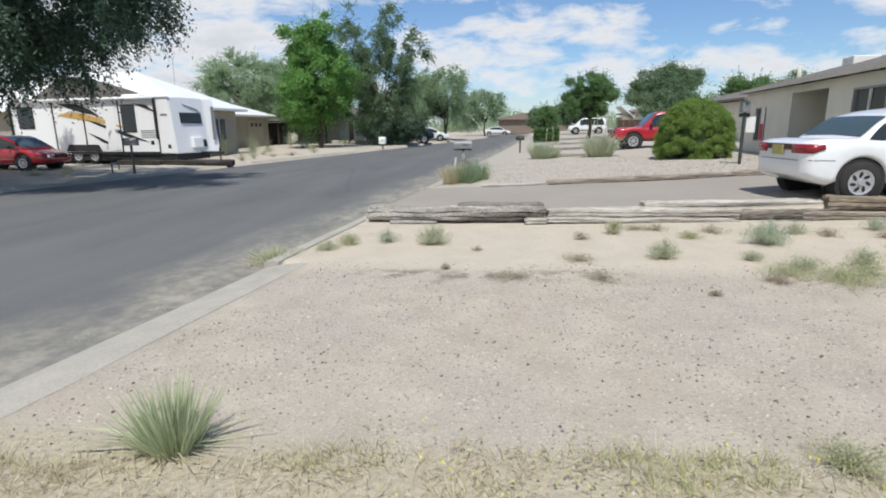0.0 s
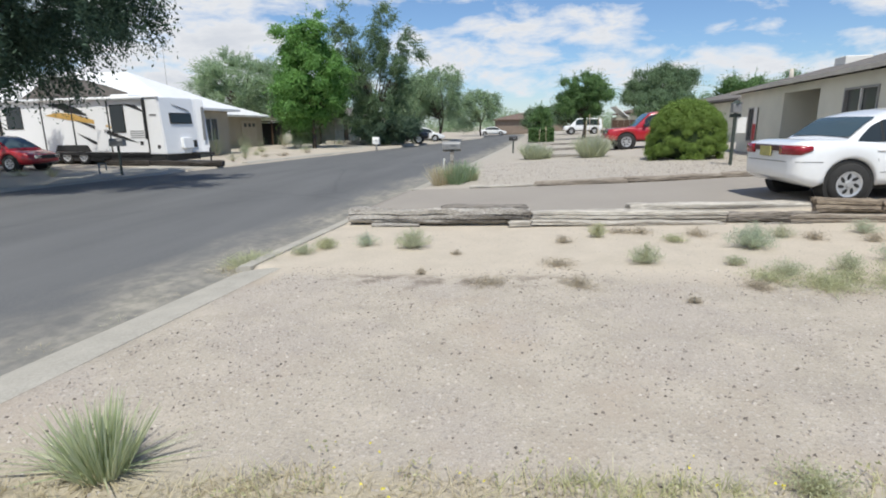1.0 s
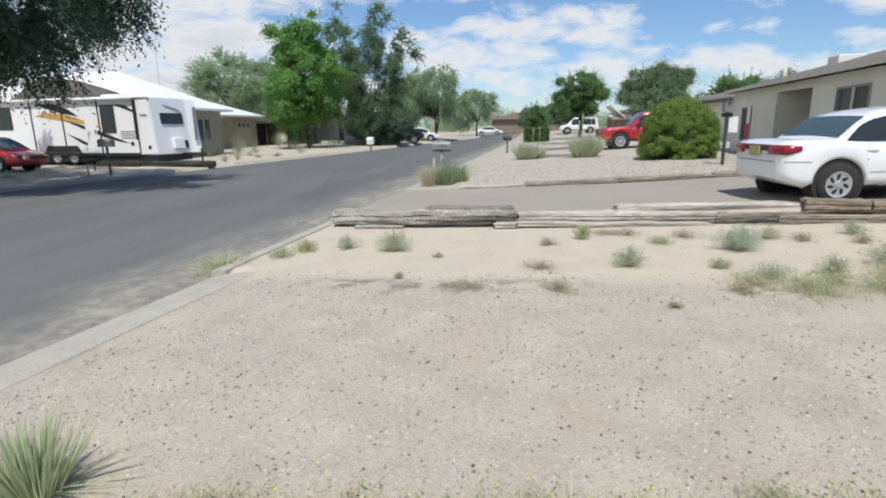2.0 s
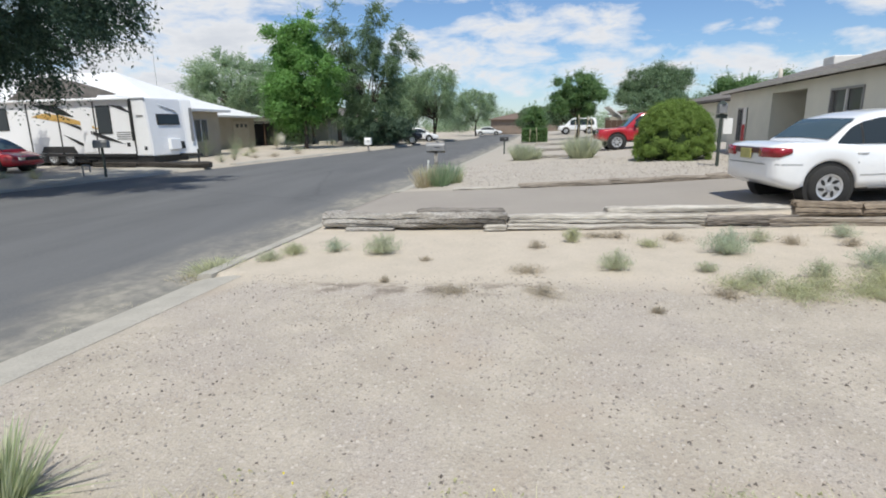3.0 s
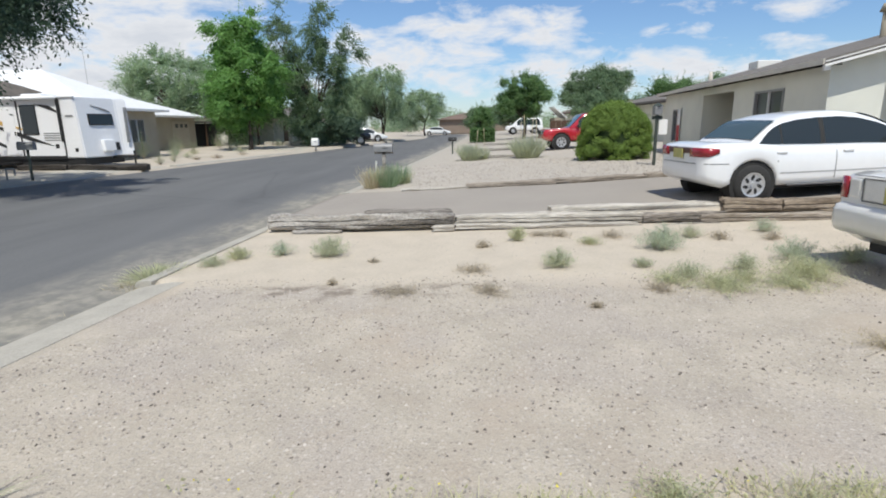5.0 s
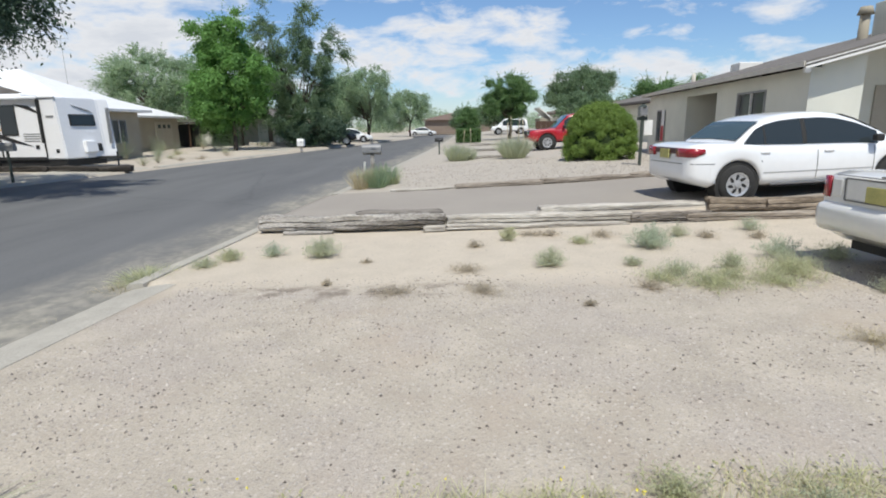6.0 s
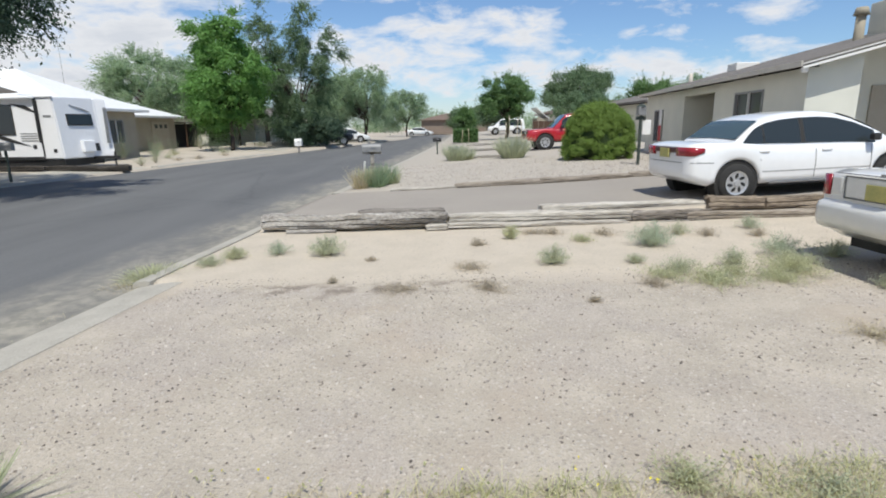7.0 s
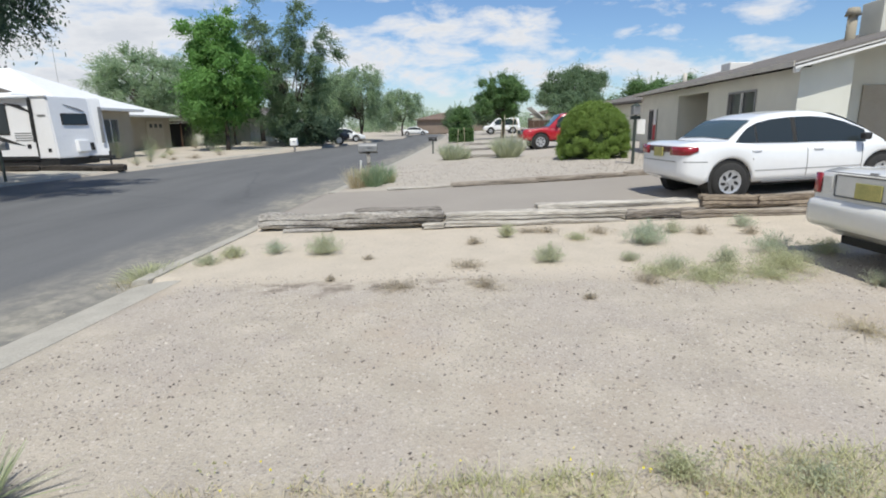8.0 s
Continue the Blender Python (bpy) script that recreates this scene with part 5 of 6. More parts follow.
def spray_leaves(starts, out, count, length, leaf, rnd, per=15, droop=0.9, aspect=2.4):
    """Drooping twigs that set out from the starts; narrow leaves stand in two rows along each."""
    i = rnd.integers(0, len(starts), count)
    d = out[i] + rnd.normal(0, 0.55, (count, 3))
    d /= np.linalg.norm(d, axis=1)[:, None]
    L = length * rnd.uniform(0.5, 1.4, count)
    p0 = starts[i] + rnd.normal(0, 0.16, (count, 3))
    f = (np.arange(per) + 0.5) / per
    p = p0[:, None] + d[:, None] * (L[:, None] * f)[..., None]
    p[:, :, 2] -= droop * 0.5 * L[:, None] * f ** 2
    t = d[:, None] - np.array([0, 0, 1.0]) * (droop * f)[None, :, None]
    t = t + rnd.normal(0, 0.15, t.shape)
    t /= np.linalg.norm(t, axis=2)[..., None]
    side = np.cross(t, np.array([0, 0, 1.0]) + rnd.normal(0, 0.4, t.shape))
    side /= np.linalg.norm(side, axis=2)[..., None] + 1e-9
    side *= np.where(np.arange(per) % 2, 1, -1)[None, :, None]
    a = side * 0.8 + t * 0.7 + rnd.normal(0, 0.3, t.shape)
    a /= np.linalg.norm(a, axis=2)[..., None]
    e = np.cross(a, rnd.normal(0, 1, t.shape) + np.array([0, 0, 1.2]))
    e /= np.linalg.norm(e, axis=2)[..., None] + 1e-9
    s = leaf * rnd.uniform(0.6, 1.3, t.shape[:2])[..., None]
    c = p + a * s * 0.5
    e = e * s / aspect
    return np.stack([c - a * s * 0.5, c + e * 0.5, c + a * s * 0.5, c - e * 0.5], axis=2).reshape(-1, 3)


def tree(x, y, z, trunk_h, trunk_r, blobs, n, leaf, size, label, seed, clumps=260, spread=0.35, stems=1, droop=0.0, lean=(0, 0), habit="lumps"):
    """blobs: (x, y, z, rx, ry, rz) of the crown's masses, off the foot. habit: rounded lumps of leaves, or drooping sprays."""
    rnd = np.random.default_rng(seed)
    t = thing("tree", pose(x, y, z), label, "tree")
    cs, outs, weights = [], [], [b[3] * b[4] * b[5] for b in blobs]
    for b, w in zip(blobs, weights):
        k = max(8, int(clumps * w / sum(weights)))
        d = rnd.normal(0, 1, (k, 3))
        d /= np.linalg.norm(d, axis=1)[:, None]
        rad = rnd.uniform(0.3, 1.0, k) ** 0.5 * (1 + 0.18 * np.sin(d[:, 0] * 5 + seed) * np.cos(d[:, 2] * 6 + d[:, 1] * 4))
        cs.append(np.array(b[:3]) + d * rad[:, None] * np.array(b[3:]))
        outs.append(d)
    cs, outs = np.concatenate(cs), np.concatenate(outs)
    if habit == "sprays":
        v = spray_leaves(cs, outs, n // 15, spread * 2.4, size, rnd, 15, 0.5 + droop)
    else:
        radii = spread * rnd.uniform(1.1, 2.5, len(cs))
        v = np.concatenate([lump_leaves(cs, radii, int(n * 0.8), size * 1.25, rnd), spray_leaves(cs, outs, n // 60, spread * 3.2, size * 1.1, rnd, 12, 0.3 + droop)])
    v[:, 2] = np.maximum(v[:, 2], 0.05)
    bm = bmesh.new()
    py = random.Random(seed)
    for s in range(stems):
        foot = Vector((py.uniform(-0.25, 0.25) * (stems > 1), py.uniform(-0.25, 0.25) * (stems > 1), -0.1))
        head = Vector((lean[0] + py.uniform(-0.6, 0.6) * (stems > 1), lean[1] + py.uniform(-0.5, 0.5) * (stems > 1), trunk_h))
        mid = (foot + head) / 2 + Vector((py.uniform(-0.12, 0.12), py.uniform(-0.12, 0.12), 0))
        add_cyl(bm, foot, mid, trunk_r * 1.15, trunk_r * 0.9, 10)
        add_cyl(bm, mid, head, trunk_r * 0.9, trunk_r * 0.72, 10)
        picks = [Vector(cs[py.randrange(len(cs))]) for _ in range(16 // stems + 4)]
        for q in picks:
            k = head.lerp(q, 0.5) + Vector((py.uniform(-0.3, 0.3), py.uniform(-0.3, 0.3), 0.25))
            add_cyl(bm, head.lerp(mid, py.uniform(0, 0.3)), k, trunk_r * 0.42, trunk_r * 0.24, 7)
            add_cyl(bm, k, q, trunk_r * 0.24, trunk_r * 0.06, 6)
            for _ in range(2):
                g = Vector(cs[py.randrange(len(cs))])
                if (g - k).length < 2.6:
                    add_cyl(bm, k, g, trunk_r * 0.16, trunk_r * 0.04, 5)
    part("trunk", bm, M["bark"], t, "rough brown trunk and limbs", True)
    quads("crown", v, leaf, t, "leafy green crown")
    return t


# the last three crown masses are unseen, added to shade road and red car
tree(-16.9, 12.7, 0.1, 2.6, 0.3, [(2.0, 0.5, 5.3, 4.8, 4.2, 2.3), (5.0, 0.2, 5.5, 2.4, 2.4, 1.7), (3.3, -0.2, 3.8, 2.2, 2.2, 1.0), (-2.5, 0, 5.5, 3.5, 3.5, 2.5), (-3.5, 4.2, 5.8, 4.0, 3.2, 2.2), (6.4, -1.7, 8.3, 3.0, 2.3, 1.4), (2.6, -1.4, 8.2, 4.0, 2.6, 1.5)], 240000, M["leaf_dark"], 0.13, "large dark shade tree overhanging the street", 3, 470, 0.3, droop=0.7, habit="sprays")
tree(-14.9, 40, 0.1, 2.2, 0.15, [(0, 0, 5.3, 2.8, 2.6, 2.6), (-0.5, 0, 7.4, 1.9, 1.8, 1.7), (0.6, 0, 8.6, 1.2, 1.2, 1.5), (0, 0, 3.6, 2.5, 2.4, 1.5), (-1.2, -0.6, 2.5, 1.3, 1.2, 0.8)], 85000, M["leaf_bright"], 0.15, "bright green ash tree in a front yard", 5, 120, 0.33)
tree(-11.4, 46, 0.1, 3.0, 0.16, [(-1.9, 0, 9.0, 1.5, 1.5, 2.6), (1.3, 0, 9.2, 1.7, 1.6, 2.6), (2.6, 0, 7.4, 1.4, 1.4, 1.6), (0, 0, 5.2, 2.9, 2.4, 1.8), (0.3, 0, 2.4, 2.4, 2.0, 1.6), (-2.2, 0, 6.2, 1.5, 1.5, 1.5)], 80000, M["leaf_elm"], 0.15, "tall airy elm tree with several stems", 7, 170, 0.36, 3, droop=0.3, habit="sprays")
tree(-27.5, 55, 0.0, 3.0, 0.25, [(0, 0, 5.8, 5.6, 4.5, 3.2), (-3, 0, 4.4, 3.5, 3.5, 2.4), (4, 0, 4.5, 3.5, 3.5, 2.5)], 120000, M["leaf_pale"], 0.19, "broad pale green tree behind the roofs", 9, 300, 0.55, droop=0.2, habit="sprays")
tree(-7.8, 60, 0.05, 2.6, 0.13, [(0, 0, 5.6, 2.8, 2.6, 2.4), (-3.2, 0, 4.2, 2.4, 2.4, 2.2), (2.0, 0, 4.2, 1.4, 1.6, 1.6)], 65000, M["leaf_pale"], 0.16, "grey-green tree beside the street", 11, 150, 0.42, 2, droop=0.8, habit="sprays")
tree(-12.0, 66, 0.05, 2.4, 0.15, [(0, 0, 4.6, 3.4, 2.8, 2.4)], 35000, M["leaf_elm"], 0.16, "leafy tree shading parked cars", 12, 80, 0.45)
tree(-4.6, 85, 0.0, 2.2, 0.14, [(0, 0, 4.9, 2.6, 2.6, 2.1), (-2.4, 0, 4.0, 2.4, 2.0, 1.9)], 35000, M["leaf_pale"], 0.2, "rounded tree far along the street", 13, 110, 0.45, droop=0.6, habit="sprays")
tree(6.7, 50, 0.5, 1.9, 0.15, [(-0.1, 0, 4.3, 1.7, 1.6, 1.2), (0.9, 0, 3.6, 1.4, 1.4, 1.0), (-1.4, 0, 3.2, 1.3, 1.3, 0.9), (0, 0, 2.6, 1.9, 1.6, 0.7)], 45000, M["leaf_mid"], 0.12, "small rounded tree in a gravel yard", 15, 75, 0.27)
tree(15.6, 60, 0.4, 3.0, 0.2, [(0, 0, 5.2, 3.2, 3.0, 1.6), (-1.8, 0, 4.1, 1.9, 2.0, 1.2), (2.3, 0, 5.2, 1.5, 1.7, 1.3), (1.2, 0, 4.0, 1.6, 1.6, 0.8)], 60000, M["leaf_elm"], 0.13, "umbrella-crowned elm behind the houses", 17, 115, 0.34)
tree(21, 52, 0.4, 2.4, 0.2, [(0, 0, 3.4, 3.2, 2.6, 1.5), (3, 0, 3.7, 2.4, 2, 1.3)], 36000, M["leaf_mid"], 0.15, "dark green tree behind the beige house", 19, 100, 0.35)
tree(2.9, 50, 0.3, 0.9, 0.12, [(0, 0, 2.0, 0.85, 0.8, 1.1)], 14000, M["leaf_mid"], 0.1, "clipped upright yard shrub", 21, 40, 0.16)
tree(3.3, 62, 0.3, 1.0, 0.1, [(0, 0, 1.9, 1.6, 1.5, 1.2)], 18000, M["leaf_elm"], 0.13, "low leafy tree beside the street", 23, 50, 0.25)
tree(8.6, 76, 0.4, 1.4, 0.14, [(0, 0, 3.2, 2.6, 2.4, 1.7), (-3.5, 0, 2.4, 2.4, 2.0, 1.4)], 24000, M["leaf_elm"], 0.18, "leafy tree in a far yard", 25, 70, 0.38)
tree(-20.6, 50.5, 0.1, 1.0, 0.12, [(0, 0, 2.1, 1.6, 1.5, 1.3)], 18000, M["leaf_mid"], 0.13, "low dense tree before a pale house", 27, 50, 0.3)
# added dark foliage stands in for the shade at the elm's foot
tree(-11.0, 45.2, 0.1, 0.8, 0.1, [(0, 0, 1.5, 1.9, 1.4, 1.2), (2.2, 0.5, 1.4, 1.2, 1.2, 1.0)], 26000, M["leaf_dark"], 0.13, "dark shrub standing in for shade under the elm", 31, 60, 0.3)
tree(-18.0, 50.0, 0.1, 1.8, 0.12, [(0, 0, 3.6, 2.2, 1.8, 1.7), (3.0, 0, 4.4, 2.0, 1.8, 2.0)], 36000, M["leaf_mid"], 0.14, "shady tree before the pale house", 33, 90, 0.36)
tree(13.0, 47, 0.4, 1.2, 0.12, [(0, 0, 2.4, 2.4, 1.8, 1.3)], 20000, M["leaf_elm"], 0.14, "low tree behind the red truck", 29, 60, 0.3)


def globe_bush(x, y, z, rx, ry, h, label, seed):
    """A clipped juniper: a dark inner mass inside a deep coat of needles."""
    rnd = np.random.default_rng(seed)
    t = thing("bush", pose(x, y, z), label, "bush")
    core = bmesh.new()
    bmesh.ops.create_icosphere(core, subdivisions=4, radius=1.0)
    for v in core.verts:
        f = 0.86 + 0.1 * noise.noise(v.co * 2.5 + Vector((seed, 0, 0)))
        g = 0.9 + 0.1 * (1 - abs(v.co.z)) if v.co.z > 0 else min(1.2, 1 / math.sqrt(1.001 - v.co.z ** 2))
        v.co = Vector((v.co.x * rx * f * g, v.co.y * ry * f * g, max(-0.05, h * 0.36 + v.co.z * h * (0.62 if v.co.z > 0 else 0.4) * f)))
    part("core", core, M["bush_core"], t, "solid dark green core for the inner shade", True)
    k = 330
    d = rnd.normal(0, 1, (k, 3))
    d[:, 2] = np.where(d[:, 2] < -0.5, -d[:, 2], d[:, 2])
    d /= np.linalg.norm(d, axis=1)[:, None]
    c = d * np.array([rx, ry, 1.0]) * 0.86
    low = d[:, 2] < 0
    c[low, :2] *= np.clip(1 / np.sqrt(1.001 - d[low, 2] ** 2), 1.0, 1.15)[:, None]
    c[:, 2] = h * 0.36 + c[:, 2] * np.where(d[:, 2] > 0, h * 0.64, h * 0.4)
    a = rnd.uniform(0, 2 * np.pi, 40)
    c = np.concatenate([c, np.stack([np.cos(a) * rx * 0.92, np.sin(a) * ry * 0.92, rnd.uniform(0.12, 0.5, 40)], axis=1)])
    k = len(c)
    v = lump_leaves(c, rnd.uniform(0.13, 0.22, k), 160000, 0.055, rnd, 2.6, 0.9, 0.06)
    v[:, 2] = np.maximum(v[:, 2], 0.02)
    quads("foliage", v, M["leaf_juniper"], t, "dense green needles")
    return t


# leaf green darkened: the shade inside the foliage is put into the core's colour
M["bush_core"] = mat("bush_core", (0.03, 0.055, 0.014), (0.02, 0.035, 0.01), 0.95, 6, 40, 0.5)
globe_bush(6.16, 18.6, 0.4, 1.26, 1.24, 2.1, "large clipped green juniper globe bush on gravel", 2)


# ---- small plants ----
def ground_z(x, y):
    return land(x, y)


def blades(px, py, pz, length, width, dirs, rnd, curl=0.5):
    """Tapered bent blades, three quads each, as one array of corners."""
    n = len(px)
    p = np.stack([px, py, pz], axis=1)
    d = dirs / np.linalg.norm(dirs, axis=1)[:, None]
    side = np.cross(d, np.array([0, 0, 1.0]) + rnd.normal(0, 0.3, (n, 3)))
    side /= np.linalg.norm(side, axis=1)[:, None] + 1e-9
    out = d * np.array([1, 1, 0])
    L, w = length[:, None], width[:, None]
    pts = []
    for f in (0.0, 0.45, 0.8, 1.0):
        c = p + d * L * f + out * L * curl * f * f * 0.5 - np.array([0, 0, 1.0]) * L * curl * f * f * 0.35
        h = w * (1 - f) ** 0.6 * 0.5 + 0.0004
        pts.append((c - side * h, c + side * h))
    q = [np.stack([a[0], a[1], b[1], b[0]], axis=1) for a, b in zip(pts, pts[1:])]
    return np.stack(q, axis=1).reshape(-1, 3)


def joined_blades(name, v, material, parent=None, label=""):
    """The three quads of a blade share their corners, so that each blade is one piece."""
    n = len(v) // 12
    v = v.reshape(n, 3, 4, 3)
    verts = np.stack([v[:, 0, 0], v[:, 0, 1], v[:, 0, 2], v[:, 0, 3], v[:, 1, 2], v[:, 1, 3], v[:, 2, 2], v[:, 2, 3]], axis=1).reshape(-1, 3)
    base = (np.arange(n) * 8)[:, None]
    f = np.concatenate([base + np.array([[0, 1, 2, 3]]), base + np.array([[3, 2, 4, 5]]), base + np.array([[5, 4, 6, 7]])], axis=1).reshape(-1)
    me = bpy.data.meshes.new(name)
    me.vertices.add(len(verts))
    me.vertices.foreach_set("co", verts.astype(np.float32).ravel())
    me.loops.add(len(f))
    me.loops.foreach_set("vertex_index", f.astype(np.int32))
    me.polygons.add(len(f) // 4)
    me.polygons.foreach_set("loop_start", np.arange(0, len(f), 4, dtype=np.int32))
    me.update(calc_edges=True)
    me.materials.append(material)
    ob = new(name, me)
    if parent is not None:
        ob.parent = parent
    if label:
        ob["label"] = label
    return ob


def tuft(name, x, y, r, h, n, material, label, category, seed, spread=0.9, width=0.012, flat=0.25, curl=0.6, group="", base=0.45):
    """A clump of blades that fan out of one foot."""
    rnd = np.random.default_rng(seed)
    a, q = rnd.uniform(0, 2 * np.pi, n), np.sqrt(rnd.uniform(0, 1, n))
    px, py = np.cos(a) * q * r * base, np.sin(a) * q * r * base
    lean = q * spread * rnd.uniform(0.5, 1.4, n)
    d = np.stack([np.cos(a) * lean, np.sin(a) * lean, np.ones(n)], axis=1) + rnd.normal(0, 0.16, (n, 3))
    v = blades(px, py, np.zeros(n) - 0.01, h * rnd.uniform(0.55, 1.1, n), width * rnd.uniform(0.6, 1.2, n), d, rnd, curl)
    v[:, 2] = np.maximum(v[:, 2], 0.002)
    ob = joined_blades(name, v, material)
    ob.location = (x, y, ground_z(x, y))
    return tagged(ob, label, category, group)


def weed(x, y, r, h, material, label, seed, n=700):
    """A low bushy weed: branching stems with many small leaves."""
    n, r, h = int(n * 4.2), r * 1.15, h * 0.88
    if material == WD:
        h, n = h * 0.75, n // 3
    rnd = np.random.default_rng(seed)
    t = thing("weed", pose(x, y, ground_z(x, y)), label, "weed", "weeds in the yard")
    k = 110
    a, q = rnd.uniform(0, 2 * np.pi, k), rnd.uniform(0.0, 1, k) ** 0.8
    tips = np.stack([np.cos(a) * q * r, np.sin(a) * q * r, h * (0.45 + 0.65 * rnd.uniform(0, 1, k)) * (1.15 - 0.6 * q * q)], axis=1)
    f = rnd.uniform(0.25, 1.0, (n, 1))
    c = tips[rnd.integers(0, k, n)] * f
    p = c + np.clip(rnd.normal(0, 1, (n, 3)), -1.8, 1.8) * (0.008 + r * 0.035)
    p[:, 2] = np.abs(p[:, 2]) + 0.004
    dry = material == WD
    d = rnd.normal(0, 1, (n, 3)) + np.array([0, 0, 0.7])
    d /= np.linalg.norm(d, axis=1)[:, None]
    e = np.cross(d, rnd.normal(0, 1, (n, 3)))
    e /= np.linalg.norm(e, axis=1)[:, None]
    s = rnd.uniform(0.012, 0.032, n)[:, None] * (2.2 if dry else 1.0)
    k2 = 0.05 if dry else 0.12
    v = np.stack([p - d * s * 0.5, p + e * s * k2, p + d * s * 0.5, p - e * s * k2], axis=1).reshape(-1, 3)
    quads("foliage", v, material, t)
    d2 = tips.copy()
    st = blades(np.zeros(k), np.zeros(k), np.zeros(k), np.linalg.norm(tips, axis=1), np.full(k, 0.004), d2, rnd, 0.1)
    joined_blades("stalk", st, M["weed_dry"], t, "thin dry stems")
    return t


W, WB, WD, GG = M["weed"], M["weed_blue"], M["weed_dry"], M["weed_olive"]
PALE, BLUE, DRY, YEL = "pale green weed growing in sand", "blue-green bushy weed growing in sand", "dry brown weed lying on sand", "yellow-green weed growing in sand"
for i, (x, y, r, h, m, lab, n) in enumerate((
        (-1.0, 6.55, 0.27, 0.3, W, PALE, 1500), (1.95, 5.72, 0.21, 0.24, W, PALE, 1000), (1.62, 7.25, 0.16, 0.22, GG, YEL, 700), (3.45, 6.5, 0.33, 0.32, WB, BLUE, 2200),
        (-1.69, 6.62, 0.22, 0.2, WB, PALE, 500), (1.1, 6.85, 0.16, 0.14, WD, DRY, 300), (-2.22, 6.4, 0.2, 0.16, GG, YEL, 700), (-2.42, 6.05, 0.2, 0.13, W, PALE, 500),
        (2.91, 5.6, 0.14, 0.12, W, PALE, 300), (3.23, 5.15, 0.28, 0.17, W, PALE, 600), (3.42, 4.72, 0.42, 0.12, GG, YEL, 1200), (3.92, 5.3, 0.2, 0.22, W, PALE, 700),
        (4.42, 5.0, 0.42, 0.2, GG, YEL, 1500), (4.75, 5.75, 0.3, 0.26, WB, BLUE, 1000), (5.1, 6.85, 0.18, 0.16, WD, DRY, 300), (4.45, 7.0, 0.2, 0.16, WD, DRY, 350),
        (4.09, 7.15, 0.22, 0.2, W, PALE, 400), (2.79, 4.7, 0.2, 0.1, WD, DRY, 350), (0.94, 5.6, 0.26, 0.08, WD, DRY, 350), (0.15, 4.82, 0.34, 0.05, WD, DRY, 400),
        (1.07, 4.75, 0.28, 0.08, WD, DRY, 400), (2.04, 4.24, 0.09, 0.07, WD, DRY, 120), (-0.66, 5.17, 0.08, 0.1, WD, DRY, 120), (2.29, 7.5, 0.3, 0.12, WD, DRY, 350),
        (3.03, 7.3, 0.3, 0.14, WD, DRY, 350), (3.9, 3.2, 0.38, 0.06, M["straw"], "flattened dry grass on gravel", 150), (3.75, 4.95, 0.3, 0.12, GG, YEL, 500),
        (1.72, 1.55, 0.2, 0.12, GG, "yellow-green weed at the edge of the gravel", 450), (2.32, 1.45, 0.24, 0.1, W, "grey-green weed at the edge of the gravel", 260),
        (4.9, 4.3, 0.22, 0.14, W, PALE, 400), (5.3, 7.4, 0.25, 0.2, WB, BLUE, 500), (3.0, 5.0, 0.3, 0.1, GG, YEL, 600), (4.1, 4.75, 0.34, 0.1, GG, YEL, 800), (4.6, 5.35, 0.3, 0.16, W, PALE, 700),
        (5.3, 5.6, 0.3, 0.18, GG, YEL, 800), (2.6, 6.9, 0.22, 0.1, GG, YEL, 350), (3.7, 7.2, 0.24, 0.12, WD, DRY, 350), (2.0, 7.6, 0.3, 0.08, WD, DRY, 350), (-0.35, 6.2, 0.1, 0.06, WD, DRY, 120))):
    weed(x, y, r, h, m, lab, 100 + i, n)

# kerbside weeds in the gutter
tuft("grass_tuft", -3.0, 5.75, 0.34, 0.26, 800, GG, "dry green grass tuft in the gutter beside the kerb", "grass", 40, 1.1, 0.008, base=0.8)
tuft("grass_tuft", -3.12, 5.35, 0.24, 0.14, 260, M["straw"], "dry grass tuft in the gutter beside the kerb", "grass", 41, 1.1, 0.007, base=0.8)
tuft("grass_tuft", -3.2, 4.3, 0.2, 0.08, 160, M["straw"], "dry grass tuft in the gutter beside the kerb", "grass", 42, 1.2, 0.007, base=0.9)
for i, (x, y) in enumerate(((-2.88, 6.3), (-2.8, 6.8), (-3.25, 3.6), (-3.4, 2.9))):
    tuft("grass_tuft", x, y, 0.16, 0.09, 120, M["straw"] if i % 2 else GG, "small dry grass tuft in the gutter", "grass", 43 + i, 1.2, 0.006, base=0.9)

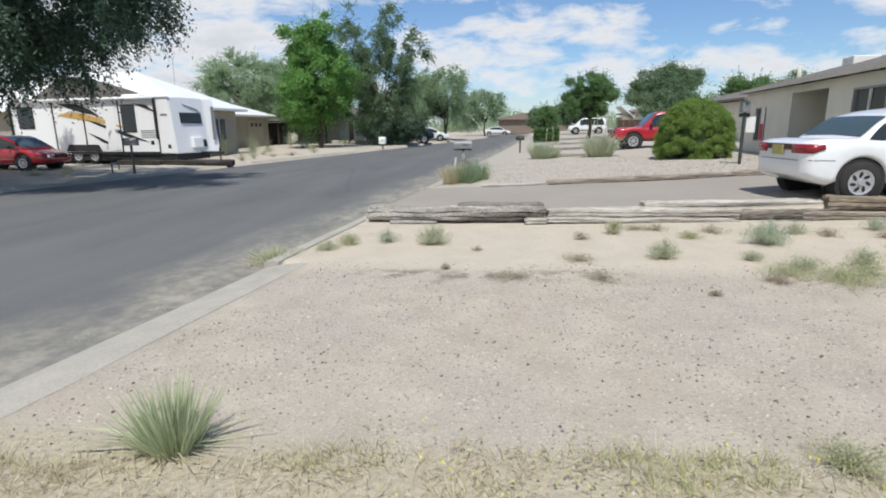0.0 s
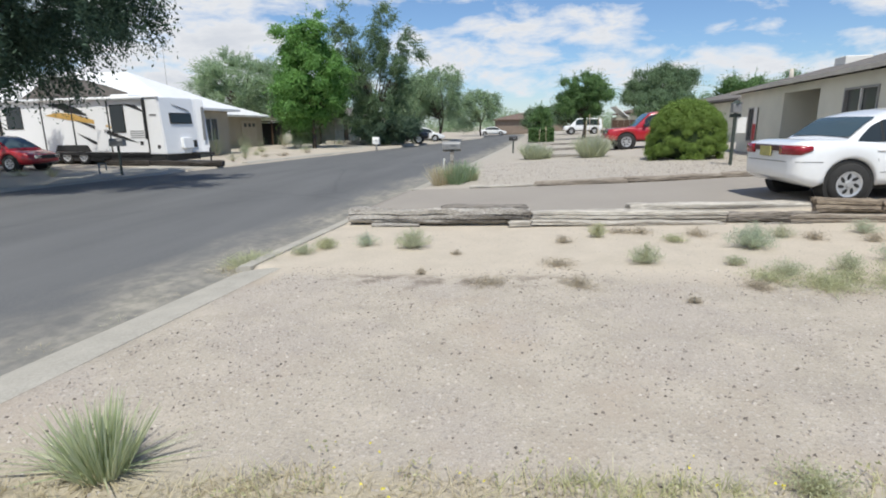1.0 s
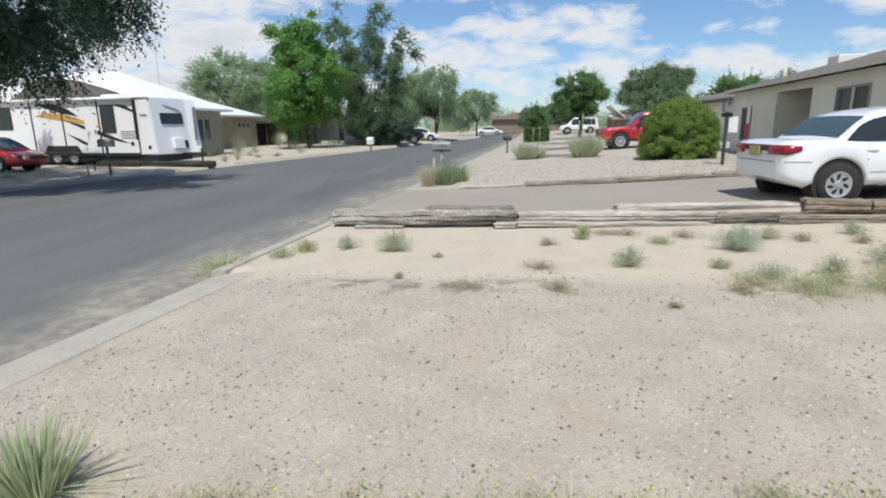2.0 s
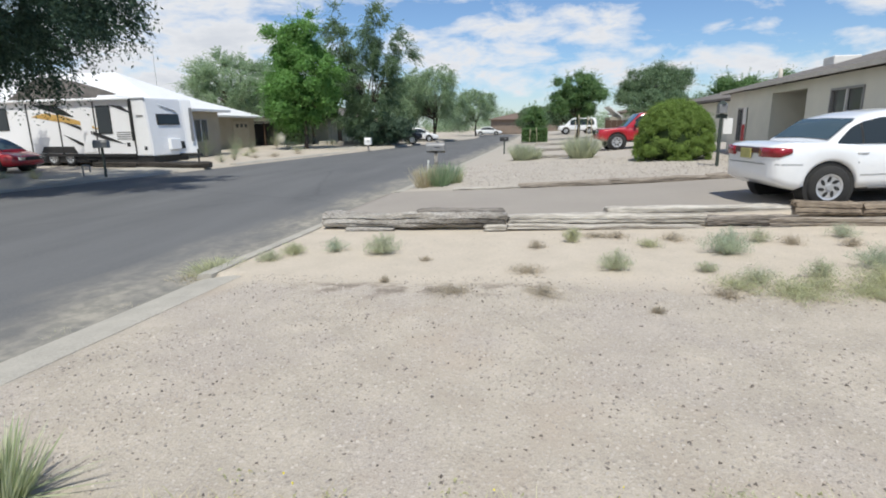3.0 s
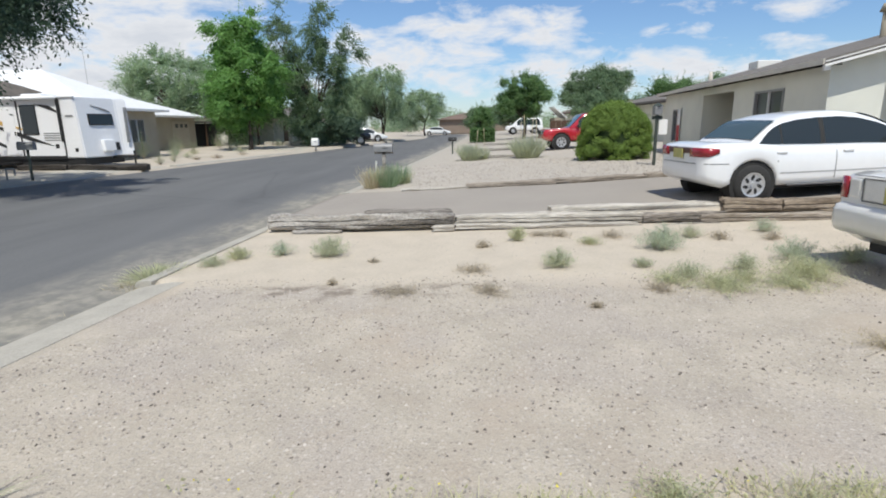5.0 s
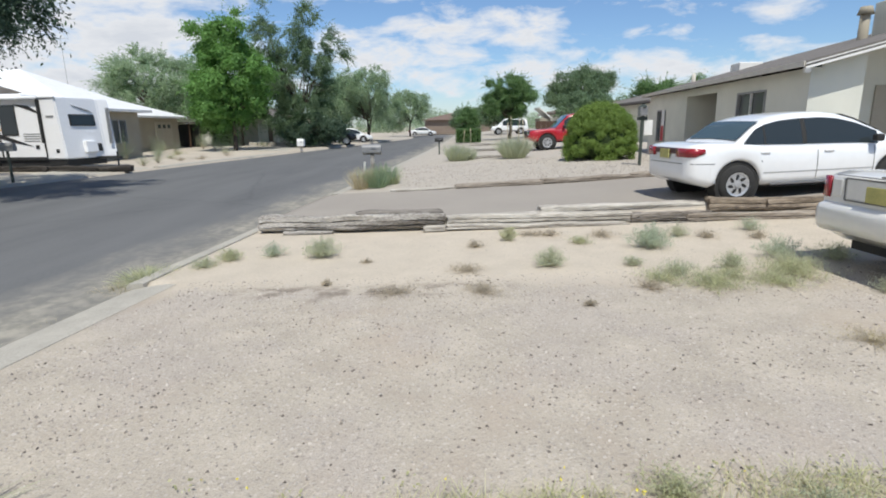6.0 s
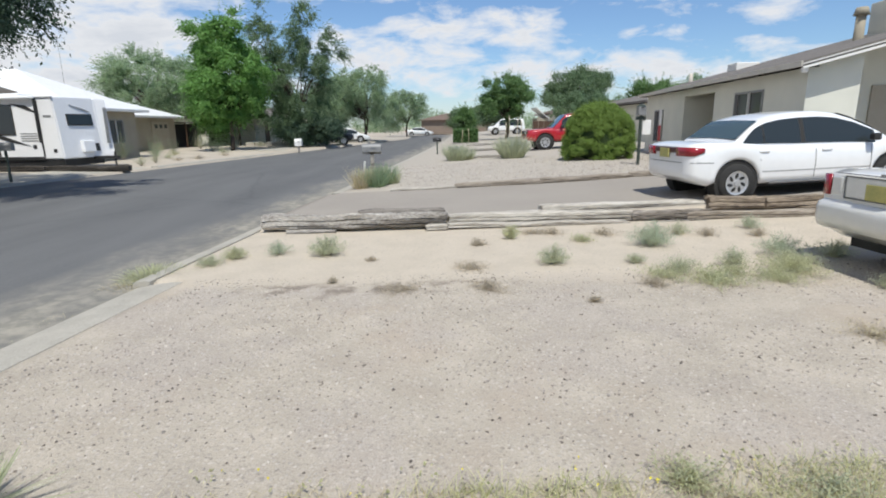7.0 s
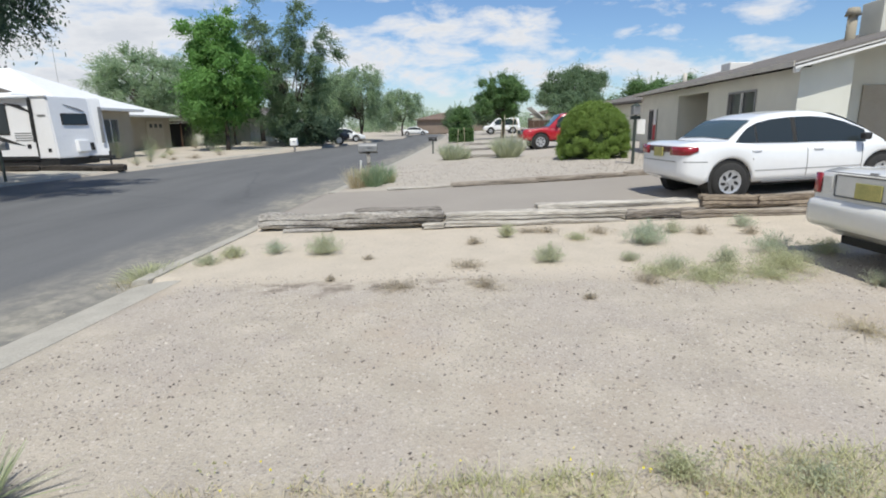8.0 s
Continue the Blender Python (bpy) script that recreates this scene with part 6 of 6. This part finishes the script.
# the yucca: stiff narrow blades, with old dry ones lying round its foot
def yucca(x, y, r, seed, label):
    rnd = np.random.default_rng(seed)
    t = thing("yucca", pose(x, y, ground_z(x, y)), label, "yucca")
    n = 420
    a, q = rnd.uniform(0, 2 * np.pi, n), rnd.uniform(0, 1, n) ** 0.6
    lean = 0.04 + 0.62 * q ** 1.4
    d = np.stack([np.cos(a) * lean, np.sin(a) * lean, np.ones(n)], axis=1) + rnd.normal(0, 0.07, (n, 3))
    v = blades(np.cos(a) * 0.34 * r * q, np.sin(a) * 0.3 * r * q, np.full(n, 0.005), r * rnd.uniform(0.45, 1.08, n), rnd.uniform(0.007, 0.013, n), d, rnd, 0.1)
    joined_blades("foliage", v, M["yucca"], t, "stiff grey-green blades")
    # low outer blades, most of them to the two sides
    n = 46
    a = np.where(rnd.uniform(0, 1, n) < 0.6, np.pi, 0.1) + rnd.normal(0, 0.45, n)
    d = np.stack([np.cos(a), np.sin(a), rnd.uniform(0.08, 0.4, n)], axis=1)
    v = blades(np.cos(a) * 0.05, np.sin(a) * 0.05, np.full(n, 0.02), r * rnd.uniform(0.6, 1.25, n), rnd.uniform(0.007, 0.012, n), d, rnd, 0.3)
    v[:, 2] = np.maximum(v[:, 2], 0.006)
    joined_blades("outer_foliage", v, M["yucca"], t, "low outer blades")
    n = 30
    a = rnd.uniform(0, 2 * np.pi, n)
    d = np.stack([np.cos(a), np.sin(a), rnd.uniform(0.02, 0.2, n)], axis=1)
    v = blades(np.cos(a) * 0.08, np.sin(a) * 0.08, np.full(n, 0.015), r * rnd.uniform(0.25, 0.5, n), rnd.uniform(0.006, 0.01, n), d, rnd, 0.2)
    v[:, 2] = np.maximum(v[:, 2], 0.006)
    joined_blades("dead_foliage", v, M["straw"], t, "dry straw-coloured dead blades")
    return t


yucca(-1.64, 1.42, 0.375, 60, "spiky grey-green yucca at the edge of the gravel")

# mailbox bed: grass clump with stalks
for i, (x, y, r, h, m, n) in enumerate(((-1.3, 14.2, 0.3, 0.66, GG, 420), (-0.95, 14.3, 0.26, 0.72, M["leaf_pale"], 300), (-1.6, 14.0, 0.25, 0.7, M["straw"], 220), (-1.15, 13.95, 0.25, 0.6, M["leaf_pale"], 350), (-0.74, 14.25, 0.16, 0.42, GG, 160))):
    tuft("ornamental_grass", x, y, r, h, n, m, "ragged ornamental grass clump round the mailbox post", "grass", 70 + i, 0.4, 0.016, curl=0.35, base=0.9)
for i, (x, y, r, h, n) in enumerate(((1.25, 22.6, 0.42, 0.85, 900), (3.6, 22.2, 0.5, 1.1, 1200), (1.75, 22.9, 0.25, 0.6, 250))):
    tuft("ornamental_grass", x, y, r, h, n, W, "tall pale grass clump in the gravel bed", "grass", 80 + i, 0.42, 0.022, curl=0.4, base=0.9)
for i, (x, y, h) in enumerate(((3.3, 22.0, 1.35), (3.75, 22.3, 1.5), (4.0, 22.1, 1.4), (3.5, 22.4, 1.6), (1.6, 26.5, 1.1), (2.1, 28, 1.15))):
    st = cyl((0, 0, -0.05), (0.08 * math.sin(i * 2), 0.02, h), 0.012, 0.014, 6)
    add_cyl(st, (0.08 * math.sin(i * 2), 0.02, h), (0.1 * math.sin(i * 2), 0.02, h + 0.15), 0.028, 0.008, 6)
    tagged(link("flower_stalk", st, M["straw"]), "dry upright flower stalk in the gravel bed", "stalk", "flower stalks").location = (x, y, ground_z(x, y))

# clipped low hedge blocks and bare timbers of the far beds
def hedge(x, y, z, rx, ry, h, seed, label, material):
    rnd = np.random.default_rng(seed)
    t = thing("hedge", pose(x, y, z), label, "hedge")
    # solid core, coloured dark for the shade inside the leaves
    bm = box(-rx * 0.88, rx * 0.88, -ry * 0.88, ry * 0.88, 0, h * 0.92, 0.1)
    part("core", bm, M["bush_core"], t, "solid dark green core for the inner shade")
    n = 9000
    p = rnd.uniform(-1, 1, (n, 3))
    f = rnd.integers(0, 3, n)
    p[np.arange(n), f] = np.sign(p[np.arange(n), f]) * rnd.uniform(0.86, 1.04, n)
    p = p * np.array([rx, ry, h / 2]) + np.array([0, 0, h / 2])
    p[:, 2] = np.maximum(p[:, 2], 0.03)
    quads("foliage", leaves(p, n, 0.02, 0.12, rnd), material, t, "clipped green leaves")
    return t


hedge(2.75, 46.5, 0.3, 1.0, 0.9, 1.1, 90, "low clipped box hedge beside the street", M["leaf_mid"])
hedge(-19.8, 50.5, 0.1, 0.9, 0.8, 1.1, 91, "low shrub before a pale house", M["leaf_pale"])
for i, (x, y, L) in enumerate(((2.2, 23.4, 2.2), (3.4, 30.0, 3.0), (4.4, 38.0, 4.0))):
    timber("timber", x - L / 2, x + L / 2, y, ground_z(x, y) - 0.02, 0.16, 0.2, M["tie"], 4 * i, 0, 50 + i, "low grey timber edging a gravel bed", 0.02)
for i, (x, y, r, h, m) in enumerate(((-17.5, 36.2, 0.5, 1.3, M["leaf_elm"]), (-16.2, 39.5, 0.7, 0.9, M["leaf_pale"]), (-20.5, 40.5, 0.6, 0.7, GG), (-14.2, 27.5, 0.35, 0.6, W), (-14.0, 29.5, 0.4, 0.3, WD), (-15.5, 31.5, 0.4, 0.3, W), (-13.2, 34.0, 0.5, 0.3, WD), (-17.8, 17.2, 0.5, 0.25, W), (-16.2, 16.9, 0.3, 0.4, GG))):
    weed(x, y, r, h, m, "scrubby plant in a gravel front yard", 300 + i, 900)


weed(-17.5, 30.4, 0.6, 1.7, M["leaf_elm"], "tall scrubby shrub against the tan wall", 320, 2500)
weed(-16.6, 32.2, 0.5, 0.8, M["leaf_pale"], "grey-green shrub in a gravel front yard", 321, 1500)
for i, (x, y, r, h, m) in enumerate(((-17.4, 33.6, 0.7, 1.5, M["leaf_elm"]), (-19.6, 38.2, 0.6, 1.6, M["leaf_elm"]), (-18.6, 43.0, 0.9, 1.5, M["leaf_mid"]), (-17.6, 44.0, 0.7, 0.7, M["leaf_pale"]), (-20.2, 46.2, 0.8, 1.9, M["leaf_dark"]), (-16.0, 43.5, 0.8, 0.8, GG), (-14.4, 37.0, 0.6, 0.5, W), (-13.4, 30.8, 0.5, 0.35, WD), (-16.8, 35.0, 0.6, 0.4, GG), (-15.0, 46.5, 0.9, 0.8, M["leaf_elm"]), (-12.4, 47.4, 0.7, 0.6, M["leaf_elm"]), (-8.6, 49.5, 0.7, 0.5, M["leaf_elm"]))):
    weed(x, y, r, h, m, "leafy shrub in a gravel front yard" if h > 0.9 else "low plant in a gravel front yard", 340 + i, 1500)
# added dark clump takes the place of a small shaded hole
weed(-1.62, 0.76, 0.12, 0.1, M["pebble_dark"], "dark clump standing in for a shaded hole at the gravel's edge", 360, 500)
weed(-13.9, 25.6, 0.4, 0.7, W, "grey-green shrub beside the trailer", 322, 900)


def far_trees():
    """Low woods and yard trees along the horizon."""
    rnd = np.random.default_rng(77)
    cs = []
    for k in range(70):
        x, y = rnd.uniform(-95, 95), rnd.uniform(128, 165)
        r, h = rnd.uniform(2.0, 4.2), rnd.uniform(2.2, 5.5)
        m = 14
        d = rnd.normal(0, 1, (m, 3))
        d /= np.linalg.norm(d, axis=1)[:, None]
        cs.append(np.array([x, y, h * 0.55]) + d * np.array([r, r, h * 0.45]))
    v = leaves(np.concatenate(cs), 60000, 0.75, 0.42, rnd, outward=1.0)
    v[:, 2] = np.maximum(v[:, 2], 0.0)
    tagged(quads("far_trees", v, M["leaf_pale"]), "low pale green trees along the horizon", "trees", kind="stuff")


far_trees()


# ---- street furniture ----
def mailbox(x, y, z, h, post_m, box_m, label, yaw=0.0, size=(0.5, 0.2, 0.22), post_r=0.05, arm=True):
    t = thing("mailbox", pose(x, y, z, 0, 0, yaw), label, "mailbox")
    part("post", box(-post_r, post_r, -post_r, post_r, -0.1, h, 0.008), post_m, t, "square post")
    lx, ly, lz = size
    pts = [(-ly / 2, 0), (ly / 2, 0), (ly / 2, lz * 0.55)] + [(ly / 2 * math.cos(a * math.pi / 10), lz * 0.55 + lz * 0.45 * math.sin(a * math.pi / 10)) for a in range(1, 10)] + [(-ly / 2, lz * 0.55)]
    b = prism(pts, "x", -lx / 2, lx / 2)
    bmesh.ops.translate(b, vec=(0, 0, h), verts=b.verts)
    bx = part("box", b, box_m, t, "rounded sheet-metal letter box", False)
    d = prism([(p[0] * 1.03, p[1] * 1.02) for p in pts], "x", -lx / 2 - 0.015, -lx / 2 + 0.02)
    bmesh.ops.translate(d, vec=(0, 0, h), verts=d.verts)
    part("door", d, box_m, bx)
    part("flag", box(-0.02, 0.12, -ly / 2 - 0.02, -ly / 2 - 0.008, h + lz * 0.5, h + lz * 0.62), M["grey_metal"], bx)
    if arm:
        part("arm", box(-0.26, 0.26, -0.05, 0.05, h - 0.06, h - 0.001, 0.006), post_m, t)
    return t


mailbox(-1.32, 14.45, 0.05, 0.98, M["tie"], M["grey_metal"], "grey metal mailbox on a weathered wooden post")
part("support", cyl((-0.28, 0.1, -0.05), (-0.22, 0.02, 0.72), 0.035, 0.03, 8), M["white_paint"], bpy.data.objects["mailbox"], "pale leaning stake")
mailbox(0.4, 29.5, 0.1, 0.75, M["green_paint"], M["black"], "black mailbox on a dark post", 0, (0.45, 0.2, 0.22), 0.04, False)
mailbox(-14.2, 17.9, 0.03, 1.05, M["green_paint"], M["grey_metal"], "grey mailbox on a dark post beside a drive", 10, (0.5, 0.22, 0.28), 0.035, False)
mailbox(-9.35, 37.6, 0.1, 0.35, M["tie"], M["white_paint"], "white kerbside newspaper box on a short post", 0, (0.45, 0.4, 0.5), 0.06, False)

lamp = thing("lamp_post", pose(6.36, 15.2, 0.3), "dark square lamp post with lantern and hanging sign", "lamp post")
part("post", box(-0.036, 0.036, -0.036, 0.036, -0.1, 1.62, 0.006), M["green_paint"], lamp, "dark green square post")
part("crossbar", box(-0.14, 0.14, -0.04, 0.04, 1.5, 1.6, 0.008), M["green_paint"], lamp)
lan = part("lantern", box(-0.11, 0.11, -0.11, 0.11, 1.62, 1.86, 0.015), M["grey_metal"], lamp, "grey lantern")
part("lantern_cap", cyl((0, 0, 1.86), (0, 0, 1.95), 0.17, 0.03, 4), M["green_paint"], lan)
part("sign", box(0.06, 0.3, -0.02, 0.0, 1.08, 1.5, 0.004), M["white_paint"], lamp, "small pale hanging sign")
part("bracket", box(0.0, 0.22, -0.012, 0.012, 0.02, 0.05), M["green_paint"], lamp)

# low pipe stand at the edge of the trailer's drive
pipe = bmesh.new()
add_cyl(pipe, (0, 0, -0.05), (0, 0, 0.4), 0.03, 0.03, 8), add_cyl(pipe, (0, 0, 0.4), (0.3, 0, 0.4), 0.03, 0.03, 8), add_cyl(pipe, (0.3, 0, 0.4), (0.3, 0, 0.15), 0.03, 0.03, 8)
tagged(link("standpipe", pipe, M["grey_metal"]), "bent grey standpipe at the edge of a drive", "pipe").location = (-15.2, 18.0, 0.03)
ant = bmesh.new()
add_cyl(ant, (0, 0, 0), (0, 0, 4.2), 0.014, 0.01, 6)
for k in range(3):
    add_cyl(ant, (-0.5 + 0.1 * k, 0, 4.1 - 0.25 * k), (0.5 - 0.1 * k, 0, 4.1 - 0.25 * k), 0.008, 0.008, 5)
tagged(link("antenna", ant, M["grey_metal"]), "thin television aerial mast above a white roof", "antenna").location = (-23.0, 34.6, 3.2)


# dark carport beside the garage wing
cp = thing("carport", pose(-22.4, 47.9, 0.1), "dark open carport beside the garage wing", "carport")
for dx in (-1.0, 1.0):
    for dy in (-1.0, 1.0):
        part("post", box(dx - 0.05, dx + 0.05, dy - 0.05, dy + 0.05, -0.1, 2.1), M["brown_door"], cp)
part("roof", box(-1.25, 1.25, -1.3, 1.3, 2.1, 2.22, 0.01), M["shingle"], cp, "flat dark roof")
# black panel puts the carport's inner shade into a colour
part("back_panel", box(-1.05, 1.05, 0.92, 0.98, 0.0, 2.05), M["black"], cp, "black panel for the carport's inner shade")

# white gable shed and dark fence behind the red truck
sh = thing("shed", pose(9.3, 46.0, 0.45), "small white gabled shed behind the red truck", "shed")
part("wall", box(-0.5, 0.4, 0, 2.4, 0, 1.75), M["stucco_tan"], sh)
part("roof", roof_slab([(-0.6, -0.2, 2.65), (-0.6, 2.6, 2.65), (0.5, 2.6, 1.75), (0.5, -0.2, 1.75)], 0.08), M["white_roof"], sh, "white metal roof slope")
for i in range(14):
    b = tagged(link("fence_panel", box(-0.2, 0.2, -0.02, 0.02, 0, 1.5 + 0.03 * math.sin(i * 3), 0.005), M["brown_door"]), "dark brown board fence panel", "fence", "board fence")
    b.location = (8.0 + 0.42 * i, 42.0, 0.45)

# low block wall at the pale house
for k in range(9):
    b = tagged(link("wall_block", box(-0.38, 0.38, -0.1, 0.1, 0, 0.38, 0.015), M["concrete"]), "low pale block edging a yard", "block", "yard wall blocks")
    b.location = (-16.4 + 0.8 * k, 48.2 + 0.12 * k, 0.1)
car(pose(-12.6, 54.5, 0.11, 0, 0, 0), "dark saloon parked in deep shade", "car", M["car_dark"], **SEDAN)
car(pose(-9.2, 57.0, 0.1, 0, 0, 10), "white saloon parked under trees", "car", M["car_white"], **SEDAN)


# ---- loose stones, litter and grass: what nobody could count ----
def stones(name, n, x0, x1, y0, y1, lo, hi, seed, label, material):
    rnd = np.random.default_rng(seed)
    x, y = rnd.uniform(x0, x1, n), rnd.uniform(y0, y1, n)
    keep = np.array([noise.noise((a * 0.9, b * 0.9, 4)) > rnd.uniform(-0.55, 0.15) and a > road_right(b) + 0.75 for a, b in zip(x, y)])
    x, y = x[keep], y[keep]
    n = len(x)
    z = np.array([land(a, b) for a, b in zip(x, y)])
    s = lo + (hi - lo) * rnd.uniform(0, 1, n) ** 3
    base = np.array([(1, 0, 0), (-0.5, 0.87, 0), (-0.5, -0.87, 0), (0.35, 0.3, 0.75), (-0.4, -0.1, 0.62)])
    v = base[None] * s[:, None, None] * rnd.uniform(0.6, 1.25, (n, 5, 3))
    a = rnd.uniform(0, 6.28, n)
    ca, sa = np.cos(a)[:, None], np.sin(a)[:, None]
    v = np.stack([v[:, :, 0] * ca - v[:, :, 1] * sa, v[:, :, 0] * sa + v[:, :, 1] * ca, v[:, :, 2]], axis=2)
    v += np.stack([x, y, z - 0.001], axis=1)[:, None]
    f = np.array([(0, 1, 3), (1, 4, 3), (1, 2, 4), (2, 0, 4), (0, 3, 4)])
    faces = (f[None] + (np.arange(n) * 5)[:, None, None]).reshape(-1, 3)
    return tagged(mesh_arrays(name, v.reshape(-1, 3).tolist(), faces.tolist(), material), label, "stones", kind="stuff")


stones("gravel_stones", 34000, -3.0, 7.0, 1.0, 5.4, 0.004, 0.017, 1, "scattered small grey and tan stones", M["pebble"])
stones("dark_stones", 4800, -3.0, 7.0, 1.1, 5.4, 0.006, 0.018, 2, "scattered dark stones on gravel", M["pebble_dark"])
stones("sand_stones", 2500, -2.6, 7.0, 5.2, 8.1, 0.004, 0.015, 3, "few pale stones on sand", M["pebble"])
stones("bed_stones", 14000, -1.5, 9.0, 13.5, 21.0, 0.012, 0.035, 4, "coarse pale gravel of a planting bed", M["pebble"])


def grass_band():
    rnd = np.random.default_rng(12)
    n = 34000
    x, y = rnd.uniform(-3.0, 4.2, n), rnd.uniform(0.3, 1.95, n)
    f = np.array([noise.noise((a * 1.6, b * 2.2, 8)) + 0.35 * noise.noise((a * 6, b * 6, 2)) for a, b in zip(x, y)])
    edge = 1.56 + 0.1 * np.clip(x - 1.0, 0, 1.5) + 0.2 * np.array([noise.noise((a * 1.3, 0, 21)) for a in x]) - np.clip((-0.6 - x) * 0.2, 0, 0.35)
    keep = (f > rnd.uniform(-0.45, 0.3, n)) & (y < edge)
    x, y, f = x[keep], y[keep], f[keep]
    green = (f + 0.16 * x + rnd.normal(0, 0.16, len(x))) > 0.19
    for nm, sel, m, lab, hh in (("dry_grass", ~green, M["straw"], "short dry straw-coloured grass and litter", 0.1), ("green_grass", green, M["grass_pale"], "short yellow-green grass", 0.12)):
        px, py = x[sel], y[sel]
        k = len(px)
        pz = np.array([land(a, b) for a, b in zip(px, py)])
        d = rnd.normal(0, 0.75, (k, 3))
        d[:, 2] = np.abs(d[:, 2]) * 0.5 + (0.5 if nm == "dry_grass" else 0.9)
        v = blades(px, py, pz, hh * rnd.uniform(0.4, 1.35, k), rnd.uniform(0.0022, 0.005, k), d, rnd, 0.5)
        tagged(joined_blades(nm, v, m), lab, "grass", kind="stuff")
    # broad-leaved low weeds and twigs among it
    k = 1700
    cx, cy = rnd.uniform(-0.9, 3.6, 60), rnd.uniform(0.7, 1.72, 60)
    i = rnd.integers(0, 60, k)
    p = np.stack([cx[i] + rnd.normal(0, 0.07, k), cy[i] + rnd.normal(0, 0.05, k), rnd.uniform(0.005, 0.07, k)], axis=1)
    p[:, 2] += np.array([land(a, b) for a, b in zip(p[:, 0], p[:, 1])])
    tagged(quads("ground_weeds", leaves(p, k, 0.004, 0.022, rnd, 1.8), M["grass_pale"]), "low grey-green ground weeds", "weed", kind="stuff")
    k = 70
    p = np.stack([rnd.uniform(-0.6, 3.2, k), rnd.uniform(0.9, 1.7, k), rnd.uniform(0.07, 0.13, k)], axis=1)
    tagged(quads("flowers", leaves(p, k * 3, 0.004, 0.012, rnd, 1.2), M["yellow"]), "tiny yellow flowers in the grass", "flowers", kind="stuff")


grass_band()
